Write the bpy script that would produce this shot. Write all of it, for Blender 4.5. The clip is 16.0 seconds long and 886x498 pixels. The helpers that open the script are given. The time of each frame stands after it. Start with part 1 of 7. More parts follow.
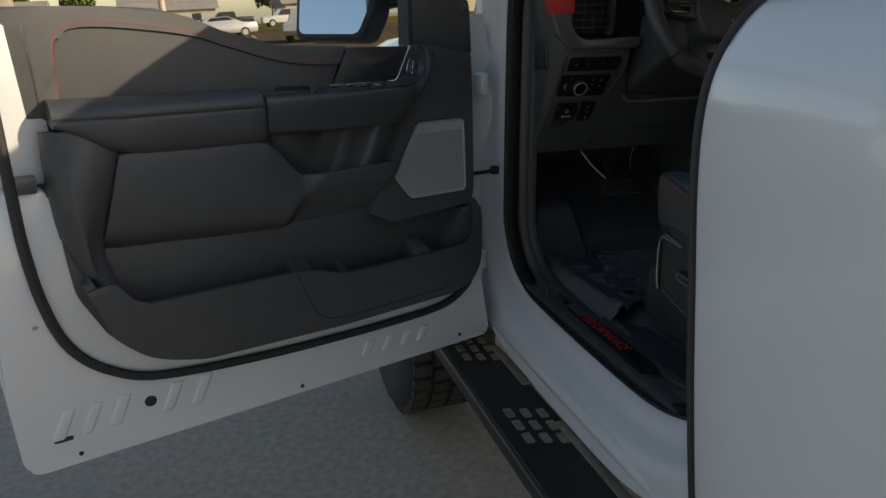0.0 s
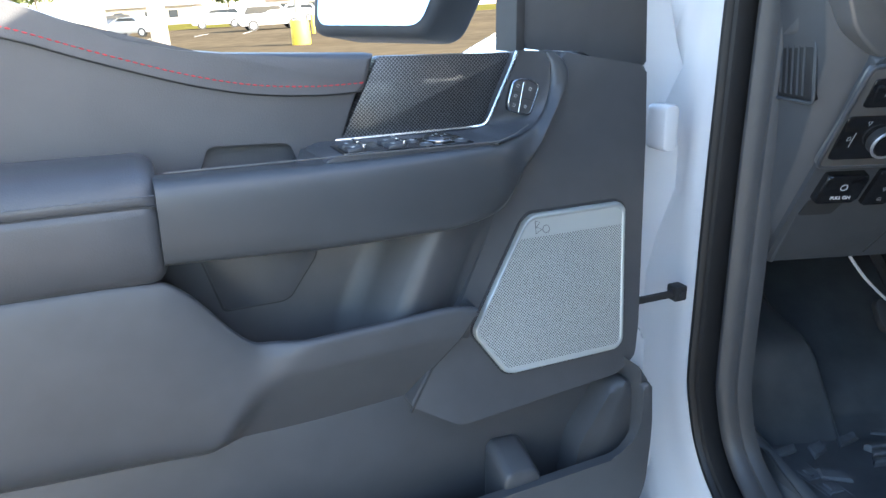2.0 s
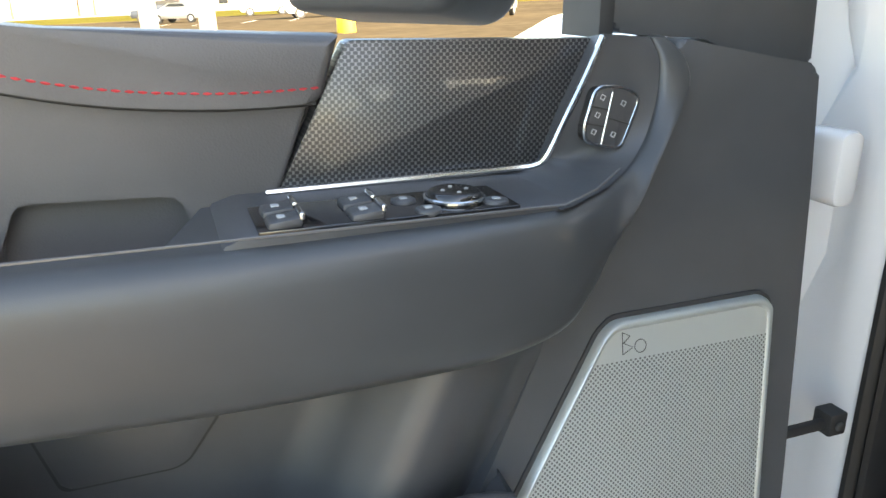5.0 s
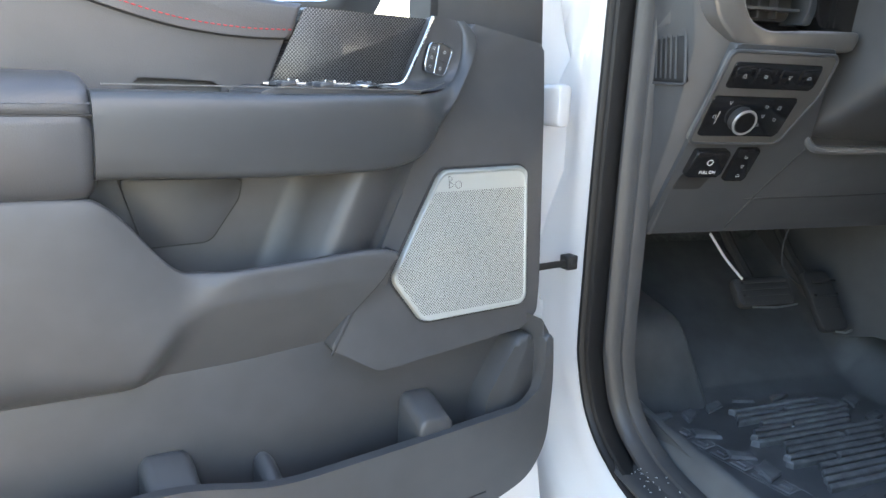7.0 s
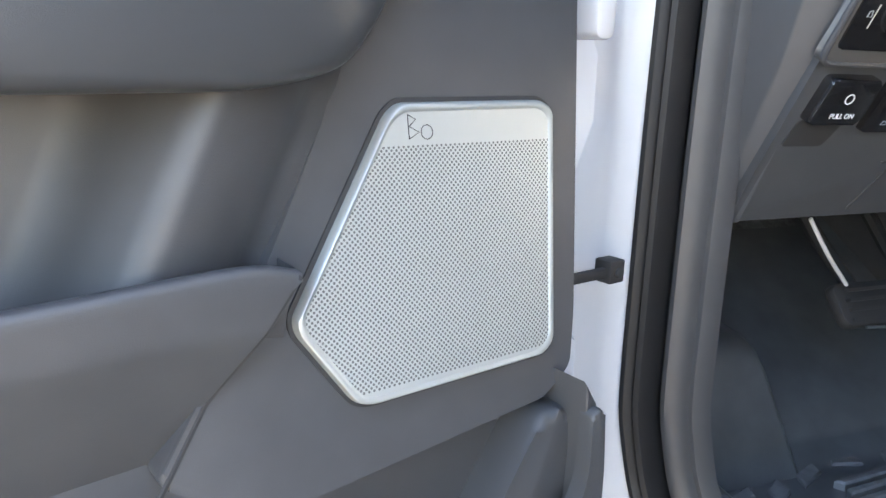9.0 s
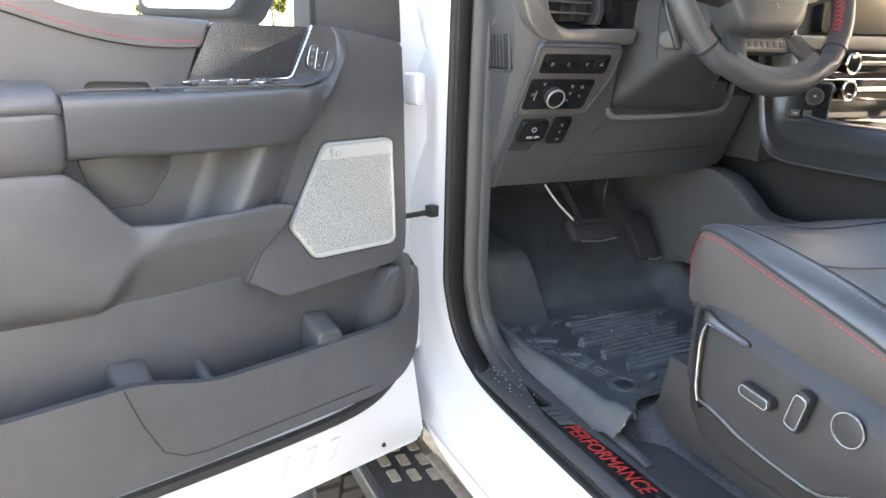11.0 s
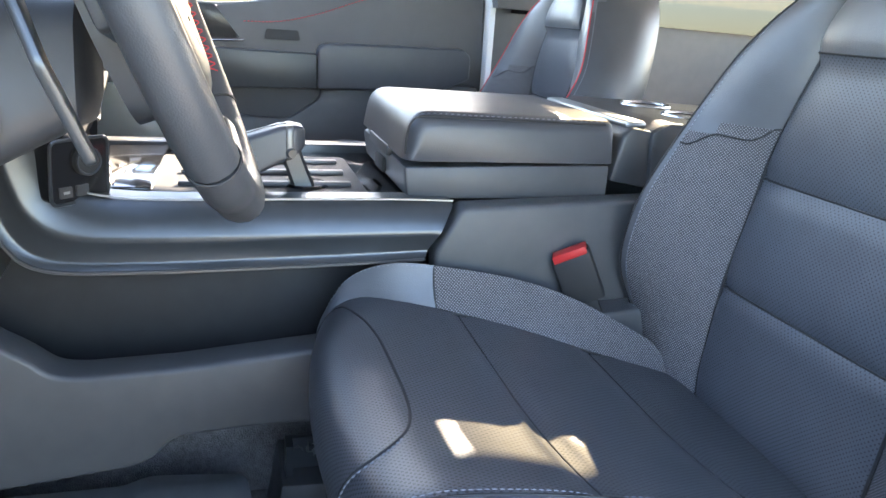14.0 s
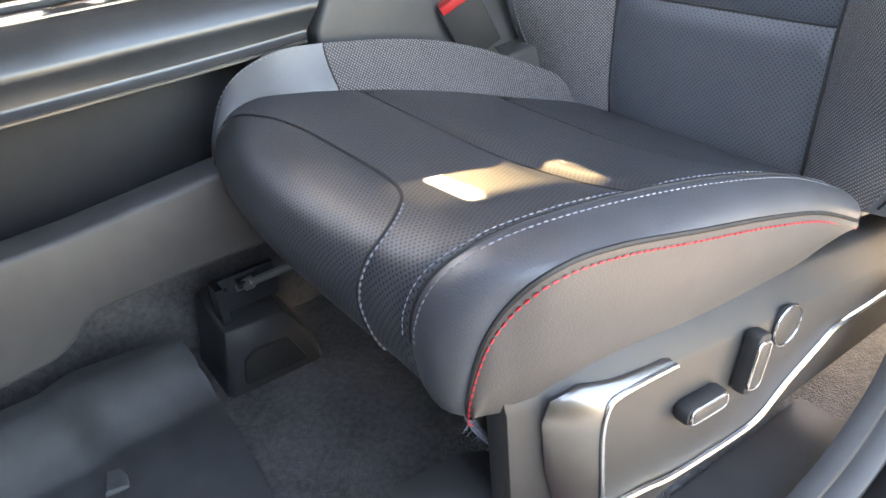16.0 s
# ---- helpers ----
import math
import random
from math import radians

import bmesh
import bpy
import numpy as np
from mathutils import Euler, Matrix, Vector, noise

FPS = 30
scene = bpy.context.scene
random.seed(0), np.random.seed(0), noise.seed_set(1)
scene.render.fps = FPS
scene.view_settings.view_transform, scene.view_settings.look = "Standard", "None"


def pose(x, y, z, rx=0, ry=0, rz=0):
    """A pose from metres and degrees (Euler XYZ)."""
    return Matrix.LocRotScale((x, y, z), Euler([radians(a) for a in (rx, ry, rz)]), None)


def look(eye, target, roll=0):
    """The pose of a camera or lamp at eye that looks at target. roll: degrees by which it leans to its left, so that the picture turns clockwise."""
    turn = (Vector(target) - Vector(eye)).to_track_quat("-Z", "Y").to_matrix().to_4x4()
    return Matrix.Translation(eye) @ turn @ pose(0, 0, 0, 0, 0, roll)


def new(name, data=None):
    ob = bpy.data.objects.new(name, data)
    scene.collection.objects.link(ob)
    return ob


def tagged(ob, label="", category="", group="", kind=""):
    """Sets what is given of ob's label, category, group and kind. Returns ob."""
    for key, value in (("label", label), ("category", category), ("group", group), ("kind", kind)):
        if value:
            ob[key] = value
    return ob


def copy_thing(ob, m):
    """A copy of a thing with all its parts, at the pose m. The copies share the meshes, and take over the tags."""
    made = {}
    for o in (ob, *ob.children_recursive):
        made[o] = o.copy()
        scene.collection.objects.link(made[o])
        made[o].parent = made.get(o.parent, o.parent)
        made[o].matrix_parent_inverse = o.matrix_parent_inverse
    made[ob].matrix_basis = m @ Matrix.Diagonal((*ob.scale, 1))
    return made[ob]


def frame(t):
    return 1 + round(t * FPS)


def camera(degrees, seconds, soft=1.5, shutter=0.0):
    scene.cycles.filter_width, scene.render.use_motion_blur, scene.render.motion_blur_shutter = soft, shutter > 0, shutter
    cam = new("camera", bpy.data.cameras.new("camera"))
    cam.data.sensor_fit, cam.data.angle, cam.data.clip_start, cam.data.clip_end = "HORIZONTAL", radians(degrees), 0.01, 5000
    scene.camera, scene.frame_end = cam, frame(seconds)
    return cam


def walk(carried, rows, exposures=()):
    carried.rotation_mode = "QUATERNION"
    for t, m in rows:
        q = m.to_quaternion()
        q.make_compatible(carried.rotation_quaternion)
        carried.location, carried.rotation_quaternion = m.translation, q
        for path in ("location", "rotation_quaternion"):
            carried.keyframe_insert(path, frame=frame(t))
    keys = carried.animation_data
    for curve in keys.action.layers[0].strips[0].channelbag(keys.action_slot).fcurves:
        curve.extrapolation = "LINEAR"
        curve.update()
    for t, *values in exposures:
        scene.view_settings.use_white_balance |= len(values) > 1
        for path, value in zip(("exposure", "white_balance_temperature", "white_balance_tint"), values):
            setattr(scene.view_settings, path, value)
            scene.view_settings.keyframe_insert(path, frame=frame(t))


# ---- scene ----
cam = camera(61.5, 16.0)
PATH = [
    (0, (0.018, 0.013, 1.459), (0.562, 1.842, 0.858), -0.5),
    (0.5, (0.086, 0.28, 1.461), (0.582, 2.119, 0.852), -0.7),
    (1, (0.135, 0.487, 1.465), (0.563, 2.341, 0.851), -1.0),
    (1.5, (0.231, 0.763, 1.452), (0.559, 2.639, 0.841), -0.8),
    (2, (0.291, 0.979, 1.442), (0.513, 2.864, 0.812), -0.8),
    (2.5, (0.336, 1.204, 1.424), (0.483, 3.087, 0.765), -0.7),
    (3, (0.355, 1.389, 1.41), (0.468, 3.272, 0.745), -0.7),
    (3.2, (0.36, 1.439, 1.406), (0.459, 3.318, 0.729), -0.7),
    (5.3, (0.341, 1.295, 1.414), (0.469, 3.187, 0.777), 0.4),
    (5.5, (0.307, 1.125, 1.406), (0.487, 3.029, 0.82), 0.8),
    (6, (0.225, 0.796, 1.391), (0.551, 2.696, 0.859), 1.5),
    (6.5, (0.173, 0.73, 1.373), (0.663, 2.604, 0.875), 2.1),
    (7, (0.211, 0.921, 1.328), (0.807, 2.771, 0.857), 2.4),
    (7.5, (0.302, 1.182, 1.292), (0.934, 3.021, 0.822), 2.2),
    (8, (0.369, 1.375, 1.243), (1.044, 3.2, 0.779), 1.8),
    (8.2, (0.386, 1.416, 1.232), (1.057, 3.238, 0.752), 1.6),
    (10.3, (0.218, 0.85, 1.265), (0.936, 2.647, 0.762), 2.2),
    (10.5, (0.196, 0.736, 1.286), (0.919, 2.528, 0.767), 1.8),
    (11, (0.152, 0.618, 1.38), (0.968, 2.358, 0.827), 1.6),
    (11.5, (0.116, 0.633, 1.47), (1.161, 2.245, 0.915), 1.8),
    (12, (0.079, 0.821, 1.473), (1.447, 2.172, 0.924), 2.5),
    (12.5, (0.122, 1.015, 1.477), (1.78, 1.977, 0.908), 3.0),
    (13, (0.274, 1.223, 1.472), (2.13, 1.7, 0.901), 3.5),
    (13.5, (0.401, 1.404, 1.476), (2.313, 1.331, 0.891), 4.4),
    (14, (0.516, 1.532, 1.477), (2.343, 0.983, 0.875), 4.1),
    (14.5, (0.594, 1.628, 1.466), (2.259, 0.763, 0.774), 2.3),
    (15, (0.624, 1.659, 1.438), (2.187, 0.733, 0.601), -1.0),
    (15.5, (0.627, 1.656, 1.398), (2.117, 0.729, 0.439), -3.5),
    (16, (0.626, 1.649, 1.377), (2.072, 0.709, 0.364), -5.4),
]
# the truck stands this much out of the level of its own axes
LEVEL = Matrix.Translation((0.712, 0, 0)) @ Matrix.Rotation(radians(2.7), 4, "Y") @ Matrix.Translation((-0.712, 0, 0))
EXPO = [(0.0, 0.1, 7400, 10), (0.2, 0.85, 7100, 10), (0.5, 1.35, 6700, 10), (1.0, 2.0, 6200, 10), (1.5, 2.6, 5900, 10), (2.0, 2.9, 6100, 10), (3.2, 3.0, 6500, 10), (5.5, 3.08, 8200, 10), (6.0, 3.2, 8000, 12), (6.5, 3.1, 7600, 12), (7.0, 3.42, 7300, 12), (7.5, 3.6, 7300, 12), (8.2, 3.52, 7300, 14), (10.5, 3.9, 7800, 18), (11.0, 3.72, 8000, 16), (11.6, 3.28, 8000, 10), (12.0, 3.25, 7900, 12), (12.8, 3.5, 7600, 12), (13.5, 3.45, 6900, 14), (14.0, 4.0, 6900, 14), (14.5, 4.3, 7200, 14), (15.2, 4.5, 8400, 16), (16.0, 4.45, 9000, 18)]
walk(cam, [(t, LEVEL @ look(eye, target, roll)) for t, eye, target, roll in PATH], EXPO)

# ---- light ----
SUN = (LEVEL.to_3x3() @ Vector((0.72, -0.50, 0.418))).normalized()
world = bpy.data.worlds.new("sky")
scene.world = world
world.use_nodes = True
wn = world.node_tree
sky = wn.nodes.new("ShaderNodeTexSky")
sky.sky_type = "NISHITA"
sky.sun_disc = False
sky.sun_elevation = math.asin(SUN.z)
sky.sun_rotation = math.atan2(SUN.x, SUN.y)
wn.links.new(sky.outputs[0], wn.nodes["Background"].inputs[0])
wn.nodes["Background"].inputs[1].default_value = 0.15
sun_data = bpy.data.lights.new("sun", "SUN")
sun_data.energy, sun_data.angle, sun_data.color = 4.6, radians(0.5), (1.0, 0.88, 0.70)
sun = new("sun", sun_data)
sun.matrix_world = look(SUN * 50, (0, 0, 0))


# ---- materials ----
def mat(name, color, rough=0.5, metal=0.0, var=0.12, scale=40.0, bump=0.1, bump_scale=900.0, coat=0.0, kind="noise", spec=0.5, dist=0.0006):
    m = bpy.data.materials.new(name)
    m.use_nodes = True
    nt = m.node_tree
    b = nt.nodes["Principled BSDF"]
    b.inputs["Roughness"].default_value = rough
    b.inputs["Metallic"].default_value = metal
    b.inputs["Coat Weight"].default_value = coat
    b.inputs["Specular IOR Level"].default_value = spec
    tc = nt.nodes.new("ShaderNodeTexCoord")
    n1 = nt.nodes.new("ShaderNodeTexNoise")
    n1.inputs["Scale"].default_value = scale
    n1.inputs["Detail"].default_value = 6
    nt.links.new(tc.outputs["Object"], n1.inputs["Vector"])
    n0 = nt.nodes.new("ShaderNodeTexNoise")
    n0.inputs["Scale"].default_value = scale / 9
    n0.inputs["Detail"].default_value = 3
    nt.links.new(tc.outputs["Object"], n0.inputs["Vector"])
    add = nt.nodes.new("ShaderNodeMath")
    add.operation = "ADD"
    nt.links.new(n1.outputs[0], add.inputs[0])
    nt.links.new(n0.outputs[0], add.inputs[1])
    ramp = nt.nodes.new("ShaderNodeMapRange")
    ramp.inputs["From Min"].default_value, ramp.inputs["From Max"].default_value = 0.7, 1.3
    ramp.inputs["To Min"].default_value, ramp.inputs["To Max"].default_value = 1 - var, 1 + var
    nt.links.new(add.outputs[0], ramp.inputs["Value"])
    mul = nt.nodes.new("ShaderNodeVectorMath")
    mul.operation = "SCALE"
    mul.inputs[0].default_value = color
    nt.links.new(ramp.outputs[0], mul.inputs["Scale"])
    nt.links.new(mul.outputs[0], b.inputs["Base Color"])
    rr = nt.nodes.new("ShaderNodeMapRange")
    rr.inputs["To Min"].default_value, rr.inputs["To Max"].default_value = rough * 0.85, min(1, rough * 1.15)
    nt.links.new(n0.outputs[0], rr.inputs["Value"])
    nt.links.new(rr.outputs[0], b.inputs["Roughness"])
    if bump:
        if kind == "voronoi":
            n2 = nt.nodes.new("ShaderNodeTexVoronoi")
        else:
            n2 = nt.nodes.new("ShaderNodeTexNoise")
            n2.inputs["Detail"].default_value = 2
        n2.inputs["Scale"].default_value = bump_scale
        nt.links.new(tc.outputs["Object"], n2.inputs["Vector"])
        bp = nt.nodes.new("ShaderNodeBump")
        bp.inputs["Strength"].default_value = bump
        bp.inputs["Distance"].default_value = dist
        nt.links.new(n2.outputs[0], bp.inputs["Height"])
        nt.links.new(bp.outputs[0], b.inputs["Normal"])
    return m


def dots(m, axes, pitch, radius, dark, keep=None, depth=0.5, stagger=True):
    """Round holes in rows over a material, in the object's own two axes."""
    nt = m.node_tree
    b = nt.nodes["Principled BSDF"]
    tc = nt.nodes.new("ShaderNodeTexCoord")
    sep = nt.nodes.new("ShaderNodeSeparateXYZ")
    nt.links.new(tc.outputs["Object"], sep.inputs[0])

    def op(kind, a, c=None):
        n = nt.nodes.new("ShaderNodeMath")
        n.operation = kind
        for k, v in enumerate((a, c)):
            if v is None:
                continue
            if isinstance(v, (int, float)):
                n.inputs[k].default_value = v
            else:
                nt.links.new(v, n.inputs[k])
        return n.outputs[0]

    def along(a):
        if isinstance(a, int):
            return sep.outputs[a]
        n = nt.nodes.new("ShaderNodeVectorMath")
        n.operation = "DOT_PRODUCT"
        n.inputs[1].default_value = a
        nt.links.new(tc.outputs["Object"], n.inputs[0])
        return n.outputs["Value"]

    u = op("DIVIDE", along(axes[0]), pitch)
    v = op("DIVIDE", along(axes[1]), pitch * (0.5 if stagger else 1.0))
    if stagger:
        row = op("FLOORED_MODULO", op("FLOOR", v), 2.0)
        u = op("ADD", u, op("MULTIPLY", row, 0.5))
    fu = op("SUBTRACT", op("FRACT", u), 0.5)
    fv = op("MULTIPLY", op("SUBTRACT", op("FRACT", v), 0.5), 0.5 if stagger else 1.0)
    r = op("SQRT", op("ADD", op("MULTIPLY", fu, fu), op("MULTIPLY", fv, fv)))
    hole = op("LESS_THAN", r, radius / pitch)
    if keep:
        for ax, lo, hi in keep:
            hole = op("MULTIPLY", hole, op("GREATER_THAN", sep.outputs[ax], lo))
            hole = op("MULTIPLY", hole, op("LESS_THAN", sep.outputs[ax], hi))
    mix = nt.nodes.new("ShaderNodeMix")
    mix.data_type = "RGBA"
    src = b.inputs["Base Color"].links[0].from_socket
    nt.links.new(hole, mix.inputs["Factor"])
    nt.links.new(src, mix.inputs[6])
    mix.inputs[7].default_value = (*dark, 1)
    nt.links.new(mix.outputs[2], b.inputs["Base Color"])
    bp = nt.nodes.new("ShaderNodeBump")
    bp.inputs["Strength"].default_value = abs(depth)
    bp.inputs["Distance"].default_value = 0.001
    bp.invert = depth > 0
    nt.links.new(hole, bp.inputs["Height"])
    if b.inputs["Normal"].links:
        nt.links.new(b.inputs["Normal"].links[0].from_socket, bp.inputs["Normal"])
    nt.links.new(bp.outputs[0], b.inputs["Normal"])
    if b.inputs["Metallic"].default_value > 0:
        nt.links.new(op("MULTIPLY", op("SUBTRACT", 1.0, hole), b.inputs["Metallic"].default_value), b.inputs["Metallic"])
    return m


WHITE = mat("white_paint", (0.66, 0.67, 0.69), 0.25, var=0.02, scale=6, bump=0.03, bump_scale=300, coat=0.6)
TRIM = mat("charcoal_trim", (0.080, 0.082, 0.086), 0.44, var=0.10, scale=30, bump=0.25, bump_scale=1500)
DOORTRIM = mat("door_trim", (0.059, 0.061, 0.065), 0.42, var=0.10, scale=30, bump=0.25, bump_scale=1500)
TRIM2 = mat("dark_trim", (0.056, 0.057, 0.060), 0.42, var=0.10, scale=30, bump=0.25, bump_scale=1500)
DASH = mat("dash_trim", (0.054, 0.057, 0.062), 0.46, var=0.10, scale=30, bump=0.25, bump_scale=1500)
SEALBLACK = mat("seal_rubber", (0.011, 0.011, 0.012), 0.55, var=0.15, scale=30, bump=0.15, bump_scale=900)
BRIGHTRING = mat("bright_ring", (0.60, 0.60, 0.59), 0.34, metal=0.75, var=0.03, bump=0)
SOFT = mat("soft_trim", (0.082, 0.080, 0.082), 0.50, var=0.08, scale=20, bump=0.25, bump_scale=700, kind="voronoi")
PULL = mat("pull_plastic", (0.046, 0.049, 0.052), 0.32, var=0.08, scale=25, bump=0.15, bump_scale=1800)
LEATHER = mat("black_leather", (0.088, 0.093, 0.104), 0.40, var=0.12, scale=26, bump=0.3, bump_scale=600, kind="voronoi", dist=0.0005, spec=0.8)
PERF = dots(mat("perforated_leather", (0.068, 0.074, 0.085), 0.44, var=0.12, scale=26, bump=0.25, bump_scale=600, kind="voronoi", dist=0.0005, spec=0.8), (0, (0, 0.75, -0.66)), 0.0056, 0.0011, (0.010, 0.010, 0.011), depth=0.5)
PERFBACK = dots(mat("perforated_back_leather", (0.084, 0.091, 0.106), 0.44, var=0.12, scale=26, bump=0.25, bump_scale=600, kind="voronoi", dist=0.0005, spec=0.7), (0, 2), 0.0060, 0.0008, (0.012, 0.012, 0.013), depth=0.5)
def cloth(name, axes):
    """Grey spacer mesh with pale raised dots."""
    return dots(mat(name, (0.085, 0.083, 0.090), 0.80, var=0.15, scale=60, bump=0.4, bump_scale=900, spec=0.2), axes, 0.0042, 0.00085, (0.24, 0.235, 0.245), depth=-0.5)


MESH = cloth("grey_mesh_cloth", ((0.83, 0, 0.56), 1))
MESHBACK = cloth("grey_mesh_back_cloth", ((0.84, 0.54, 0), 2))
MESHOUT = cloth("grey_mesh_outer_cloth", ((0.84, -0.54, 0), 2))


def tint(name, color):
    """A thin tinted pane: mostly see-through, a little gloss."""
    m = bpy.data.materials.new(name)
    m.use_nodes = True
    nt = m.node_tree
    nt.nodes.remove(nt.nodes["Principled BSDF"])
    clear = nt.nodes.new("ShaderNodeBsdfTransparent")
    clear.inputs[0].default_value = (*color, 1)
    gloss = nt.nodes.new("ShaderNodeBsdfGlossy")
    gloss.inputs["Roughness"].default_value = 0.03
    mix = nt.nodes.new("ShaderNodeMixShader")
    mix.inputs[0].default_value = 0.06
    nt.links.new(clear.outputs[0], mix.inputs[1])
    nt.links.new(gloss.outputs[0], mix.inputs[2])
    nt.links.new(mix.outputs[0], nt.nodes["Material Output"].inputs[0])
    return m


PRIVACY = tint("privacy_glass", (0.05, 0.052, 0.05))
# tint of the added pane, sets how bright the seat's sun patch is
PATCHTINT = tint("light_tinted_glass", (0.19, 0.185, 0.165))
RIMLEATHER = mat("wheel_leather", (0.056, 0.058, 0.063), 0.40, var=0.10, scale=26, bump=0.3, bump_scale=700, kind="voronoi", dist=0.0004)
PADLEATHER = mat("pad_leather", (0.052, 0.053, 0.060), 0.42, var=0.10, scale=26, bump=0.3, bump_scale=650, kind="voronoi", dist=0.0004, spec=0.7)
SHIELD = mat("seat_shield_plastic", (0.040, 0.040, 0.041), 0.50, var=0.10, scale=30, bump=0.25, bump_scale=1500)
SIDE = mat("grey_vinyl_side", (0.086, 0.080, 0.078), 0.46, var=0.10, scale=24, bump=0.3, bump_scale=600, kind="voronoi", dist=0.0005)
RED = mat("red_thread", (0.50, 0.035, 0.045), 0.6, var=0.1, bump=0)
REDTRIM = mat("red_accent", (0.55, 0.03, 0.03), 0.4, var=0.05, bump=0)
THREAD = mat("grey_thread", (0.22, 0.23, 0.26), 0.6, var=0.1, bump=0)
RUBBER = mat("black_rubber", (0.026, 0.026, 0.027), 0.65, var=0.15, scale=30, bump=0.2, bump_scale=800)
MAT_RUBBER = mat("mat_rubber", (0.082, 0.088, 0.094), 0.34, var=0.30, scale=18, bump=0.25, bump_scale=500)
# the mat's rubber in a paler base that stands in for sheen on raised tops
RIB_SHEEN = mat("rib_rubber", (0.150, 0.158, 0.165), 0.17, var=0.30, scale=40, bump=0.25, bump_scale=300)
CARPET = mat("dark_carpet", (0.165, 0.165, 0.168), 0.95, var=0.3, scale=120, bump=0.9, bump_scale=420, spec=0.1, dist=0.004)
CHROME = mat("satin_chrome", (0.62, 0.63, 0.64), 0.22, metal=1.0, var=0.04, bump=0)
CORNER = mat("brushed_corner_metal", (0.27, 0.262, 0.255), 0.30, metal=1.0, var=0.06, bump=0.05, bump_scale=900)
SATIN = mat("satin_silver", (0.42, 0.44, 0.44), 0.36, metal=0.9, var=0.05, bump=0.05, bump_scale=900)
DARKMETAL = mat("dark_metal_trim", (0.085, 0.092, 0.10), 0.30, metal=0.6, var=0.06, bump=0.05, bump_scale=900)
BEZEL = mat("bronze_grey_bezel", (0.165, 0.158, 0.152), 0.34, metal=0.5, var=0.06, bump=0.05)
SPEAR = mat("satin_spear", (0.11, 0.11, 0.11), 0.5, metal=0.1, var=0.05, bump=0.05)
SCREEN = mat("screen_glass", (0.020, 0.021, 0.022), 0.34, var=0.10, scale=8, bump=0)
FARDASH = mat("far_dash_trim", (0.066, 0.066, 0.068), 0.66, var=0.10, scale=30, bump=0.25, bump_scale=1500, spec=0.35)
GLOSS = mat("gloss_black", (0.012, 0.012, 0.013), 0.12, var=0.05, bump=0, coat=0.5)
SPEAKER = dots(mat("speaker_metal", (0.55, 0.58, 0.56), 0.45, metal=0.6, var=0.04, scale=12, bump=0.05, bump_scale=900), (0, 1), 0.0037, 0.00086, (0.115, 0.122, 0.120), keep=((1, 1.034, 1.180),), depth=0.6)
SPEAKER_RIM = mat("speaker_rim_metal", (0.46, 0.49, 0.475), 0.42, metal=0.6, var=0.04, scale=12, bump=0.05, bump_scale=900)
WEAVE = dots(mat("woven_carbon_trim", (0.135, 0.132, 0.130), 0.34, metal=0.4, var=0.1, bump=0.1, coat=0.2), (0, 1), 0.0042, 0.00145, (0.012, 0.012, 0.013), depth=0.8)
INK = mat("grey_print", (0.35, 0.36, 0.36), 0.6, var=0.05, bump=0)
WHITEPRINT = mat("white_print", (0.75, 0.75, 0.75), 0.6, var=0.03, bump=0)
MIRROR = mat("mirror_glass", (0.62, 0.70, 0.74), 0.02, metal=1.0, var=0.0, bump=0)
CONCRETE = mat("concrete", (0.36, 0.315, 0.265), 0.9, var=0.26, scale=320, bump=1.0, bump_scale=220, spec=0.2, dist=0.004)
WORN = mat("worn_tan_metal", (0.30, 0.25, 0.19), 0.6, metal=0.2, var=0.3, scale=60, bump=0.3, bump_scale=600)
STEP = mat("step_black", (0.020, 0.020, 0.021), 0.55, var=0.2, scale=40, bump=0.4, bump_scale=700)


# ---- mesh tools ----
def part(name, bm, material, parent=None, label="", smooth=True, bevel=0.0, seg=2, angle=35):
    me = bpy.data.meshes.new(name)
    if bevel > 0:
        bmesh.ops.remove_doubles(bm, verts=bm.verts, dist=1e-6)
        es = [e for e in bm.edges if len(e.link_faces) == 2 and e.calc_face_angle(0) > radians(angle)]
        if es:
            bmesh.ops.bevel(bm, geom=es, offset=bevel, segments=seg, profile=0.5, affect="EDGES", clamp_overlap=True)
    bmesh.ops.recalc_face_normals(bm, faces=bm.faces)
    for f in bm.faces:
        f.smooth = smooth
    bm.to_mesh(me)
    bm.free()
    me.materials.append(material)
    if smooth:
        me.set_sharp_from_angle(angle=radians(42))
    ob = new(name, me)
    if parent:
        ob.parent = parent
    if label:
        tagged(ob, label=label)
    return ob


def thing(name, m=None, label="", category="", group="", kind=""):
    ob = new(name)
    ob.empty_display_size = 0.05
    if m is not None:
        ob.matrix_world = m
    return tagged(ob, label=label, category=category, group=group, kind=kind)


def smooth_line(pts, n=6, closed=False):
    """Catmull-Rom through the points."""
    p = [Vector(q) for q in pts]
    out, k = [], len(p)
    for i in range(k if closed else k - 1):
        a, b, c, d = (p[(i + j) % k] if closed else p[min(max(i + j, 0), k - 1)] for j in (-1, 0, 1, 2))
        for s in range(n):
            t = s / n
            out.append(0.5 * (2 * b + (c - a) * t + (2 * a - 5 * b + 4 * c - d) * t * t + (3 * b - a - 3 * c + d) * t ** 3))
    if not closed:
        out.append(p[-1])
    return out


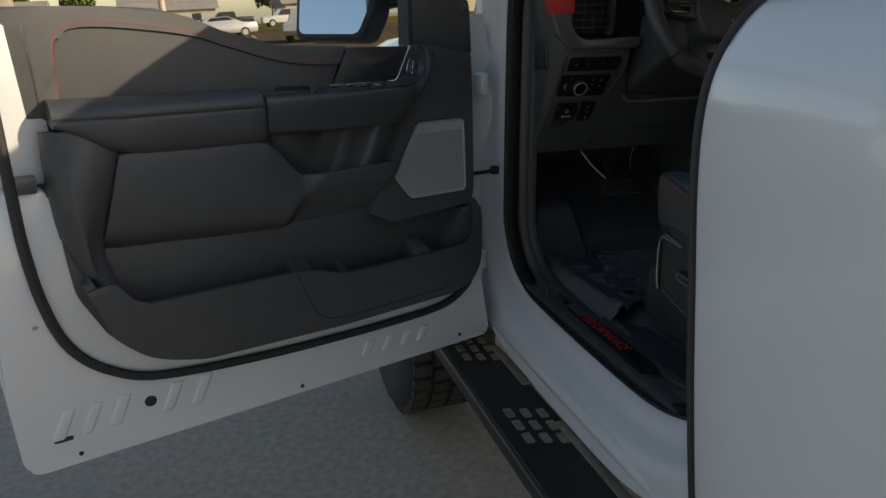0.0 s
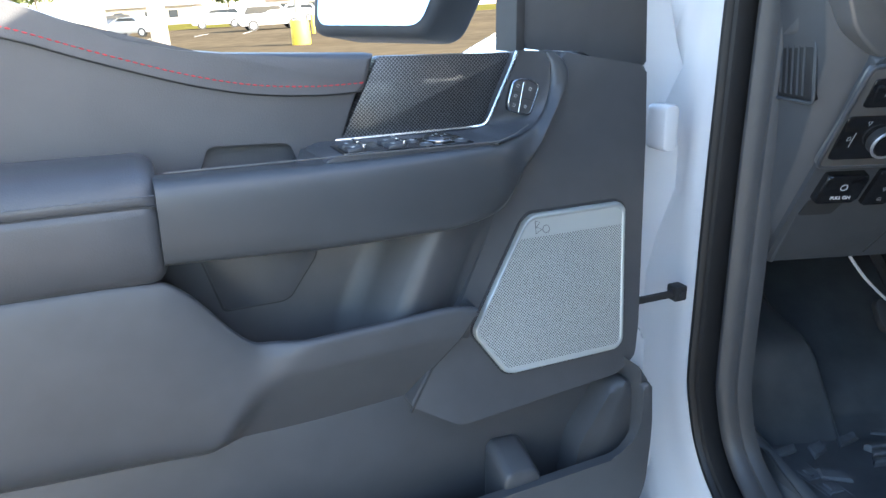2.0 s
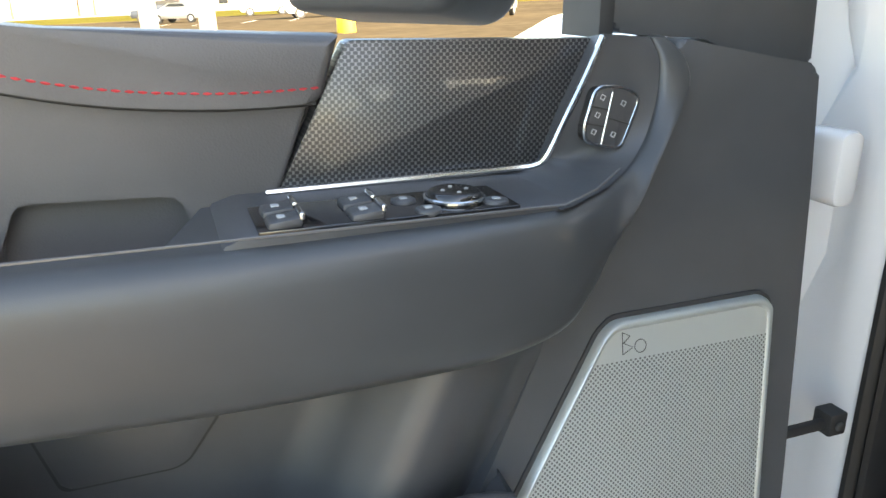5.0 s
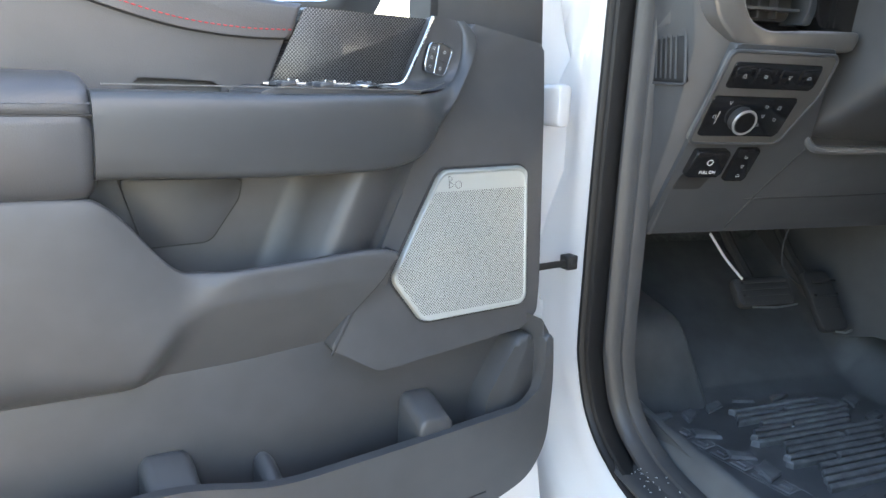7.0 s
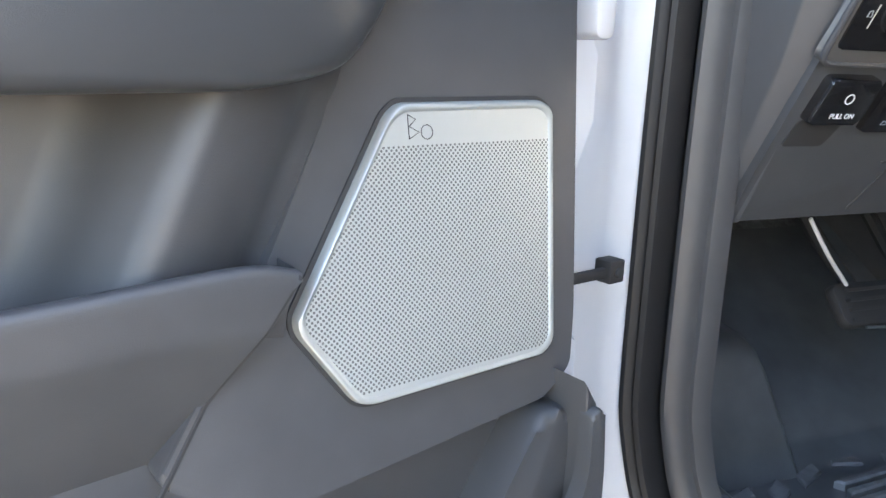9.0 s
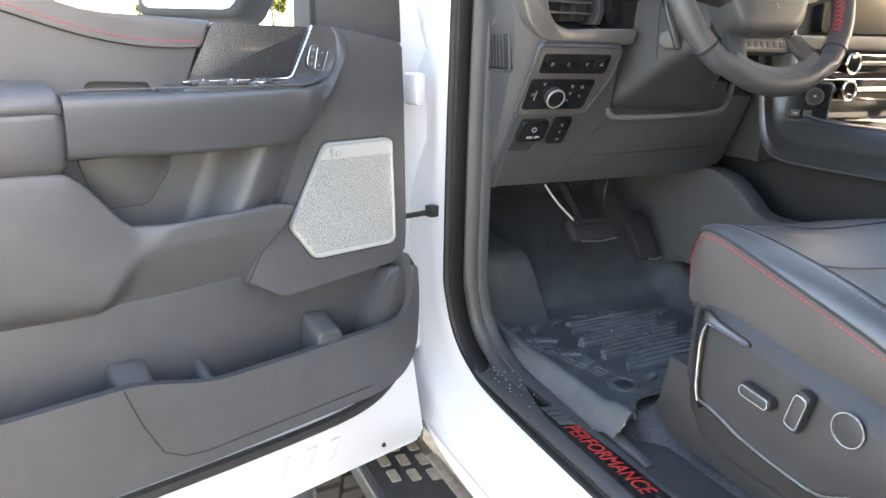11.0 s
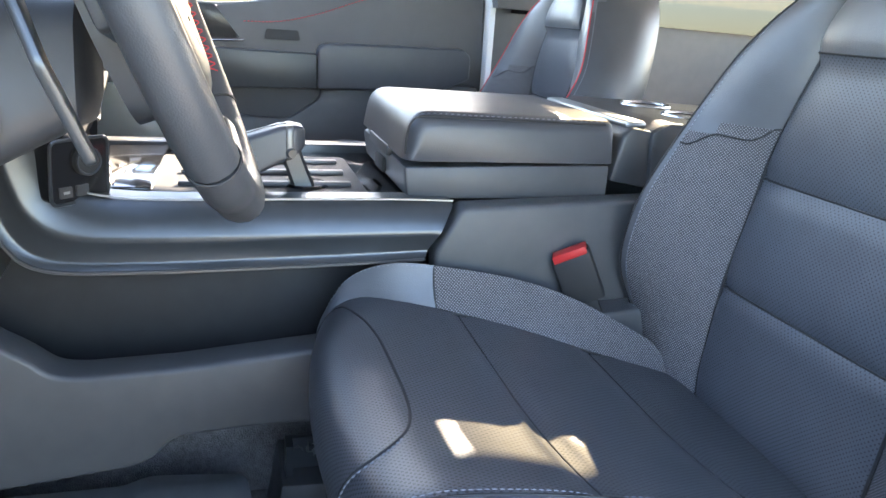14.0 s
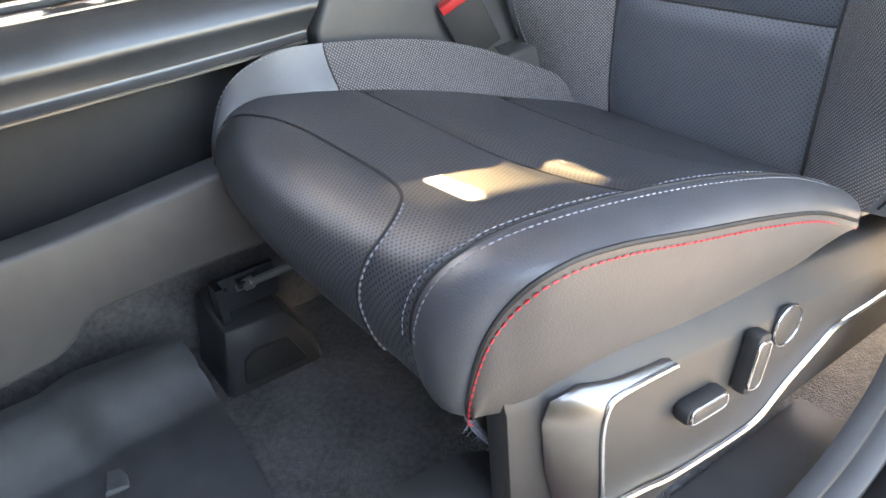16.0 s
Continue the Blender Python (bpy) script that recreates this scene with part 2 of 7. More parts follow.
def rounded(pts, r, n=5):
    """A polygon with its corners rounded by r (one number, or one a corner)."""
    p = [Vector((q[0], q[1])) for q in pts]
    out, k = [], len(p)
    for i in range(k):
        a, b, c = p[i - 1], p[i], p[(i + 1) % k]
        rad = r[i] if isinstance(r, (list, tuple)) else r
        u, v = a - b, c - b
        lim = min(u.length, v.length) * 0.48
        d = min(rad, lim)
        if d < 1e-5:
            out.append(b)
            continue
        s, e = b + u.normalized() * d, b + v.normalized() * d
        for j in range(n + 1):
            t = j / n
            out.append((1 - t) ** 2 * s + 2 * t * (1 - t) * b + t * t * e)
    return out


def prism(pts, z0, z1, taper=0.0):
    bm = bmesh.new()
    c = sum((Vector((q[0], q[1])) for q in pts), Vector((0, 0))) / len(pts)
    lo = [bm.verts.new((q[0], q[1], z0)) for q in pts]
    hi = [bm.verts.new((q[0] + (c.x - q[0]) * taper, q[1] + (c.y - q[1]) * taper, z1)) for q in pts]
    k = len(pts)
    bm.faces.new(hi)
    bm.faces.new(lo[::-1])
    for i in range(k):
        bm.faces.new((lo[i], lo[(i + 1) % k], hi[(i + 1) % k], hi[i]))
    return bm


def shear(bm, ax, by, k, zero=0.0):
    """Slides the vertices along one axis in step with another."""
    for v in bm.verts:
        v.co[ax] += k * (v.co[by] - zero)
    return bm


def loft(sections, closed=True, caps=True):
    bm = bmesh.new()
    rows = [[bm.verts.new(p) for p in s] for s in sections]
    k = len(rows[0])
    for a, b in zip(rows, rows[1:]):
        for i in range(k if closed else k - 1):
            j = (i + 1) % k
            bm.faces.new((a[i], a[j], b[j], b[i]))
    if caps and closed:
        bm.faces.new(rows[0][::-1])
        bm.faces.new(rows[-1])
    return bm


def tube(path, r, n=8, closed=False):
    p = [Vector(q) for q in path]
    k = len(p)
    secs, up = [], None
    for i in range(k):
        t = (p[(i + 1) % k] - p[i - 1]) if closed else (p[min(i + 1, k - 1)] - p[max(i - 1, 0)])
        t.normalize()
        if up is None:
            up = Vector((0, 0, 1)) if abs(t.z) < 0.9 else Vector((1, 0, 0))
        s = t.cross(up).normalized()
        up = s.cross(t).normalized()
        rr = r[i] if isinstance(r, (list, tuple)) else r
        secs.append([p[i] + rr * (math.cos(2 * math.pi * j / n) * s + math.sin(2 * math.pi * j / n) * up) for j in range(n)])
    if closed:
        secs.append(secs[0])
        bm = loft(secs, caps=False)
        bmesh.ops.remove_doubles(bm, verts=bm.verts, dist=1e-6)
        return bm
    return loft(secs)


def box(x0, x1, y0, y1, z0, z1):
    return prism([(x0, y0), (x1, y0), (x1, y1), (x0, y1)], z0, z1)


def stitches(path, length=0.006, gap=0.0035, r=0.0011):
    """Short threads along a line, as one seam."""
    p = [Vector(q) for q in path]
    bm = bmesh.new()
    run, need = 0.0, 0.0
    for a, b in zip(p, p[1:]):
        seg = (b - a).length
        if seg < 1e-6:
            continue
        d = (b - a) / seg
        while need <= run + seg:
            s = a + d * (need - run)
            e = s + d * length
            side = d.orthogonal().normalized()
            up = d.cross(side)
            ring = []
            for q, k in ((s, 0.5), (s + d * length * 0.5, 1.25), (e, 0.5)):
                ring.append([bm.verts.new(q + r * k * (math.cos(w) * side + math.sin(w) * up)) for w in (0.5, 2.07, 3.64, 5.21)])
            for u, v in zip(ring, ring[1:]):
                for i in range(4):
                    bm.faces.new((u[i], u[(i + 1) % 4], v[(i + 1) % 4], v[i]))
            bm.faces.new(ring[0][::-1])
            bm.faces.new(ring[2])
            need += length + gap
        run += seg
    return bm


def disc(c, axis, r, h, n=28, r2=None):
    """A round slug from c along axis."""
    bm = bmesh.new()
    a = Vector(axis).normalized()
    s = a.orthogonal().normalized()
    t = a.cross(s)
    secs = []
    for d, rad in ((0, r), (h, r if r2 is None else r2)):
        secs.append([Vector(c) + a * d + rad * (math.cos(2 * math.pi * j / n) * s + math.sin(2 * math.pi * j / n) * t) for j in range(n)])
    bm.free()
    return loft(secs)


def join(*bms):
    out = bmesh.new()
    for b in bms:
        me = bpy.data.meshes.new("joint")
        b.to_mesh(me)
        b.free()
        out.from_mesh(me)
        bpy.data.meshes.remove(me)
    return out


def framed(origin, x, y, z):
    m = Matrix.Identity(4)
    for i, a in enumerate((x, y, z)):
        for j in range(3):
            m[j][i] = a[j]
    m.translation = Vector(origin)
    return m


def text_mesh(body, size, depth, m, name, material, parent, label="", shear_by=0.0):
    cu = bpy.data.curves.new(name, "FONT")
    cu.body, cu.size, cu.extrude, cu.shear = body, size, depth, shear_by
    tmp = bpy.data.objects.new(name, cu)
    scene.collection.objects.link(tmp)
    me = bpy.data.meshes.new_from_object(tmp.evaluated_get(bpy.context.evaluated_depsgraph_get()))
    bpy.data.objects.remove(tmp)
    me.transform(m)
    me.materials.clear()
    me.materials.append(material)
    ob = new(name, me)
    ob.parent = parent
    return tagged(ob, label=label)


def ease(t):
    t = min(1.0, max(0.0, t))
    return t * t * (3 - 2 * t)


# ---- ground ----
GROUND = part("ground", box(-150, 150, -150, 220, -0.2, 0.0), CONCRETE)
tagged(GROUND, "worn tan concrete lot in sun and shade", "ground", kind="structure")

# ---- cab shell ----
APERTURE = [(1.36, 1.70), (1.62, 1.68), (1.82, 1.62), (1.915, 1.52), (1.930, 1.3), (1.930, 1.0), (1.925, 0.88), (1.905, 0.79), (1.84, 0.735), (1.70, 0.712), (1.3, 0.705),
            (1.12, 0.72), (1.0, 0.77), (0.93, 0.86), (0.88, 1.05), (0.86, 1.3), (0.86, 1.5), (0.90, 1.62), (1.02, 1.69)]
AP = smooth_line([(y, z, 0) for y, z in APERTURE], 5, closed=True)


def swept(profile, path=AP, hollow=0.0):
    """A section of (outwards, x) carried round the door opening, hollowed beside the hinges."""
    k = len(path)
    secs = []
    for i in range(k):
        t = (path[(i + 1) % k] - path[i - 1]).normalized()
        n = Vector((-t.y, t.x))
        c = Vector((1.4, 1.25))
        if n.dot(Vector((path[i].x, path[i].y)) - c) < 0:
            n = -n
        dx = -0.022 * min(1, max(0, (path[i].y - 0.74) / 0.15)) * (1 if path[i].x > 1.5 else 0)
        deep = hollow * (1 if path[i].x > 1.85 else 0) * (ease((path[i].y - 1.07) / 0.10) * (1 - 0.75 * ease((path[i].y - 1.24) / 0.03) * (1 - ease((path[i].y - 1.31) / 0.03))) + 0.5 * (1 - ease((path[i].y - 0.86) / 0.06)) * ease((path[i].y - 0.76) / 0.04))
        secs.append([(x + dx + deep * ease((o - 0.058 - 0.02 * math.sin(9 * path[i].y)) / 0.022), path[i].x + o * n.x, path[i].y + o * n.y) for o, x in profile])
    secs.append(secs[0])
    bm = loft(secs, closed=False)
    bmesh.ops.remove_doubles(bm, verts=bm.verts, dist=1e-6)
    return bm


cab = thing("pickup_cab", label="white pickup truck cab with the driver side opening", category="truck cab")
part("door_opening_frame", swept([(0.0, 0.83), (0.0, 0.795), (0.012, 0.782), (0.03, 0.776), (0.05, 0.766), (0.068, 0.745), (0.077, 0.740), (0.085, 0.735), (0.094, 0.732), (0.104, 0.730), (0.115, 0.728), (0.15, 0.722), (0.155, 0.80)], hollow=0.034), WHITE, cab, "white painted door opening flange")
part("weatherstrip", swept([(0.004, 0.806), (0.004, 0.795), (-0.001, 0.7895), (-0.006, 0.791), (-0.009, 0.797), (-0.0098, 0.803), (-0.0112, 0.799), (-0.0150, 0.7965), (-0.0190, 0.800), (-0.0200, 0.812), (-0.010, 0.832)]), SEALBLACK, cab, "black rubber door seal", angle=80)
part("pillar_trim", swept([(-0.014, 0.878), (-0.042, 0.870), (-0.0425, 0.860), (-0.0385, 0.850), (-0.0340, 0.8485), (-0.0335, 0.843), (-0.0310, 0.833), (-0.0250, 0.8265), (-0.0195, 0.826), (-0.0180, 0.835)]), TRIM2, cab, "dark grey inner pillar trim")
# rocker and hinge face below and in front of the opening
part("rocker", loft([[(0.722, y, 0.60), (0.735, y, 0.563), (0.76, y, 0.55), (1.0, y, 0.50), (1.0, y, 0.66), (0.80, y, 0.66), (0.735, y, 0.625)] for y in (-0.4, 0.3, 1.0, 1.6, 2.02)]), WHITE, cab, bevel=0.006)
part("hinge_face", prism([(2.0, 0.56), (2.14, 0.56), (2.14, 1.46), (2.0, 1.46)], 0.67, 0.80), WHITE, cab).matrix_basis = framed((0, 0, 0), (0, 1, 0), (0, 0, 1), (1, 0, 0))
part("pillar_crease", loft([[(0.668, 2.02, z), (0.660, 2.045, z), (0.668, 2.07, z), (0.675, 2.045, z)] for z in (0.60, 0.95, 1.20, 1.42)]), WHITE, cab, bevel=0.0)
for z in (0.70, 0.93, 1.14, 1.36):
    part("pillar_bolt", disc((0.672, 2.10, z), (-1, 0, 0), 0.011, 0.007, 6), WHITE, cab)
part("cable_boot", tube(smooth_line([(0.675, 2.035, 1.20), (0.655, 2.00, 1.19), (0.650, 1.985, 1.15), (0.66, 1.985, 1.10), (0.68, 2.01, 1.08)], 4), 0.011, 10), RUBBER, cab, "black rubber cable boot at the hinge")
# roof with rounded edges
roof_sec = [(0.86, 1.83), (0.855, 1.88), (0.90, 1.925), (1.2, 1.965), (1.68, 1.985), (2.16, 1.985), (2.43, 1.985), (2.49, 1.975), (2.49, 1.955), (2.40, 1.955), (1.68, 1.945), (0.93, 1.86)]
part("roof", loft([[(x, y, z - (0.04 if y > 1.2 else 0)) for x, z in roof_sec] for y in (-0.55, -0.3, 0.6, 1.1, 1.66)]), WHITE, cab)
# rear wall, windscreen pillars and the far side
part("rear_wall", prism([(0.75, 0.55), (2.62, 0.55), (2.62, 1.45), (0.75, 1.45)], 0, 0.06), TRIM2, cab).matrix_basis = framed((0, -0.5, 0), (1, 0, 0), (0, 0, 1), (0, -1, 0))
for sx, sy in ((0.88, 1), (2.46, -1)):
    part("windscreen_pillar", tube([(sx - 0.05 * sy, 2.22, 1.42), (sx - 0.02 * sy, 1.98, 1.66), (sx + 0.02 * sy, 1.60, 1.87)], 0.045, 10), TRIM2, cab)
part("rear_pillar", prism([(0.60, 1.4), (0.95, 1.4), (0.88, 1.92), (0.66, 1.92)], 0.84, 0.90), TRIM2, cab).matrix_basis = framed((0, 0, 0), (0, 1, 0), (0, 0, 1), (1, 0, 0))
for y in (-0.45,):
    part("corner_pillar", prism([(-0.55, 1.4), (-0.30, 1.4), (-0.36, 1.92), (-0.55, 1.92)], 0.82, 0.90), WHITE, cab).matrix_basis = framed((0, 0, 0), (0, 1, 0), (0, 0, 1), (1, 0, 0))
    part("corner_pillar", prism([(-0.55, 1.4), (-0.30, 1.4), (-0.36, 1.92), (-0.55, 1.92)], 2.46, 2.54), WHITE, cab).matrix_basis = framed((0, 0, 0), (0, 1, 0), (0, 0, 1), (1, 0, 0))
# rear door: bulged skin with a shoulder
SKIN = [(0.68, 0.56), (0.64, 0.70), (0.610, 0.93), (0.592, 1.12), (0.581, 1.25), (0.580, 1.33), (0.590, 1.39), (0.618, 1.44), (0.655, 1.474), (0.70, 1.49), (0.77, 1.49), (0.77, 0.56)]
rear_door = thing("rear_door", label="closed white rear pickup door", category="car door")
skin = smooth_line([(x, z, 0) for x, z in SKIN[:10]], 4) + [Vector((0.77, 1.49, 0)), Vector((0.77, 0.56, 0))]
part("door_skin", loft([[(p.x - b * (0.05 if p.x < 0.76 else 0) + e, y, p.y) for p in skin] for y, b, e in ((-0.35, 1.0, 0), (0.0, 0.9, 0), (0.40, 0.5, 0), (0.70, 0.12, 0), (0.785, 0.0, 0.0), (0.795, 0.0, 0.003), (0.800, 0.0, 0.012))]), WHITE, rear_door)
part("edge_seal", tube([(p.x + 0.006, 0.806, p.y) for p in skin[2:38]], 0.0065, 8), RUBBER, rear_door, "black rubber edge seal")
# fender and hood ahead of the open door
fender = thing("front_fender", label="white front fender and hood of the pickup", category="fender")
FSEC = [(0.52, 0.95), (0.50, 1.20), (0.53, 1.33), (0.62, 1.38), (0.80, 1.42), (1.20, 1.46), (1.68, 1.47), (2.16, 1.46), (2.56, 1.42), (2.74, 1.38), (2.83, 1.33), (2.86, 1.20), (2.84, 0.95)]
part("hood", loft([[(x + 0.05 * (k / 4), y, z - 0.05 * (k / 4) ** 2) for x, z in FSEC] for k, y in enumerate((2.56, 2.7, 2.85, 3.0, 3.2))]), WHITE, fender)
part("fender_side", loft([[(0.52, y, 0.95), (0.50, y, 1.20), (0.53, y, 1.33), (0.62, y, 1.38), (0.76, y, 1.40), (0.76, y, 0.95)] for y in (2.15, 2.4, 2.56)]), WHITE, fender)
part("cowl_top", box(0.80, 2.56, 2.40, 2.58, 1.38, 1.44), RUBBER, fender)

# ---- open driver door ----
H = Vector((0.712, 1.876, 0))
DOOR = framed(H, (0.956, 0.294, 0), (0, 0, 1), (0.294, -0.956, 0))
door = thing("front_door", DOOR, "open white pickup door with black trim and silver speaker", "car door")


def dp(pts):
    return [(-s, z) for s, z in pts]


def plate(name, pts, d0, d1, material, label="", r=0.0, bevel=0.004, lean=None, seg=2, parent=None, line=0, angle=35):
    """A slab on the door; outline in metres from the hinge and in height."""
    q = dp(pts)
    if line:
        q = smooth_line([(a, b, 0) for a, b in q], line, closed=True)
    elif r:
        q = rounded(q, r)
    bm = prism(q, d0, d1)
    if bevel:
        # bevel the front rim only
        es = [e for e in bm.edges if all(abs(v.co.z - d1) < 1e-6 for v in e.verts)]
        bmesh.ops.bevel(bm, geom=es, offset=bevel, segments=seg, profile=0.5, affect="EDGES", clamp_overlap=True)
    if lean:
        shear(bm, 2, 1, lean[0], lean[1])
    return part(name, bm, material, parent or door, label, angle=angle)


BELT = [(1.10, 1.479), (1.0, 1.480), (0.918, 1.480), (0.824, 1.476), (0.759, 1.459), (0.70, 1.434), (0.645, 1.412), (0.60, 1.402), (0.556, 1.397), (0.404, 1.391), (0.227, 1.388)]
plate("door_shell", [(0.0, 0.585), (0.6, 0.570), (1.17, 0.558), (1.197, 0.575), (1.205, 0.75), (1.20, 1.1), (1.175, 1.45)] + [(s, z - 0.03) for s, z in BELT] + [(0.05, 1.36), (0.03, 1.1), (0.02, 0.8)], -0.16, -0.062, WHITE, "white painted door shell", bevel=0.01)
plate("inner_shell", [(0.012, 0.588), (0.6, 0.573), (1.17, 0.560), (1.195, 0.578), (1.20, 0.75), (1.19, 1.15), (1.07, 1.15), (1.06, 1.03), (0.055, 1.03), (0.05, 0.8)], -0.062, 0.012, WHITE, "white stamped inner door panel", r=0.02, bevel=0.008)
plate("latch_face", [(1.04, 1.15), (1.195, 1.15), (1.17, 1.455), (1.05, 1.455)], -0.062, -0.03, WHITE, bevel=0.008)
# window frame
part("window_frame", tube([DOOR.inverted() @ (DOOR @ Vector(p)) for p in ((-1.14, 1.44, -0.08), (-1.10, 1.70, -0.12), (-1.02, 1.86, -0.15), (-0.85, 1.90, -0.16), (-0.55, 1.86, -0.15), (-0.28, 1.68, -0.12), (-0.05, 1.47, -0.08))], 0.03, 8), TRIM2, door, "black upper window frame")
# stamped ribs, fasteners and drain plug on the white flange
for s in (1.115, 1.062, 1.005, 0.895, 0.83, 0.40, 0.34, 0.285, 0.235):
    part("stamped_rib", shear(shear(box(-s - 0.013, -s + 0.013, 0.625, 0.69 if s > 0.5 else 0.665, 0.004, 0.0165), 0, 1, 0.45, 0.65), 2, 1, 0.0, 0), WHITE, door, bevel=0.005, seg=3)
for s, z in ((1.089, 0.583), (0.588, 0.590), (0.116, 0.608), (1.13, 0.879)):
    part("fastener", disc((-s, z, 0.010), (0, 0, 1), 0.006, 0.005, 12, 0.004), SATIN if z > 0.8 else RUBBER, door)
part("drain_plug", disc((-0.939, 0.659, 0.010), (0, 0, 1), 0.014, 0.005, 20, 0.011), RUBBER, door, "black rubber drain plug")
plate("drain_slot", [(1.135, 0.621), (1.098, 0.621), (1.098, 0.630), (1.135, 0.630)], 0.008, 0.0145, RUBBER, r=0.004, bevel=0)
plate("latch", [(1.13, 1.145), (1.085, 1.145), (1.085, 1.178), (1.13, 1.178)], 0.0, 0.02, DARKMETAL, "metal door latch", r=0.005, bevel=0.003)
SEAL = smooth_line([(-s, z, 0.02) for s, z in ((1.135, 1.40), (1.13, 1.167), (1.125, 1.036), (1.109, 0.918), (1.075, 0.822), (1.007, 0.755), (0.90, 0.716), (0.639, 0.700), (0.33, 0.702), (0.172, 0.715), (0.10, 0.755), (0.085, 0.79))], 6)
part("door_seal", tube(SEAL, 0.0105, 8), RUBBER, door, "black rubber door seal")

# trim: the recessed back of the lower pocket, then the pieces in front of it
plate("pocket_back", [(1.06, 1.05), (1.05, 0.93), (1.0, 0.83), (0.91, 0.775), (0.82, 0.757), (0.5, 0.757), (0.19, 0.77), (0.10, 0.82), (0.092, 1.02), (0.4, 1.06)], 0.010, 0.022, DOORTRIM, "dark grey map pocket back wall", r=0.02, bevel=0.004)
LIPLOW = [(1.040, 0.955), (1.034, 0.940), (0.999, 0.845), (0.945, 0.795), (0.90, 0.776), (0.825, 0.758), (0.498, 0.757), (0.185, 0.770), (0.125, 0.79), (0.098, 0.835), (0.094, 0.93), (0.100, 0.992)]
plate("pocket_front", LIPLOW + [(0.112, 0.990), (0.112, 0.93), (0.135, 0.896), (0.30, 0.889), (0.46, 0.884), (0.500, 0.888), (0.565, 0.906), (0.60, 0.912), (0.80, 0.910), (0.946, 0.908), (0.972, 0.945), (0.985, 0.965)], 0.072, 0.086, DOORTRIM, "dark grey map pocket front lip", r=0.024, bevel=0.009, seg=2)
lip_in = [(q[0] + (0.56 - q[0]) * 0.03, q[1] + 0.020) for q in LIPLOW]
plate("pocket_floor", LIPLOW + lip_in[::-1], 0.018, 0.078, DOORTRIM, bevel=0.002)
part("lip_joint", tube([(-s, z, 0.0865) for s, z in ((0.611, 0.909), (0.59, 0.85), (0.565, 0.80), (0.535, 0.782), (0.50, 0.778), (0.20, 0.79))], 0.0012, 6), RUBBER, door)
for s0, s1, zt, dd in ((0.615, 0.560, 0.921, 0.07), (0.492, 0.468, 0.893, 0.07), (0.300, 0.250, 0.924, 0.075)):
    bm = loft([[(-s0, 0.77, d), (-s1 + 0.006, 0.77, d), (-s1, z - 0.012, d), (-s1 - 0.007, z - 0.002, d), (-s0 + 0.008, z, d), (-s0 + 0.001, z - 0.009, d)] for d, z in ((0.02, zt + 0.004), (0.03, zt + 0.003), (0.045, zt - 0.003), (0.06, zt - 0.010), (0.076, zt - 0.016))])
    part("pocket_divider", bm, DOORTRIM, door, bevel=0.005, seg=3)
plate("pocket_end", [(0.20, 0.80), (0.10, 0.80), (0.105, 0.985), (0.135, 0.985), (0.185, 0.91)], 0.02, 0.060, DOORTRIM, r=0.015, bevel=0.012, seg=3)

# bolster panel under the armrest with the grab pocket lip
BOL_TOP = smooth_line([(0.940, 1.206, 0), (0.90, 1.208, 0), (0.82, 1.204, 0), (0.67, 1.203, 0), (0.628, 1.190, 0), (0.577, 1.131, 0), (0.545, 1.1205, 0), (0.45, 1.123, 0), (0.36, 1.127, 0), (0.326, 1.121, 0)], 6)
BOL_LOW = smooth_line([(0.996, 1.018, 0), (0.96, 1.011, 0), (0.88, 1.008, 0), (0.76, 1.001, 0), (0.70, 0.999, 0), (0.64, 0.998, 0), (0.59, 0.998, 0), (0.51, 0.998, 0), (0.45, 1.001, 0), (0.406, 1.004, 0)], 6)


def bolster_depth(s, t):
    left = 0.048 + 0.008 * math.sin(math.pi * min(1, t)) - 0.034 * max(0.0, (t - 0.70) / 0.30) ** 3
    right = 0.059 - 0.008 * t - 0.034 * max(0.0, (t - 0.26) / 0.74)
    k = ease((0.550 + 0.08 * t - s) / 0.034)
    return left * (1 - k) + right * k


secs = []
for a, b in zip(BOL_TOP, BOL_LOW):
    d0 = bolster_depth(a.x, 0.0)
    row = [(-a.x, a.y - 0.055, d0 - 0.030)]
    for e, f in ((0.006, -0.0125), (0.0015, -0.0112), (0.0, -0.0085), (0.0, -0.0050), (0.0015, -0.0020), (0.005, -0.0005)):
        row.append((-a.x, a.y - e, d0 + f))
    for k in range(1, 25):
        t = 0.04 + 0.96 * k / 24
        p = a.lerp(b, t)
        row.append((-p.x, p.y, bolster_depth(p.x, t)))
    row.append((-b.x, b.y + 0.001, bolster_depth(b.x, 1) - 0.008))
    row.append((-b.x, b.y + 0.006, min(0.004, bolster_depth(b.x, 1) - 0.03)))
    secs.append(row)
secs.append([(x + 0.0015, z, d * 0.3) for x, z, d in secs[-1]])
part("bolster_panel", loft(secs), DOORTRIM, door, "dark grey door bolster panel", angle=60)
# black tube drawn in place of the shadow line at the bolster's end
a, b = BOL_TOP[-1], BOL_LOW[-1]
part("bolster_joint", tube([(-a.lerp(b, t).x + 0.0010, a.lerp(b, t).y, max(bolster_depth(a.lerp(b, t).x, t) - 0.0018, 0.008 + 0.19 * (1.204 - a.lerp(b, t).y) - 0.0004)) for t in np.linspace(0.02, 0.99, 14)], 0.0017, 6), RUBBER, door)
secs = []
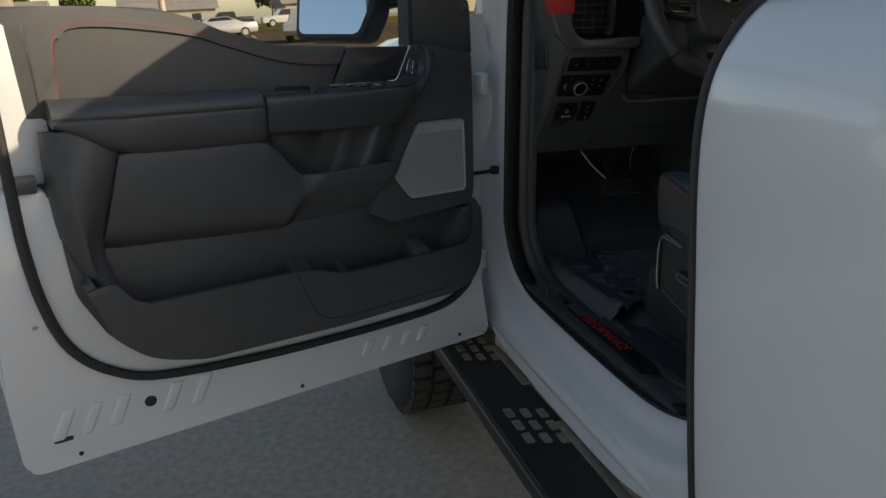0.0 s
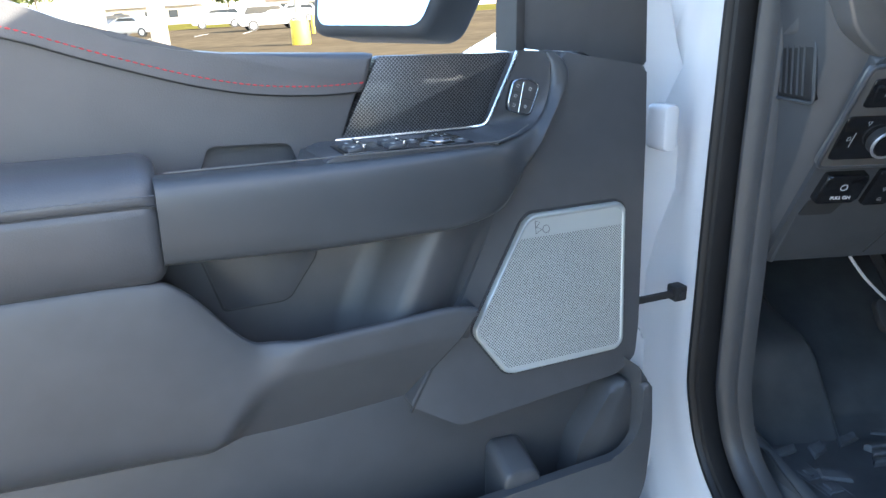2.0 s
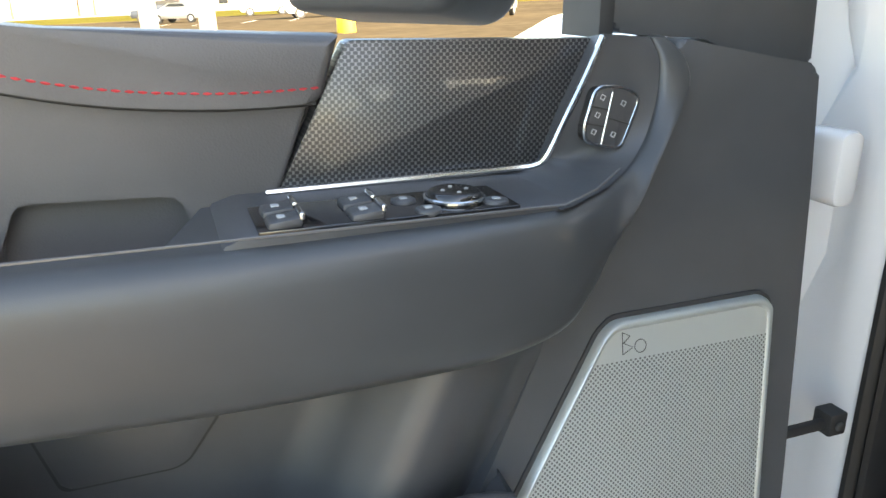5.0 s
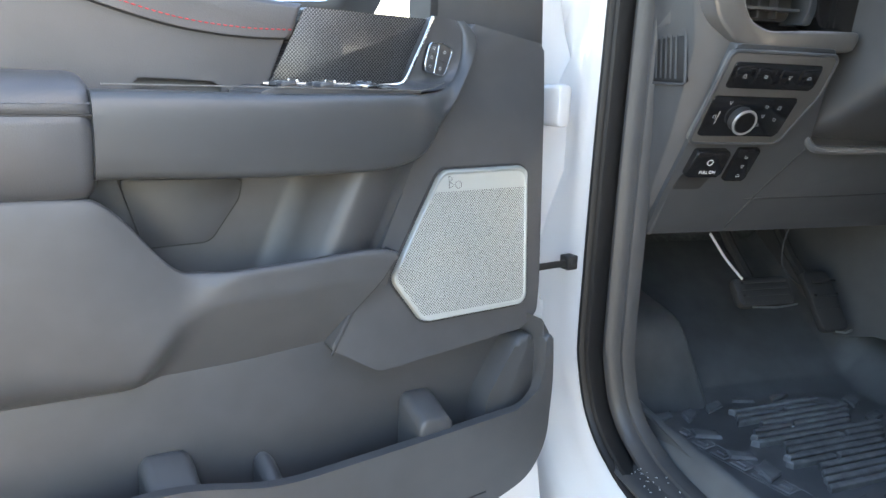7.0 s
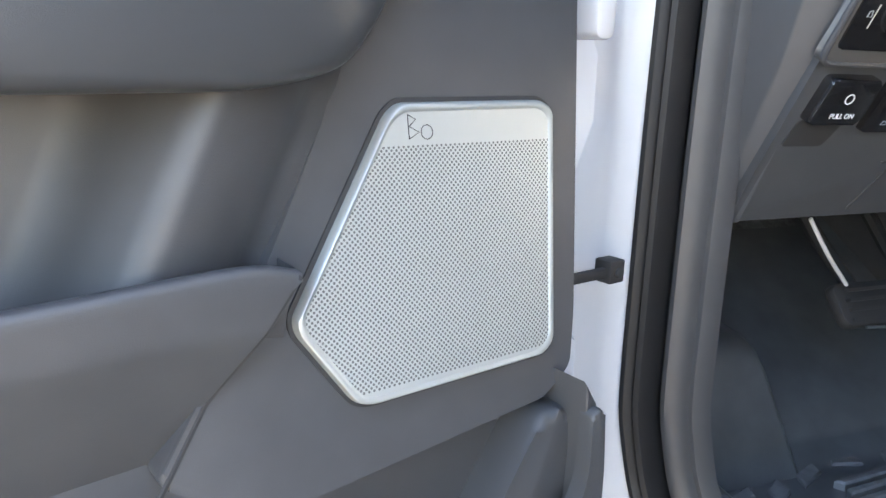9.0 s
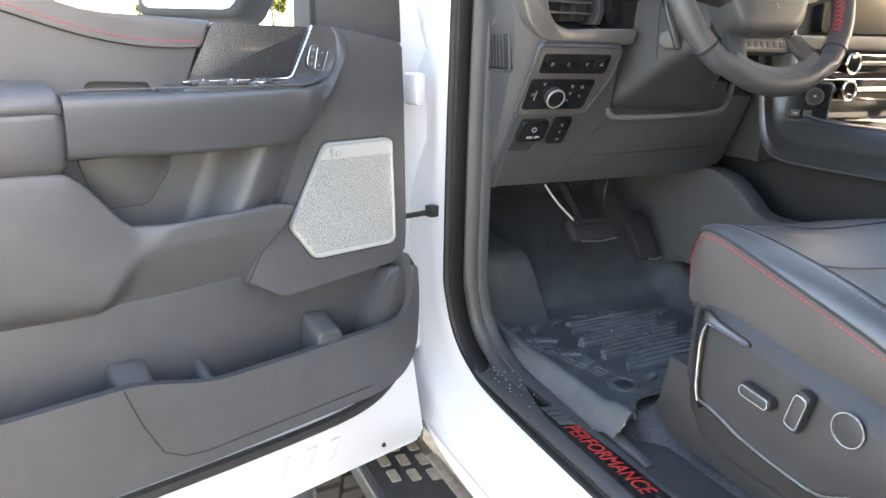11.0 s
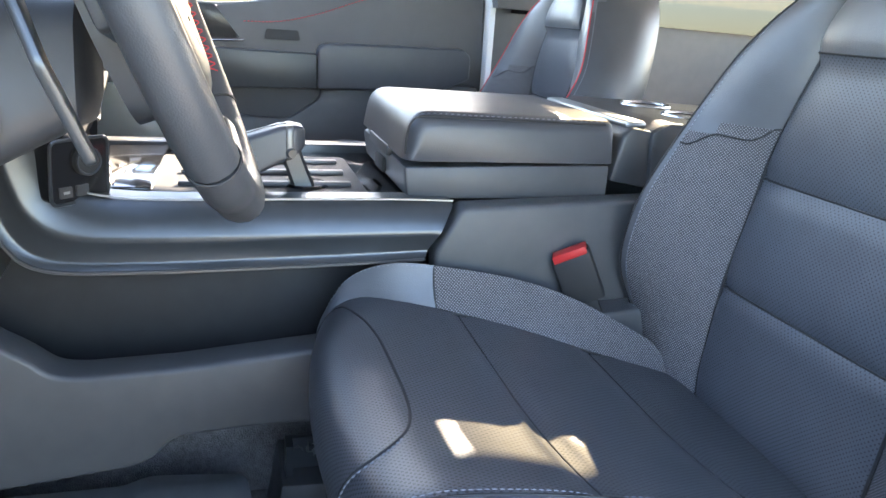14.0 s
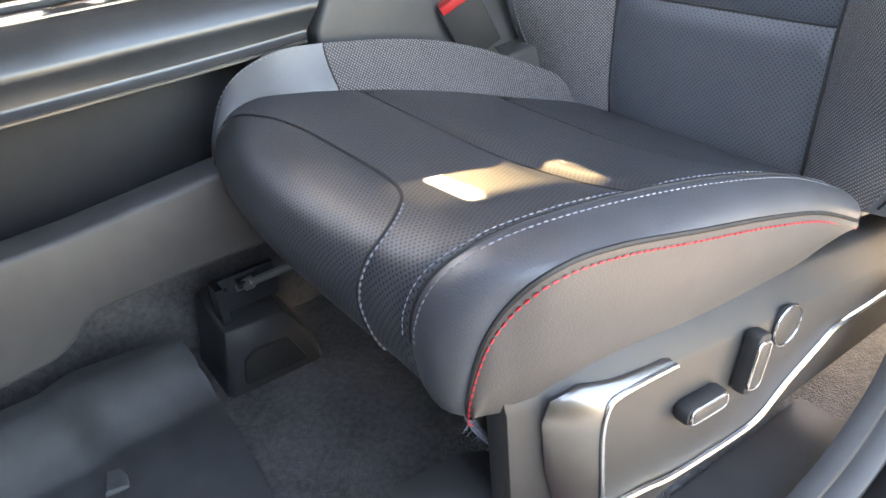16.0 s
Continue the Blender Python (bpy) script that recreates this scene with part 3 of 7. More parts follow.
for z, o, i in ((0.885, 0.990, 0.955), (0.92, 1.012, 0.964), (0.95, 1.028, 0.975), (1.0, 1.048, 0.990), (1.04, 1.058, 0.988), (1.085, 1.066, 0.972), (1.15, 1.070, 0.948), (1.20, 1.070, 0.932), (1.256, 1.068, 0.925)):
    k = ease((z - 0.955) / 0.12)
    top = 1 - 0.50 * ease((z - 1.15) / 0.10)
    secs.append([(-q, z, d * top + (0.0125 if d > 0.04 else 0) * (1 - k)) for q, d in ((o, 0.0), (o, 0.014), (o - 0.006, 0.032), (o - 0.018, 0.054), (o - 0.034, 0.066 + 0.006 * k), ((o + i) / 2, 0.072), (i + 0.03, 0.068 - 0.006 * k), (i + 0.014, 0.062 - 0.014 * k), (i + 0.002, 0.052 - 0.012 * k), (i - 0.004, 0.020), (i - 0.004, 0.0))])
part("trim_column", loft(secs), DOORTRIM, door, "rounded rear column of the door trim", angle=60)
# recess behind it: a flat back that bends forward before the speaker pod
secs = []
for z in (1.065, 1.105, 1.13, 1.16, 1.19, 1.215, 1.24):
    b = 0.366 + 0.45 * (1.205 - z)
    secs.append([(-s, z, d) for s, d in ((0.66, -0.05), (0.66, -0.032), (b + 0.055, -0.032), (b + 0.042, -0.028), (b + 0.026, -0.008), (b + 0.009, 0.0225), (b - 0.002, 0.0325), (b - 0.012, 0.0335), (b - 0.03, 0.0290), (b - 0.056, 0.0215), (b - 0.060, 0.0165), (b - 0.072, 0.0140), (b - 0.088, min(0.0135, 0.006 - 0.19 * (z - 1.204))), (b - 0.088, -0.05))])
part("grab_recess", loft(secs), DOORTRIM, door, "recessed dark grey grab pocket", angle=60)
plate("lid_gap", [(0.607, 1.208), (0.476, 1.202), (0.480, 1.179), (0.511, 1.136), (0.520, 1.132), (0.585, 1.131)], -0.034, -0.0312, RUBBER, r=0.006, bevel=0)
plate("card_lid", [(0.605, 1.206), (0.478, 1.200), (0.482, 1.180), (0.512, 1.138), (0.520, 1.134), (0.583, 1.133)], -0.034, -0.0300, DOORTRIM, r=0.006, bevel=0.0012)
# upper trim
plate("upper_insert", [(1.075, 1.47), (0.92, 1.47), (0.76, 1.45), (0.56, 1.39), (0.41, 1.385), (0.455, 1.27), (0.494, 1.27), (0.492, 1.296), (0.495, 1.304), (0.501, 1.308), (0.508, 1.3095), (0.574, 1.3115), (0.582, 1.310), (0.587, 1.305), (0.590, 1.297), (0.592, 1.27), (1.06, 1.27)], -0.062, -0.036, SOFT, "soft black upper door trim", bevel=0.004, seg=3)
plate("finger_recess", [(0.610, 1.265), (0.476, 1.265), (0.476, 1.335), (0.605, 1.335)], -0.066, -0.050, SOFT, "recessed finger pocket", bevel=0)
STITCH = smooth_line([(-s, z, 0) for s, z in ((1.018, 1.311), (1.018, 1.37), (1.012, 1.415), (0.985, 1.438), (0.925, 1.442), (0.82, 1.432), (0.744, 1.419), (0.678, 1.397), (0.598, 1.372), (0.533, 1.358), (0.47, 1.353), (0.419, 1.354))], 5)
cap = [(-s, z) for s, z in BELT[:-1]] + [(-0.415, 1.357)] + [(p.x, p.y) for p in STITCH[::-1]] + [(-1.016, 1.27), (-1.085, 1.27)]
bm = prism(cap, -0.062, -0.030)
bmesh.ops.bevel(bm, geom=[e for e in bm.edges if all(v.co.z > -0.031 for v in e.verts)], offset=0.007, segments=3, profile=0.5, affect="EDGES", clamp_overlap=True)
part("upper_roll", bm, SOFT, door, "padded black roll under the window")
part("roll_seam", tube([p + Vector((0, -0.0005, -0.0352)) for p in STITCH], 0.0016, 6), RUBBER, door)
part("red_stitching", stitches([p + Vector((0, 0.0085, -0.0300)) for p in STITCH], 0.0046, 0.0019, 0.00075), RED, door, "red stitching along the door roll")
# armrest pad
def armrest_section(s):
    k = min(1.0, max(0.0, (s - 0.93) / 0.11))
    zb = 1.196 + 0.066 * k
    out = []
    end = 0.010 * max(0.0, (0.650 - s) / 0.014) ** 2
    for d, z in ((-0.05, zb), (0.030, zb + 0.001), (0.045, zb + 0.006 * (1 - k)), (0.054, zb + 0.018 * (1 - 0.9 * k)), (0.0585, zb + 0.04 * (1 - 0.92 * k)), (0.0605, 1.268), (0.0590, 1.2745), (0.0575, 1.2765), (0.0600, 1.2795), (0.0600, 1.284), (0.0565, 1.294), (0.048, 1.303), (0.034, 1.309), (0.012, 1.3125), (-0.02, 1.311), (-0.05, 1.300)):
        out.append((-s, z - (end if z > 1.25 else -end), d - 0.02 * k - (end if d > 0 else 0)))
    return out
part("armrest_pad", loft([armrest_section(s) for s in (0.6365, 0.639, 0.644, 0.652, 0.70, 0.80, 0.90, 0.96, 1.0, 1.03, 1.045)]), RIMLEATHER, door, "padded black leather armrest", angle=70)
part("armrest_seam", stitches([(-s, 1.2865, 0.0603) for s in (0.64, 0.8, 0.95)], 0.005, 0.002, 0.0005), DARKMETAL, door)
part("armrest_crease", tube([(-s, 1.2762, 0.0578) for s in (0.638, 0.8, 0.93)], 0.0011, 6), RUBBER, door)
# pull bar, switch deck, weave insert with chrome edge
EDGES = [(0.640, 1.298, 0.060, 0.640, 1.218, 0.062), (0.60, 1.298, 0.060, 0.60, 1.217, 0.063), (0.487, 1.297, 0.060, 0.487, 1.213, 0.064), (0.40, 1.298, 0.060, 0.40, 1.2135, 0.064), (0.345, 1.299, 0.058, 0.345, 1.2155, 0.063), (0.303, 1.300, 0.053, 0.302, 1.225, 0.060), (0.280, 1.302, 0.042, 0.281, 1.242, 0.054), (0.256, 1.303, 0.026, 0.261, 1.266, 0.043), (0.230, 1.309, 0.007, 0.236, 1.288, 0.030),
         (0.214, 1.319, -0.004, 0.212, 1.310, 0.013), (0.205, 1.330, -0.010, 0.194, 1.328, 0.001), (0.1975, 1.346, -0.015, 0.180, 1.344, -0.008), (0.195, 1.360, -0.0175, 0.1725, 1.360, -0.013), (0.195, 1.374, -0.020, 0.176, 1.375, -0.019), (0.199, 1.386, -0.026, 0.188, 1.387, -0.026)]
upper = smooth_line([e[:3] for e in EDGES], 5)
lower = smooth_line([e[3:] for e in EDGES], 5)
secs = []
for a, b in zip(upper, lower):
    width = ((a.x - b.x) ** 2 + (a.y - b.y) ** 2) ** 0.5
    k = max(0.3, min(1.0, width / 0.06))
    row = []
    back = -0.04 if a.x < 0.49 else 0.030
    for f, off in ((0.0, None), (0.0, -0.016), (0.012, -0.008), (0.045, -0.003), (0.10, 0.0), (0.2, 0.0016), (0.3, 0.0022), (0.5, 0.0022), (0.7, 0.0010), (0.88, -0.001), (0.95, -0.004), (0.985, -0.009), (1.0, -0.018), (1.0, None)):
        p = a.lerp(b, f)
        row.append((-p.x, p.y, back if off is None else p.z + off * k))
    secs.append(row)
part("pull_bar", loft(secs), PULL, door, "black door pull handle with upswept end", angle=70)
plate("switch_deck", [(0.488, 1.262), (0.302, 1.262), (0.294, 1.303), (0.470, 1.303), (0.482, 1.299), (0.488, 1.290)], -0.040, 0.046, TRIM2, "black switch deck", bevel=0.002)
part("deck_line", tube([(-s, 1.3030, 0.050) for s in (0.63, 0.5, 0.4, 0.30)] + [(-0.272, 1.306, 0.036), (-0.245, 1.312, 0.018)], 0.0007, 6), BEZEL, door)
plate("finger_well", [(0.640, 1.235), (0.486, 1.235), (0.486, 1.262), (0.640, 1.262)], -0.04, 0.034, RUBBER, bevel=0)
plate("weave_insert", [(0.400, 1.388), (0.231, 1.386), (0.266, 1.305), (0.445, 1.300)], -0.050, -0.034, WEAVE, "woven carbon-look door insert", r=0.004, bevel=0.002)
part("chrome_edge", tube(smooth_line([(-0.452, 1.304, -0.030), (-0.36, 1.305, -0.030), (-0.297, 1.306, -0.030), (-0.280, 1.308, -0.026), (-0.274, 1.315, -0.021), (-0.2645, 1.337, -0.0185), (-0.252, 1.362, -0.0185), (-0.240, 1.388, -0.0185)], 4), 0.0024, 8), CHROME, door, "bright chrome trim edge")
bend = []
hook = [p for p in upper if p.x <= 0.3035]
chrome_line = smooth_line([(0.300, 1.3040, -0.026), (0.278, 1.3085, -0.024), (0.271, 1.320, -0.021), (0.262, 1.342, -0.0195), (0.252, 1.362, -0.0195), (0.239, 1.389, -0.0195)], 8)
for k, p in enumerate(hook):
    q = chrome_line[round(k / (len(hook) - 1) * (len(chrome_line) - 1))]
    row = []
    for f in (0.0, 0.05, 0.12, 0.22, 0.35, 0.5, 0.7, 1.0):
        m = p.lerp(q, f)
        lift = ease((p.z - 0.0) / 0.04)
        fall = (1 - f) * lift + (1 - f) ** 3 * (1 - lift)
        row.append((-m.x, m.y + 0.0005 - 0.002 * f * lift, q.z + (p.z - 0.002 - q.z) * fall))
    bend.append(row + [(-q.x, q.y - 0.004, -0.05), (-p.x, p.y - 0.004, -0.05)])
part("corner_bezel", loft(bend), DOORTRIM, door, angle=60)
LOCK = [(0.2475, 1.3575), (0.230, 1.358), (0.2145, 1.3505), (0.2265, 1.3175), (0.253, 1.324), (0.254, 1.333)]
plate("lock_well", LOCK, -0.03, -0.0135, RUBBER, r=0.006, bevel=0.0)
lock = plate("lock_switch", LOCK, -0.03, -0.0105, TRIM2, "black door lock switch with chrome surround", r=0.006, bevel=0.002)
part("lock_ring", tube([(-p.x, p.y, -0.0112) for p in rounded(LOCK, 0.006)], 0.0014, 6, closed=True), CHROME, lock)
part("lock_divider", tube([(-0.2355, 1.3545, -0.0102), (-0.2415, 1.3215, -0.0102)], 0.0006, 5), CHROME, lock)
for a, b in (((0.2375, 1.3435), (0.2515, 1.3465)), ((0.2390, 1.3330), (0.2530, 1.3355)), ((0.2215, 1.3335), (0.2385, 1.3385))):
    part("lock_joint", tube([(-a[0], a[1], -0.0103), (-b[0], b[1], -0.0103)], 0.0005, 5), RUBBER, lock)
for s, z in ((0.2425, 1.3515), (0.2455, 1.3405), (0.2475, 1.3300), (0.2270, 1.3470), (0.2330, 1.3275)):
    part("lock_symbol", tube([(-s + 0.0020 * math.cos(a), z + 0.0020 * math.sin(a), -0.0103) for a in (0.3, 1.9, 3.4, 5.0)], 0.0004, 5, closed=True), INK, lock)
# window switches in their recessed row, and the mirror control
plate("switch_recess", [(0.466, 1.3025), (0.326, 1.3025), (0.326, 1.3045), (0.466, 1.3045)], 0.0, 0.047, GLOSS, "gloss black switch surround", bevel=0.001)
for s in (0.4525, 0.4105):
    for d in (0.0155, 0.0365):
        sw = part("window_switch", shear(box(-s - 0.0085, -s + 0.0085, 1.303, 1.3085, d - 0.0085, d + 0.0085), 1, 0, 0.10, -s), TRIM2, door, "black window switch with a bright tip", bevel=0.002)
        part("switch_tip", box(-s + 0.0070, -s + 0.0100, 1.3075, 1.3115, d - 0.0080, d + 0.0080), CHROME, sw, bevel=0.001)
        part("window_symbol", box(-s - 0.003, -s + 0.001, 1.3082, 1.3088, d - 0.0025, d + 0.0025), INK, sw)
mc = part("mirror_control", disc((-0.356, 1.303, 0.024), (0, 1, 0), 0.0165, 0.0075, 28, 0.0150), GLOSS, door, "round black mirror adjuster", bevel=0.002)
part("mirror_ring", tube([(-0.356 + 0.0165 * math.cos(a), 1.3065, 0.024 + 0.0165 * math.sin(a)) for a in np.linspace(0, 2 * math.pi, 28, endpoint=False)], 0.0012, 6, closed=True), CHROME, mc)
for a in range(4):
    part("arrow_mark", disc((-0.356 + 0.007 * math.cos(a * math.pi / 2), 1.3105, 0.024 + 0.007 * math.sin(a * math.pi / 2)), (0, 1, 0), 0.0014, 0.0006, 3), INK, mc)
for s, d in ((0.384, 0.018), (0.377, 0.040), (0.336, 0.036)):
    part("mirror_button", disc((-s, 1.303, d), (0, 1, 0), 0.0075, 0.0035, 18, 0.0068), TRIM2, door, bevel=0.001)
    part("button_symbol", box(-s - 0.002, -s + 0.002, 1.3064, 1.3070, d - 0.0018, d + 0.0018), INK, door)
# speaker pod and grille
SPK = (-0.19, 1.204)
plate("speaker_pod", [(0.178, 1.386), (0.10, 1.372), (0.055, 1.365), (0.062, 1.28), (0.088, 1.05), (0.096, 1.010), (0.125, 0.992), (0.345, 0.976), (0.405, 1.012), (0.330, 1.120), (0.285, 1.200), (0.275, 1.250), (0.243, 1.292), (0.205, 1.330), (0.178, 1.362)], -0.045, 0.008, DOORTRIM, "dark grey speaker pod", r=0.008, bevel=0.009, lean=SPK, seg=4)
GRILLE = [(0.246, 1.198), (0.236, 1.205), (0.113, 1.206), (0.104, 1.200), (0.119, 1.036), (0.130, 1.028), (0.276, 1.027), (0.286, 1.030), (0.319, 1.077), (0.320, 1.086)]
plate("grille_gap", [(0.249, 1.200), (0.237, 1.209), (0.112, 1.210), (0.100, 1.203), (0.115, 1.034), (0.128, 1.024), (0.277, 1.023), (0.288, 1.027), (0.323, 1.076), (0.324, 1.087)], 0.006, 0.0095, RUBBER, lean=SPK, r=0.006, bevel=0)
spk = plate("speaker_grille", GRILLE, 0.006, 0.0155, SPEAKER, "perforated silver metal speaker grille", lean=SPK, r=0.006, bevel=0.005, seg=3)
rimline = rounded(dp(GRILLE), 0.006)
gc = sum(rimline, Vector((0, 0))) / len(rimline)
ringbm = bmesh.new()
loops = []
for k, d in ((1.012, 0.004), (1.010, 0.012), (0.999, 0.0160), (0.985, 0.0168), (0.965, 0.0164), (0.945, 0.0148)):
    loops.append([ringbm.verts.new((gc.x + (p.x - gc.x) * k, gc.y + (p.y - gc.y) * k, d)) for p in rimline])
for la, lb in zip(loops, loops[1:]):
    for q in range(len(la)):
        ringbm.faces.new((la[q], la[(q + 1) % len(la)], lb[(q + 1) % len(la)], lb[q]))
part("grille_rim", shear(ringbm, 2, 1, *SPK), SPEAKER_RIM, spk, "plain satin rim of the grille", angle=60)
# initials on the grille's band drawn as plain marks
def on_pod(s, z, d=0.0157):
    return Vector((-s, z, d + SPK[0] * (z - SPK[1])))
for pts in (((0.232, 1.184), (0.232, 1.199)), ((0.232, 1.199), (0.226, 1.196), (0.231, 1.192)), ((0.232, 1.192), (0.224, 1.188), (0.232, 1.184))):
    part("maker_mark", tube([on_pod(*p) for p in pts], 0.0003, 5), RUBBER, spk)
part("maker_mark", tube([on_pod(0.218 + 0.0045 * math.cos(a), 1.188 + 0.0045 * math.sin(a)) for a in np.linspace(0, 2 * math.pi, 16, endpoint=False)], 0.0003, 5, closed=True), RUBBER, spk)
# sail panel and mirror
plate("sail_panel", [(0.212, 1.60), (0.210, 1.389), (0.191, 1.386), (0.135, 1.383), (0.088, 1.366), (0.030, 1.360), (0.038, 1.48), (0.10, 1.60)], -0.10, -0.055, DOORTRIM, "dark grey sail panel", r=0.006, bevel=0.006)
plate("window_channel", [(0.224, 1.62), (0.224, 1.385), (0.212, 1.385), (0.212, 1.62)], -0.10, -0.05, RUBBER, bevel=0.002)

plate("side_reflector", [(1.031, 0.955), (1.024, 0.953), (1.009, 0.916), (1.015, 0.915)], 0.028, 0.0325, REDTRIM, "small red reflector on the door edge", bevel=0.001)
# hinges and the check strap, with their ends on the body
for z in (1.283, 0.80):
    hinge = part("hinge", join(prism(rounded([(-0.020, z - 0.030), (0.004, z - 0.030), (0.004, z + 0.030), (-0.020, z + 0.030)], 0.010), -0.06, -0.022), box(0.0, 0.022, z - 0.014, z + 0.014, -0.07, -0.050)), WHITE, door, "white painted hinge", bevel=0.004)
strap = part("check_strap", join(box(-0.05, 0.036, 1.043, 1.053, -0.03, -0.023), box(0.020, 0.040, 1.038, 1.060, -0.038, -0.018), disc((0.030, 1.049, -0.018), (0, 0, 1), 0.006, 0.004, 6)), RUBBER, door, "black door check strap", bevel=0.003)


# ---- floor of the cab ----
YZ = framed((0, 0, 0), (0, 1, 0), (0, 0, 1), (1, 0, 0))  # outline in (y, z), depth along x
XZ = framed((0, 0, 0), (1, 0, 0), (0, 0, 1), (0, -1, 0))  # outline in (x, z), depth towards the back


def yz(name, pts, x0, x1, material, parent, label="", r=0.0, bevel=0.0, seg=2, line=0):
    q = smooth_line([(a, b, 0) for a, b in pts], line, closed=True) if line else (rounded(pts, r) if r else pts)
    bm = prism(q, x0, x1)
    bm.transform(YZ)
    return part(name, bm, material, parent, label, bevel=bevel, seg=seg)


def xz(name, pts, y0, y1, material, parent, label="", r=0.0, bevel=0.0, seg=2, line=0):
    q = smooth_line([(a, b, 0) for a, b in pts], line, closed=True) if line else (rounded(pts, r) if r else pts)
    bm = prism(q, -y1, -y0)
    bm.transform(XZ)
    return part(name, bm, material, parent, label, bevel=bevel, seg=seg)


floor = part("cab_floor", box(0.80, 2.6, -0.5, 2.5, 0.66, 0.735), CARPET)
tagged(floor, "dark carpeted pickup floor", "floor", kind="structure")
part("firewall", prism([(0.82, 0.70), (2.55, 0.70), (2.55, 1.45), (0.82, 1.45)], -2.52, -2.42), CARPET, cab).matrix_basis = XZ
part("toe_board", loft([[(x, 2.0, 0.735), (x, 2.42, 1.02), (x, 2.44, 0.98), (x, 2.05, 0.70)] for x in (0.86, 1.50)]), CARPET, cab)
# kick panel beside the pedals
yz("kick_panel", [(1.955, 0.74), (1.945, 0.80), (1.940, 0.96), (1.950, 1.10), (1.97, 1.45), (2.44, 1.45), (2.44, 0.74)], 0.82, 0.868, TRIM2, cab, "dark kick panel", r=0.02, bevel=0.006)
yz("kick_clip", [(1.930, 0.865), (1.956, 0.865), (1.956, 0.932), (1.930, 0.932)], 0.860, 0.873, RUBBER, cab, r=0.003, bevel=0.002)

# sill plate with its badge
sill = thing("sill_plate", label="black scuff plate with a red lettered badge", category="sill plate")
part("plate", loft([[(0.792, y, 0.735), (0.800, y, 0.742), (0.86, y, 0.744), (0.895, y, 0.742), (0.905 + w, y, 0.740), (0.905 + w, y, 0.725), (0.80, y, 0.72)] for y, w in ((0.95, 0.05), (1.1, 0.05), (1.44, 0.05), (1.50, 0.0), (1.8, 0.0), (1.93, 0.0))]), TRIM2, sill)
badge = part("badge_panel", prism(rounded([(0.805, 1.225), (0.840, 1.205), (0.858, 1.262), (0.872, 1.690), (0.845, 1.715), (0.818, 1.60)], 0.006), 0.743, 0.7465), GLOSS, sill, bevel=0.001)
BADGE = framed((0.824, 1.553, 0.7467), (0.0, -1, 0), (1, 0, 0), (0, 0, 1))
for i in range(4):
    part("badge_bar", shear(box(0.0, 0.013, 0.0, 0.026, 0, 0.001), 0, 1, 0.25), SATIN, sill).matrix_basis = framed((0.824, 1.625 - 0.0175 * i, 0.7467), (0.0, -1, 0), (1, 0, 0), (0, 0, 1))
text_mesh("PERFORMANCE", 0.0375, 0.0006, BADGE @ Matrix.Diagonal((0.80, 1, 1, 1)), "badge_lettering", REDTRIM, sill, "red badge lettering", 0.25)

part("sill_riser", loft([[(0.874, y, 0.742), (0.878, y, 0.744 + 0.5 * h), (0.884, y, 0.742 + h), (0.892, y, 0.742 + h), (0.897, y, 0.735), (0.874, y, 0.732)] for y, h in ((1.40, 0.004), (1.48, 0.014), (1.60, 0.030), (1.80, 0.040), (1.93, 0.050), (1.97, 0.060))]), TRIM2, sill, "dark inner sill trim")
rng = random.Random(11)
flecks = bmesh.new()
for _ in range(46):
    x, y = 0.800 + rng.random() * 0.045, 1.63 + rng.random() * 0.20
    r, a = rng.uniform(0.0006, 0.0022), rng.uniform(0, 3.1)
    z = 0.748 + 0.35 * max(0, x - 0.83)
    flecks.faces.new([flecks.verts.new((x + r * k * math.cos(a + b), y + r * k * math.sin(a + b), z + 0.0004 * k)) for k, b in ((1.8, 0), (0.7, 1.6), (1.5, 3.1), (0.8, 4.7))])
dust = part("dust_flecks", flecks, WHITEPRINT)
tagged(dust, "pale dust flecks on the black sill", "dust", kind="stuff")

# rubber floor mat with raised rim and ribs
mat_thing = thing("floor_mat", label="black ribbed rubber floor mat", category="floor mat")
def mat_height(x, y):
    z = 0.757 + 0.050 * ease((0.928 - x) / 0.05) + 0.055 * ease((x - 1.375) / 0.09)
    z -= 0.062 * ease((0.902 - x) / 0.036) * ease((1.93 - y) / 0.05)
    z += 0.60 * max(0.0, y - 1.985) + 0.03 * ease((y - 1.93) / 0.09)
    if x < 1.04:
        z += 0.035 * ease((y - 1.96) / 0.05) * ease((1.04 - x) / 0.03)
    z += 0.012 * ease((1.545 - y + 0.25 * (x - 0.9)) / 0.05)
    return z


def inside(x, y, poly):
    hit = False
    for (x0, y0), (x1, y1) in zip(poly, poly[1:] + poly[:1]):
        if (y0 > y) != (y1 > y) and x < (x1 - x0) * (y - y0) / (y1 - y0) + x0:
            hit = not hit
    return hit


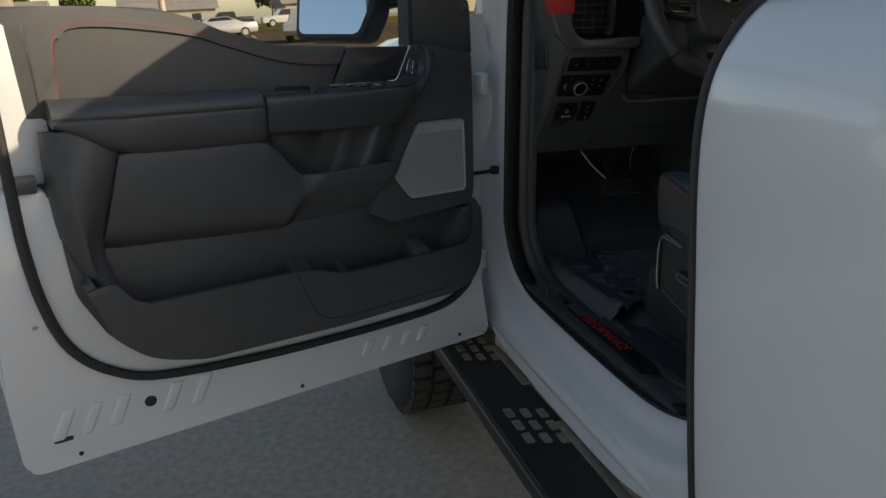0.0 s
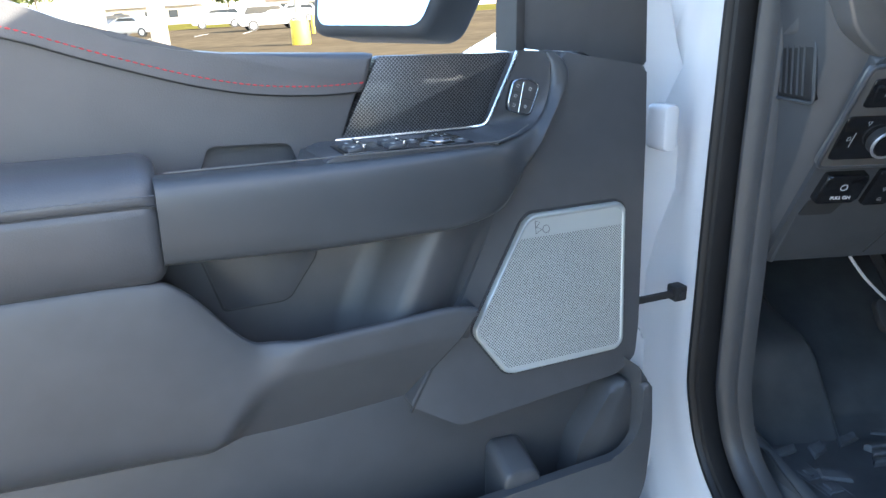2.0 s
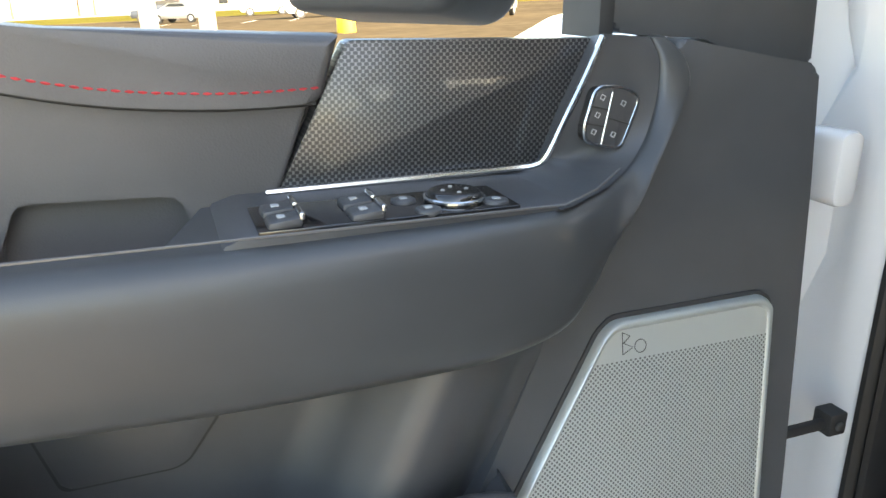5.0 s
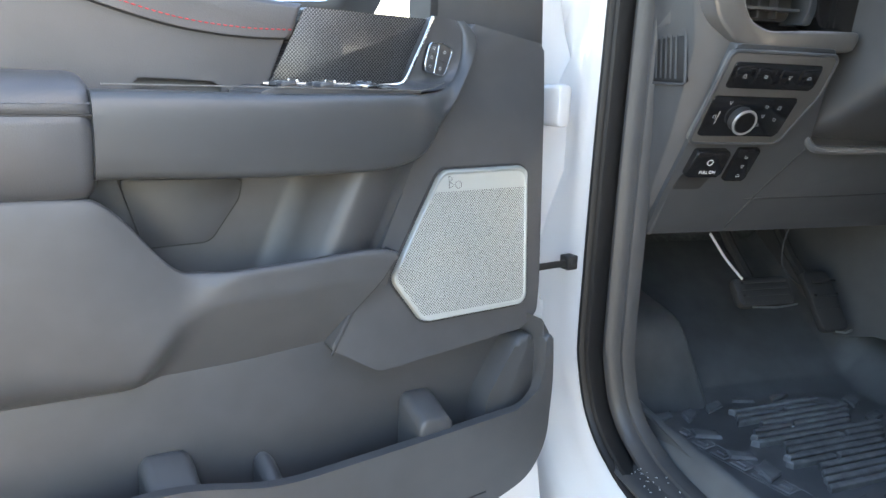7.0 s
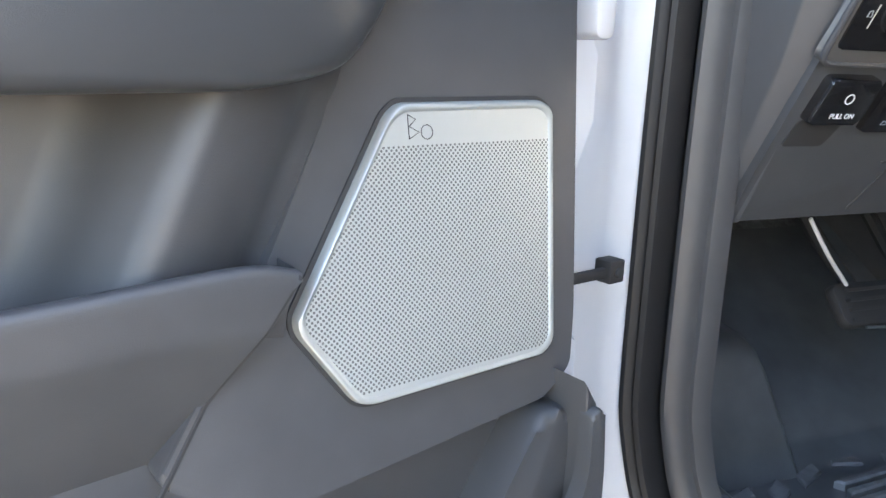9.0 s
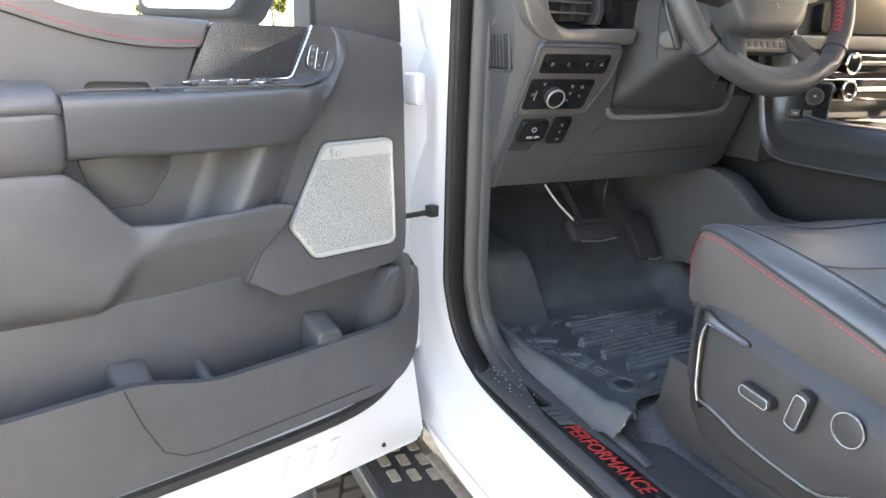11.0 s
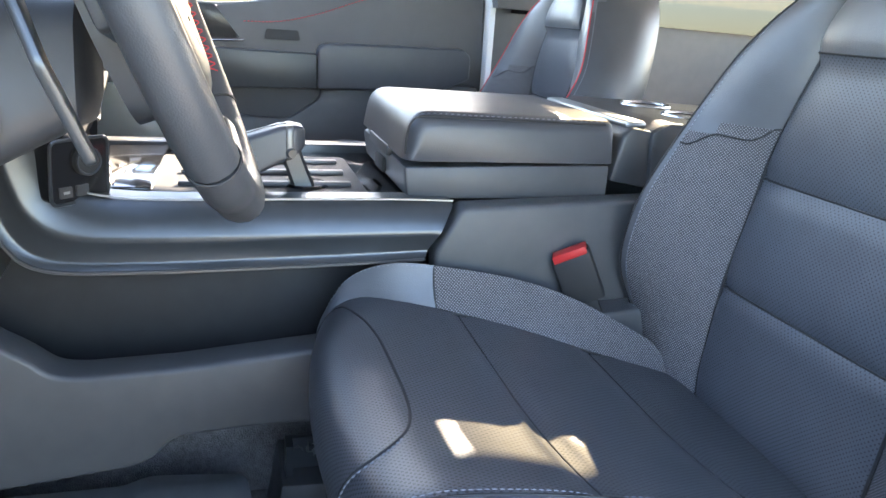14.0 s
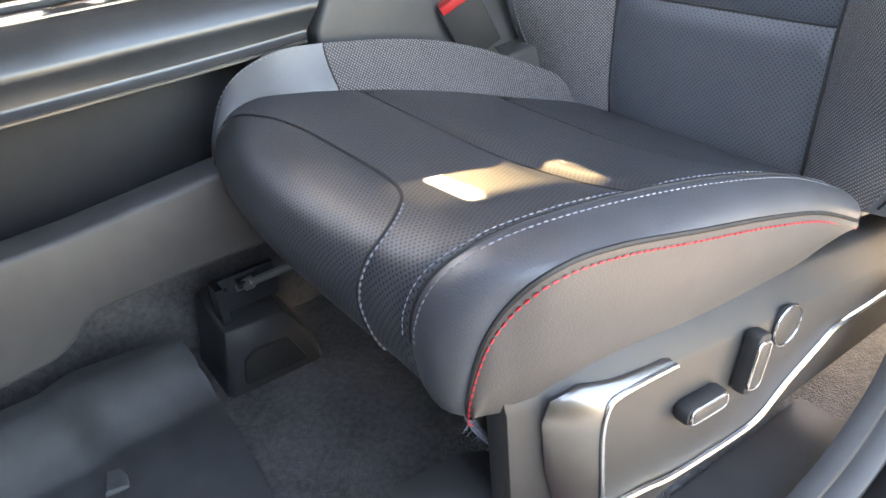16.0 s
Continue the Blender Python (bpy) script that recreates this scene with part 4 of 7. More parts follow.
MATLINE = [(0.868, 1.475), (0.885, 1.463), (0.905, 1.470), (0.99, 1.565), (1.05, 1.585), (1.11, 1.560), (1.20, 1.515), (1.36, 1.505), (1.45, 1.510), (1.472, 1.520), (1.488, 1.63), (1.49, 2.30), (0.895, 2.30), (0.878, 1.97), (0.862, 1.83), (0.868, 1.70), (0.860, 1.58)]
bm = bmesh.new()
grid = {}
nx, ny = 150, 200
for a in range(nx + 1):
    for q in range(ny + 1):
        x, y = 0.85 + 0.66 * a / nx, 1.45 + 0.87 * q / ny
        grid[a, q] = (x, y)
made = {}
for a in range(nx):
    for q in range(ny):
        if inside(0.85 + 0.66 * (a + 0.5) / nx, 1.45 + 0.87 * (q + 0.5) / ny, MATLINE):
            vs = []
            for key in ((a, q), (a + 1, q), (a + 1, q + 1), (a, q + 1)):
                if key not in made:
                    x, y = grid[key]
                    made[key] = bm.verts.new((x, y, mat_height(x, y)))
                vs.append(made[key])
            bm.faces.new(vs)
for _ in range(14):
    rimv = [v for v in bm.verts if v.is_boundary]
    new_co = {v: sum((e.other_vert(v).co for e in v.link_edges if e.is_boundary), Vector()) / 2 for v in rimv}
    for v, co in new_co.items():
        v.co.x, v.co.y = (v.co.x + co.x) / 2, (v.co.y + co.y) / 2
bmesh.ops.recalc_face_normals(bm, faces=bm.faces)
bmesh.ops.solidify(bm, geom=bm.faces, thickness=0.003)
part("tray", bm, MAT_RUBBER, mat_thing, "raised-edge black rubber tray")
TOP = 0.7555
rng = random.Random(5)
MATDIR = Matrix.Translation((1.15, 1.76, 0)) @ Matrix.Rotation(radians(4), 4, "Z") @ Matrix.Translation((-1.15, -1.76, 0))


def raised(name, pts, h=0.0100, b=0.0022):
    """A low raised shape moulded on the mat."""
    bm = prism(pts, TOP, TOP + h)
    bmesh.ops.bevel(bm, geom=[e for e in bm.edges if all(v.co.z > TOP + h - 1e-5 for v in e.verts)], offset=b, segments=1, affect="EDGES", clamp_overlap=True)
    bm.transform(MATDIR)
    return part(name, bm, RIB_SHEEN, mat_thing)


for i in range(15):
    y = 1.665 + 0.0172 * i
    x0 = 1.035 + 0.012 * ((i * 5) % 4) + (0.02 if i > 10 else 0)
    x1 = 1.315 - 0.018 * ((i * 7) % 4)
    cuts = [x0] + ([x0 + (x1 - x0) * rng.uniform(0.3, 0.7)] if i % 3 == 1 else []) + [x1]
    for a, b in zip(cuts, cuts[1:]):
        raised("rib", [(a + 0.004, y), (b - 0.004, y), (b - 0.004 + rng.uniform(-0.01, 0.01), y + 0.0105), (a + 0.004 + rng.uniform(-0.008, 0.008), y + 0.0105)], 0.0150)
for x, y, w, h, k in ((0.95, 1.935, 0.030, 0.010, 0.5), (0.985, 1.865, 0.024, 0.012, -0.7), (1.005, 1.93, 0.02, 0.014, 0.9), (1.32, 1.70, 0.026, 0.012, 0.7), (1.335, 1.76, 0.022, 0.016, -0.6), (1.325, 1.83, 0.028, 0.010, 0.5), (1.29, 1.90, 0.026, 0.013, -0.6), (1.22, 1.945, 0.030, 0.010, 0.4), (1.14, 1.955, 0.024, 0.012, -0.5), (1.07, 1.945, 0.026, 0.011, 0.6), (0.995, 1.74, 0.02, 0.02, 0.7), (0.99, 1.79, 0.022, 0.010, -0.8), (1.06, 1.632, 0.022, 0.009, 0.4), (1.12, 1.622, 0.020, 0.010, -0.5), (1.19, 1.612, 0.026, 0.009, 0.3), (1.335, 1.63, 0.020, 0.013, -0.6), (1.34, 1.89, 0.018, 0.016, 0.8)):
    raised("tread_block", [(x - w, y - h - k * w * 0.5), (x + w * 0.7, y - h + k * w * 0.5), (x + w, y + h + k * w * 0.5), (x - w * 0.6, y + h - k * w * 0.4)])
for x, y in ((1.005, 1.623), (1.27, 1.622)):
    part("retainer", tube([(x + 0.026 * math.cos(a), y + 0.026 * math.sin(a), 0.7585) for a in np.linspace(0, 2 * math.pi, 28, endpoint=False)], 0.0055, 8, closed=True), MAT_RUBBER, mat_thing)
    part("retainer_cap", disc((x, y, 0.756), (0, 0, 1), 0.018, 0.007, 20, 0.015), RUBBER, mat_thing)
    raised("retainer_pad", rounded([(x - 0.042, y - 0.04), (x + 0.042, y - 0.04), (x + 0.042, y + 0.04), (x - 0.042, y + 0.04)], 0.01), 0.0028, 0.001)
for a, b in (((0.93, 1.90), (0.975, 1.665)), ((0.965, 1.905), (1.010, 1.668))):
    raised("letter_rail", [(a[0], a[1]), (b[0], b[1]), (b[0] + 0.004, b[1]), (a[0] + 0.004, a[1])], 0.005, 0.001)
for i in range(6):
    x, y = 0.9385 + 0.0071 * i, 1.888 - 0.036 * i
    raised("name_bar", [(x, y), (x + 0.024, y + 0.004), (x + 0.029, y - 0.022), (x + 0.005, y - 0.026)], 0.006, 0.001)
    raised("name_notch", [(x + 0.009, y - 0.004), (x + 0.015, y - 0.003), (x + 0.018, y - 0.018), (x + 0.012, y - 0.019)], 0.0085, 0.001)
for x, y in ((1.135, 1.832), (1.148, 1.862)):
    crumb = part("crumb", disc((x, y, 0.7655), (0, 0, 1), 0.0032, 0.003, 8, 0.002), WHITEPRINT)
    tagged(crumb, "tiny white crumb on the rubber mat", "crumb", group="crumbs on the mat")

part("dead_pedal", loft([[(0.876, y, z0), (0.880, y, z1 - 0.006), (0.890, y, z1), (x - 0.016, y, z1 - 0.004), (x - 0.004, y, z1 - 0.012), (x + 0.004, y, z0)] for y, z0, z1, x in ((1.940, 0.74, 0.768, 1.052), (1.952, 0.74, 0.790, 1.050), (1.992, 0.74, 0.892, 1.026), (2.004, 0.74, 0.914, 1.018), (2.022, 0.74, 0.924, 1.014), (2.10, 0.76, 0.935, 1.010), (2.16, 0.80, 0.945, 1.008))]), MAT_RUBBER, mat_thing, "sloped rubber foot rest", bevel=0.004)
# pedals
def pedal(name, x, y, z, w, h, label):
    p = thing(name, pose(x, y, z, -25, 0, 0), label, "pedal")
    part("pad", prism(rounded([(-w / 2, -h / 2), (w / 2, -h / 2), (w / 2, h / 2), (-w / 2, h / 2)], 0.015), -0.006, 0.010), RUBBER, p, bevel=0.004).matrix_basis = framed((0, 0, 0), (1, 0, 0), (0, 0.25, 1), (0, -1, 0.25))
    for i in range(4):
        zz = -h / 2 + h * (i + 0.7) / 4.6
        part("rib", box(-w * 0.4, w * 0.4, -0.017, -0.010, zz, zz + 0.004), RUBBER, p)
    part("arm", tube([(0, 0.01, 0.0), (0.0, 0.06, 0.10), (-0.01, 0.10, 0.25), (-0.02, 0.12, 0.36)], 0.010, 8), RUBBER, p)
    part("edge", tube([(-w / 2 + 0.012, -0.012 + 0.25 * -h / 2 - 0.012, -h / 2), (0, -0.012 + 0.25 * -h / 2 - 0.016, -h / 2 - 0.004), (w / 2 - 0.012, -0.012 + 0.25 * -h / 2 - 0.012, -h / 2)], 0.002, 6), SATIN, p)
    return p
pedal("brake_pedal", 1.165, 1.985, 0.955, 0.120, 0.055, "black rubber brake pedal with a bright edge")
pedal("accelerator_pedal", 1.335, 2.01, 0.92, 0.062, 0.12, "black rubber accelerator pedal on its arm")
cable = part("release_cable", tube(smooth_line([(1.02, 1.96, 1.075), (1.06, 1.965, 1.03), (1.115, 1.98, 0.985)], 4), 0.0024, 6), WHITEPRINT)
wire = part("release_cable", tube(smooth_line([(1.207, 1.985, 1.085), (1.196, 1.982, 1.040), (1.203, 1.98, 1.000), (1.245, 1.98, 0.968)], 4), 0.0016, 6), DARKMETAL)
tagged(wire, "thin dark cable behind the brake pedal", "cable")
tagged(cable, "thin white cable under the dashboard", "cable")

# ---- dashboard ----
dash = thing("dashboard", label="dark grey dashboard with vents, switches and a screen", category="dashboard")
DM = framed((0, 1.9, 1.092), (1, 0, 0), (0, -0.409, 0.913), (0, -0.913, -0.409))


def dplate(name, pts, d0, d1, material, label="", r=0.0, bevel=0.003, parent=None, seg=2):
    """A slab on the sloping lower face; outline in x and height z."""
    q = [(x, (z - 1.092) / 0.913) for x, z in pts]
    q = rounded(q, r) if r else q
    bm = prism(q, d0, d1)
    if bevel:
        bmesh.ops.bevel(bm, geom=[e for e in bm.edges if all(abs(v.co.z - d1) < 1e-6 for v in e.verts)], offset=bevel, segments=seg, profile=0.5, affect="EDGES", clamp_overlap=True)
    bm.transform(DM)
    return part(name, bm, material, parent or dash, label)


def icon(parent, x, z, d, shape):
    """A small line symbol on a switch."""
    k = 0.0024
    outline = (((-k, -k), (k, -k), (k * 0.5, k), (-k * 0.6, k * 0.6)), ((-k, k), (k, 0.4 * k), (0.6 * k, -k), (-k * 0.8, -k * 0.4)), ((-k, k), (k, k), (0, -k)), ((-1.4 * k, -0.5 * k), (1.4 * k, -0.5 * k), (0.6 * k, 0.8 * k), (-0.8 * k, 0.7 * k)))[shape % 4]
    part("symbol", tube([DM @ Vector((x + a, (z + b - 1.092) / 0.913, d)) for a, b in outline], 0.00045, 5, closed=True), INK, parent)


dplate("lower_panel", [(0.850, 1.092), (1.36, 1.095), (1.44, 1.115), (1.44, 1.27), (1.385, 1.27), (1.370, 1.235), (1.09, 1.232), (1.075, 1.25), (1.045, 1.375), (0.880, 1.375), (0.868, 1.27)], -0.10, 0.0, DASH, "dark grey lower dashboard panel", r=0.006, bevel=0.006)
part("panel_joint", tube([DM @ Vector((x, (z - 1.092) / 0.913, 0.0005)) for x, z in ((1.085, 1.245), (1.03, 1.165), (0.995, 1.10))], 0.0012, 6), RUBBER, dash)
part("panel_joint", tube([DM @ Vector((x, (z - 1.092) / 0.913, 0.0005)) for x, z in ((1.005, 1.15), (1.2, 1.153), (1.40, 1.16))], 0.0012, 6), RUBBER, dash)
# end cap towards the door: an angled facet with a demister vent
part("end_cap", loft([
    [(0.815, 1.985, 1.10), (0.832, 1.955, 1.094), (0.846, 1.915, 1.092), (0.862, 1.896, 1.09), (0.88, 2.0, 1.09)],
    [(0.815, 1.985, 1.25), (0.830, 1.950, 1.25), (0.846, 1.850, 1.252), (0.874, 1.830, 1.255), (0.88, 2.0, 1.25)],
    [(0.812, 1.985, 1.37), (0.828, 1.945, 1.37), (0.843, 1.815, 1.372), (0.882, 1.788, 1.375), (0.88, 2.0, 1.37)],
    [(0.805, 1.985, 1.45), (0.818, 1.940, 1.45), (0.830, 1.815, 1.45), (0.850, 1.795, 1.45), (0.88, 2.0, 1.45)],
    [(0.80, 1.985, 1.60), (0.812, 1.935, 1.60), (0.818, 1.815, 1.60), (0.828, 1.80, 1.60), (0.88, 2.0, 1.60)]]), DASH, dash, "dark grey dashboard end cap", bevel=0.0025)
FACE = Vector((0.012, -0.115, 0)).normalized()
VENT = framed((0.8325, 1.926, 1.332), FACE, (0, 0, 1), FACE.cross(Vector((0, 0, 1))))
bm = prism(rounded([(-0.008, -0.010), (0.102, -0.010), (0.092, 0.060), (-0.004, 0.060)], 0.006), -0.01, 0.0035)
bm.transform(VENT)
rim = tube([(p.x, p.y, 0.0030) for p in rounded([(-0.010, -0.012), (0.104, -0.012), (0.094, 0.062), (-0.006, 0.062)], 0.007)], 0.0022, 6, closed=True)
rim.transform(VENT)
vent = part("side_vent", bm, SEALBLACK, dash, "slatted black side window vent", bevel=0.002)
part("vent_rim", rim, DASH, vent)
for i in range(8):
    bm = shear(box(0.0085 + 0.0105 * i, 0.0120 + 0.0105 * i, -0.005, 0.054, 0.001, 0.0045), 0, 1, -0.12)
    bm.transform(VENT)
    part("slat", bm, DASH, vent)
# switch pod
pod = dplate("switch_pod", [(0.874, 1.368), (1.048, 1.368), (1.044, 1.318), (1.008, 1.243), (0.858, 1.243), (0.868, 1.30)], -0.004, 0.008, BEZEL, "bronze-grey switch surround", r=0.010, bevel=0.004)
dplate("switch_bezel", [(0.882, 1.356), (1.026, 1.356), (1.024, 1.322), (0.880, 1.322)], 0.004, 0.0095, GLOSS, "row of black push buttons", r=0.005, bevel=0.002, parent=pod)
dplate("lamp_panel", [(0.870, 1.311), (1.010, 1.311), (1.000, 1.255), (0.866, 1.255)], 0.004, 0.0095, GLOSS, "gloss black headlamp panel", r=0.006, bevel=0.002, parent=pod)
for i, x in enumerate((0.888, 0.922, 0.962, 0.995)):
    b = dplate("push_button", [(x, 1.349), (x + 0.029, 1.349), (x + 0.029, 1.329), (x, 1.329)], 0.009, 0.0110, GLOSS, r=0.002, bevel=0.0012)
    icon(b, x + 0.0145, 1.3390, 0.0114, i)
KNOB = DM @ Vector((0.924, (1.281 - 1.092) / 0.913, 0.0095))
KAX = Vector((0, -0.913, -0.409))
knob = part("lamp_knob", disc(KNOB, KAX, 0.0190, 0.014, 32, 0.0175), RUBBER, dash, "round headlamp knob with chrome ring", bevel=0.002)
part("knob_ring", join(tube([KNOB + KAX * 0.0135 + 0.0176 * (math.cos(a) * Vector((1, 0, 0)) + math.sin(a) * Vector((0, -0.409, 0.913))) for a in np.linspace(0, 2 * math.pi, 32, endpoint=False)], 0.0017, 8, closed=True)), BRIGHTRING, knob)
part("knob_face", disc(KNOB + KAX * 0.014, KAX, 0.0145, 0.0015, 24), GLOSS, knob)
for n, (x, z) in enumerate(((0.882, 1.283), (0.962, 1.298), (0.962, 1.284), (0.958, 1.272), (0.984, 1.297), (0.984, 1.280), (0.900, 1.302))):
    icon(pod, x, z, 0.0099, n)
for a, b in (((0.888, 1.290), (0.886, 1.272)),):
    part("marker_line", tube([DM @ Vector((p[0], (p[1] - 1.092) / 0.913, 0.0098)) for p in (a, b)], 0.0006, 5), SATIN, pod)
edge = [(0.872, 1.369), (1.046, 1.369), (1.046, 1.318), (1.010, 1.243), (0.858, 1.243)]
part("pod_edge", tube([DM @ Vector((p.x, (p.y - 1.092) / 0.913, 0.0065)) for p in rounded(edge, 0.012)], 0.0030, 8, closed=True), DASH, pod)
# parking brake and trailer buttons
brake = dplate("parking_brake_switch", [(0.880, 1.232), (0.936, 1.232), (0.932, 1.193), (0.874, 1.193)], -0.002, 0.012, GLOSS, "black parking brake switch", r=0.005, bevel=0.003)
dplate("brake_recess", [(0.875, 1.192), (0.928, 1.192), (0.915, 1.168), (0.868, 1.168)], -0.004, 0.0015, RUBBER, r=0.005, bevel=0)
text_mesh("PULL ON", 0.0068, 0.0003, DM @ Matrix.Translation((0.8935, (1.199 - 1.092) / 0.913, 0.0122)), "switch_lettering", WHITEPRINT, brake)
part("brake_symbol", tube([DM @ Vector((0.906 + 0.0045 * math.cos(a), (1.216 - 1.092) / 0.913 + 0.0045 * math.sin(a), 0.0124)) for a in np.linspace(0, 2 * math.pi, 18, endpoint=False)], 0.0005, 5, closed=True), WHITEPRINT, brake)
trio = dplate("button_column", [(0.953, 1.234), (0.990, 1.234), (0.983, 1.184), (0.946, 1.184)], -0.002, 0.007, GLOSS, "column of small black buttons", r=0.004, bevel=0.002)
for k in range(3):
    icon(trio, 0.9685, 1.2215 - 0.0145 * k, 0.0074, k + 1)
# dashboard top and cluster hood
part("dash_top", loft([[(x, 1.80, 1.58), (x, 1.83, 1.60), (x, 2.35, 1.52), (x, 2.42, 1.40), (x, 2.0, 1.36), (x, 1.86, 1.40)] for x in (0.83, 1.2, 1.7, 2.3, 2.53)]), TRIM, dash, bevel=0.006)
xz("vent_bezel", [(0.800, 1.60), (0.815, 1.52), (0.828, 1.455), (0.848, 1.405), (0.880, 1.376), (0.93, 1.366), (1.075, 1.372), (1.085, 1.40), (0.995, 1.398), (0.93, 1.394), (0.90, 1.405), (0.885, 1.43), (0.880, 1.52), (0.878, 1.60)], 1.775, 1.85, BEZEL, dash, "bronze-grey curved vent surround", r=0.012, bevel=0.007, seg=3)
xz("red_accent", [(0.815, 1.492), (0.886, 1.492), (0.886, 1.458), (0.826, 1.458)], 1.771, 1.80, REDTRIM, dash, "red accent on the vent surround", r=0.003, bevel=0.004)
airvent = xz("air_vent", [(0.888, 1.60), (0.888, 1.435), (0.904, 1.410), (0.985, 1.410), (0.992, 1.425), (0.985, 1.60)], 1.815, 1.87, RUBBER, dash, "black air vent with slats", r=0.006)
for i in range(9):
    part("slat", box(0.892, 0.985, 1.789, 1.815, 1.422 + 0.0185 * i, 1.4255 + 0.0185 * i), TRIM2, airvent)
for x in (0.925, 0.955):
    part("vane", box(x, x + 0.003, 1.800, 1.822, 1.412, 1.60), TRIM2, airvent)
part("vent_tab", box(0.920, 0.953, 1.779, 1.792, 1.500, 1.512), SATIN, airvent, bevel=0.003)
xz("vent_side", [(0.992, 1.60), (0.997, 1.425), (0.985, 1.405), (1.003, 1.405), (1.010, 1.425), (1.003, 1.60)], 1.785, 1.83, DARKMETAL, dash, bevel=0.003)
xz("cluster_hood", [(1.012, 1.60), (1.012, 1.46), (1.03, 1.40), (1.10, 1.375), (1.42, 1.375), (1.46, 1.42), (1.46, 1.60)], 1.80, 1.95, GLOSS, dash, "dark instrument hood", r=0.02, bevel=0.006)
cluster = xz("cluster_screen", [(1.035, 1.61), (1.04, 1.475), (1.06, 1.45), (1.40, 1.45), (1.43, 1.61)], 1.794, 1.802, GLOSS, dash, "dark instrument screen", r=0.01, bevel=0.002)
GLOW = mat("screen_glow", (0.6, 0.75, 0.8), 0.5, bump=0)
GLOW.node_tree.nodes["Principled BSDF"].inputs["Emission Color"].default_value = (0.6, 0.85, 0.95, 1)
GLOW.node_tree.nodes["Principled BSDF"].inputs["Emission Strength"].default_value = 0.06
text_mesh("0", 0.030, 0.0003, framed((1.147, 1.7925, 1.487), (1, 0, 0), (0, 0, 1), (0, -1, 0)), "speed_figure", GLOW, cluster, "glowing speed figure")
for k, z in enumerate((1.512, 1.503, 1.494)):
    xz("read_out", [(1.052, z), (1.052, z + 0.004), (1.078 - 0.006 * k, z + 0.004), (1.078 - 0.006 * k, z)], 1.7915, 1.7945, GLOW if k == 0 else REDTRIM, cluster)
xz("screen_line", [(1.06, 1.552), (1.13, 1.552), (1.13, 1.5545), (1.06, 1.5545)], 1.792, 1.7945, REDTRIM, cluster)
# centre stack, glovebox and passenger side
xz("centre_panel", [(1.46, 1.62), (1.46, 1.13), (2.02, 1.20), (2.02, 1.62)], 1.80, 1.95, DARKMETAL, dash, "satin grey centre stack", bevel=0.006)
xz("screen", [(1.56, 1.66), (1.56, 1.405), (1.93, 1.405), (1.93, 1.66)], 1.772, 1.805, SCREEN, dash, "large centre touch screen", r=0.012, bevel=0.004)
xz("shelf_trim", [(1.44, 1.398), (1.44, 1.372), (2.02, 1.372), (2.60, 1.425), (2.60, 1.46), (2.03, 1.405)], 1.748, 1.83, SPEAR, dash, "satin grey dashboard spear", r=0.006, bevel=0.006)
for k, (z0, z1) in enumerate(((1.322, 1.365), (1.262, 1.312))):
    xz("control_panel", [(1.56, z1), (1.56, z0), (1.96, z0), (1.96, z1)], 1.765, 1.81, GLOSS, dash, "climate and radio control row", r=0.006, bevel=0.003)
    xz("control_strip", [(1.60, (z0 + z1) / 2 + 0.006), (1.60, (z0 + z1) / 2 - 0.004), (1.92, (z0 + z1) / 2 - 0.004), (1.92, (z0 + z1) / 2 + 0.006)], 1.760, 1.77, BEZEL, dash, bevel=0.002)
    for x in (1.64, 1.865 + 0.03 * k):
        kn = part("control_knob", disc((x, 1.765, (z0 + z1) / 2), (0, -1, 0), 0.021, 0.022, 26, 0.019), GLOSS, dash, "ribbed black knob with chrome rim", bevel=0.002)
        part("knob_ring", tube([(x + 0.021 * math.cos(a), 1.744, (z0 + z1) / 2 + 0.021 * math.sin(a)) for a in np.linspace(0, 2 * math.pi, 24, endpoint=False)], 0.0032, 8, closed=True), CHROME, kn)
xz("stack_vent", [(1.945, 1.64), (1.945, 1.42), (2.015, 1.42), (2.015, 1.64)], 1.76, 1.82, BEZEL, dash, r=0.008, bevel=0.004)
for i in range(7):
    part("slat", box(1.952, 1.985, 1.752, 1.765, 1.50 + 0.017 * i, 1.506 + 0.017 * i), RUBBER, dash)
part("airbag_panel", loft([[(x, 1.80 - 0.02 * math.sin(k / 4 * math.pi), 1.46 + 0.0325 * k) for k in range(5)] + [(x, 1.90, 1.60), (x, 1.90, 1.44)] for x in (2.03, 2.2, 2.4, 2.45)]), FARDASH, dash, "dark grey passenger dashboard panel")
part("panel_slot", tube([(2.05, 1.785, 1.487), (2.25, 1.783, 1.490), (2.40, 1.785, 1.494)], 0.002, 6), RUBBER, dash)
part("glovebox", loft([[(x, 1.762, 1.40 + b), (x, 1.766, 1.36 + b), (x, 1.776, 1.25 + c), (x, 1.806, 1.17 + c), (x, 2.0, 1.17 + c), (x, 2.0, 1.40 + b)] for x, b, c in ((1.975, -0.01, 0.02), (2.2, 0.015, 0.03), (2.45, 0.04, 0.09), (2.55, 0.05, 0.16))]), FARDASH, dash, "dark grey glovebox", bevel=0.004)
xz("glovebox_handle", [(2.13, 1.362), (2.215, 1.372), (2.205, 1.330), (2.125, 1.325)], 1.755, 1.815, TRIM2, dash, r=0.004, bevel=0.004)
pv = xz("passenger_vent", [(2.455, 1.63), (2.455, 1.475), (2.53, 1.49), (2.53, 1.63)], 1.785, 1.86, BEZEL, dash, r=0.006, bevel=0.004)
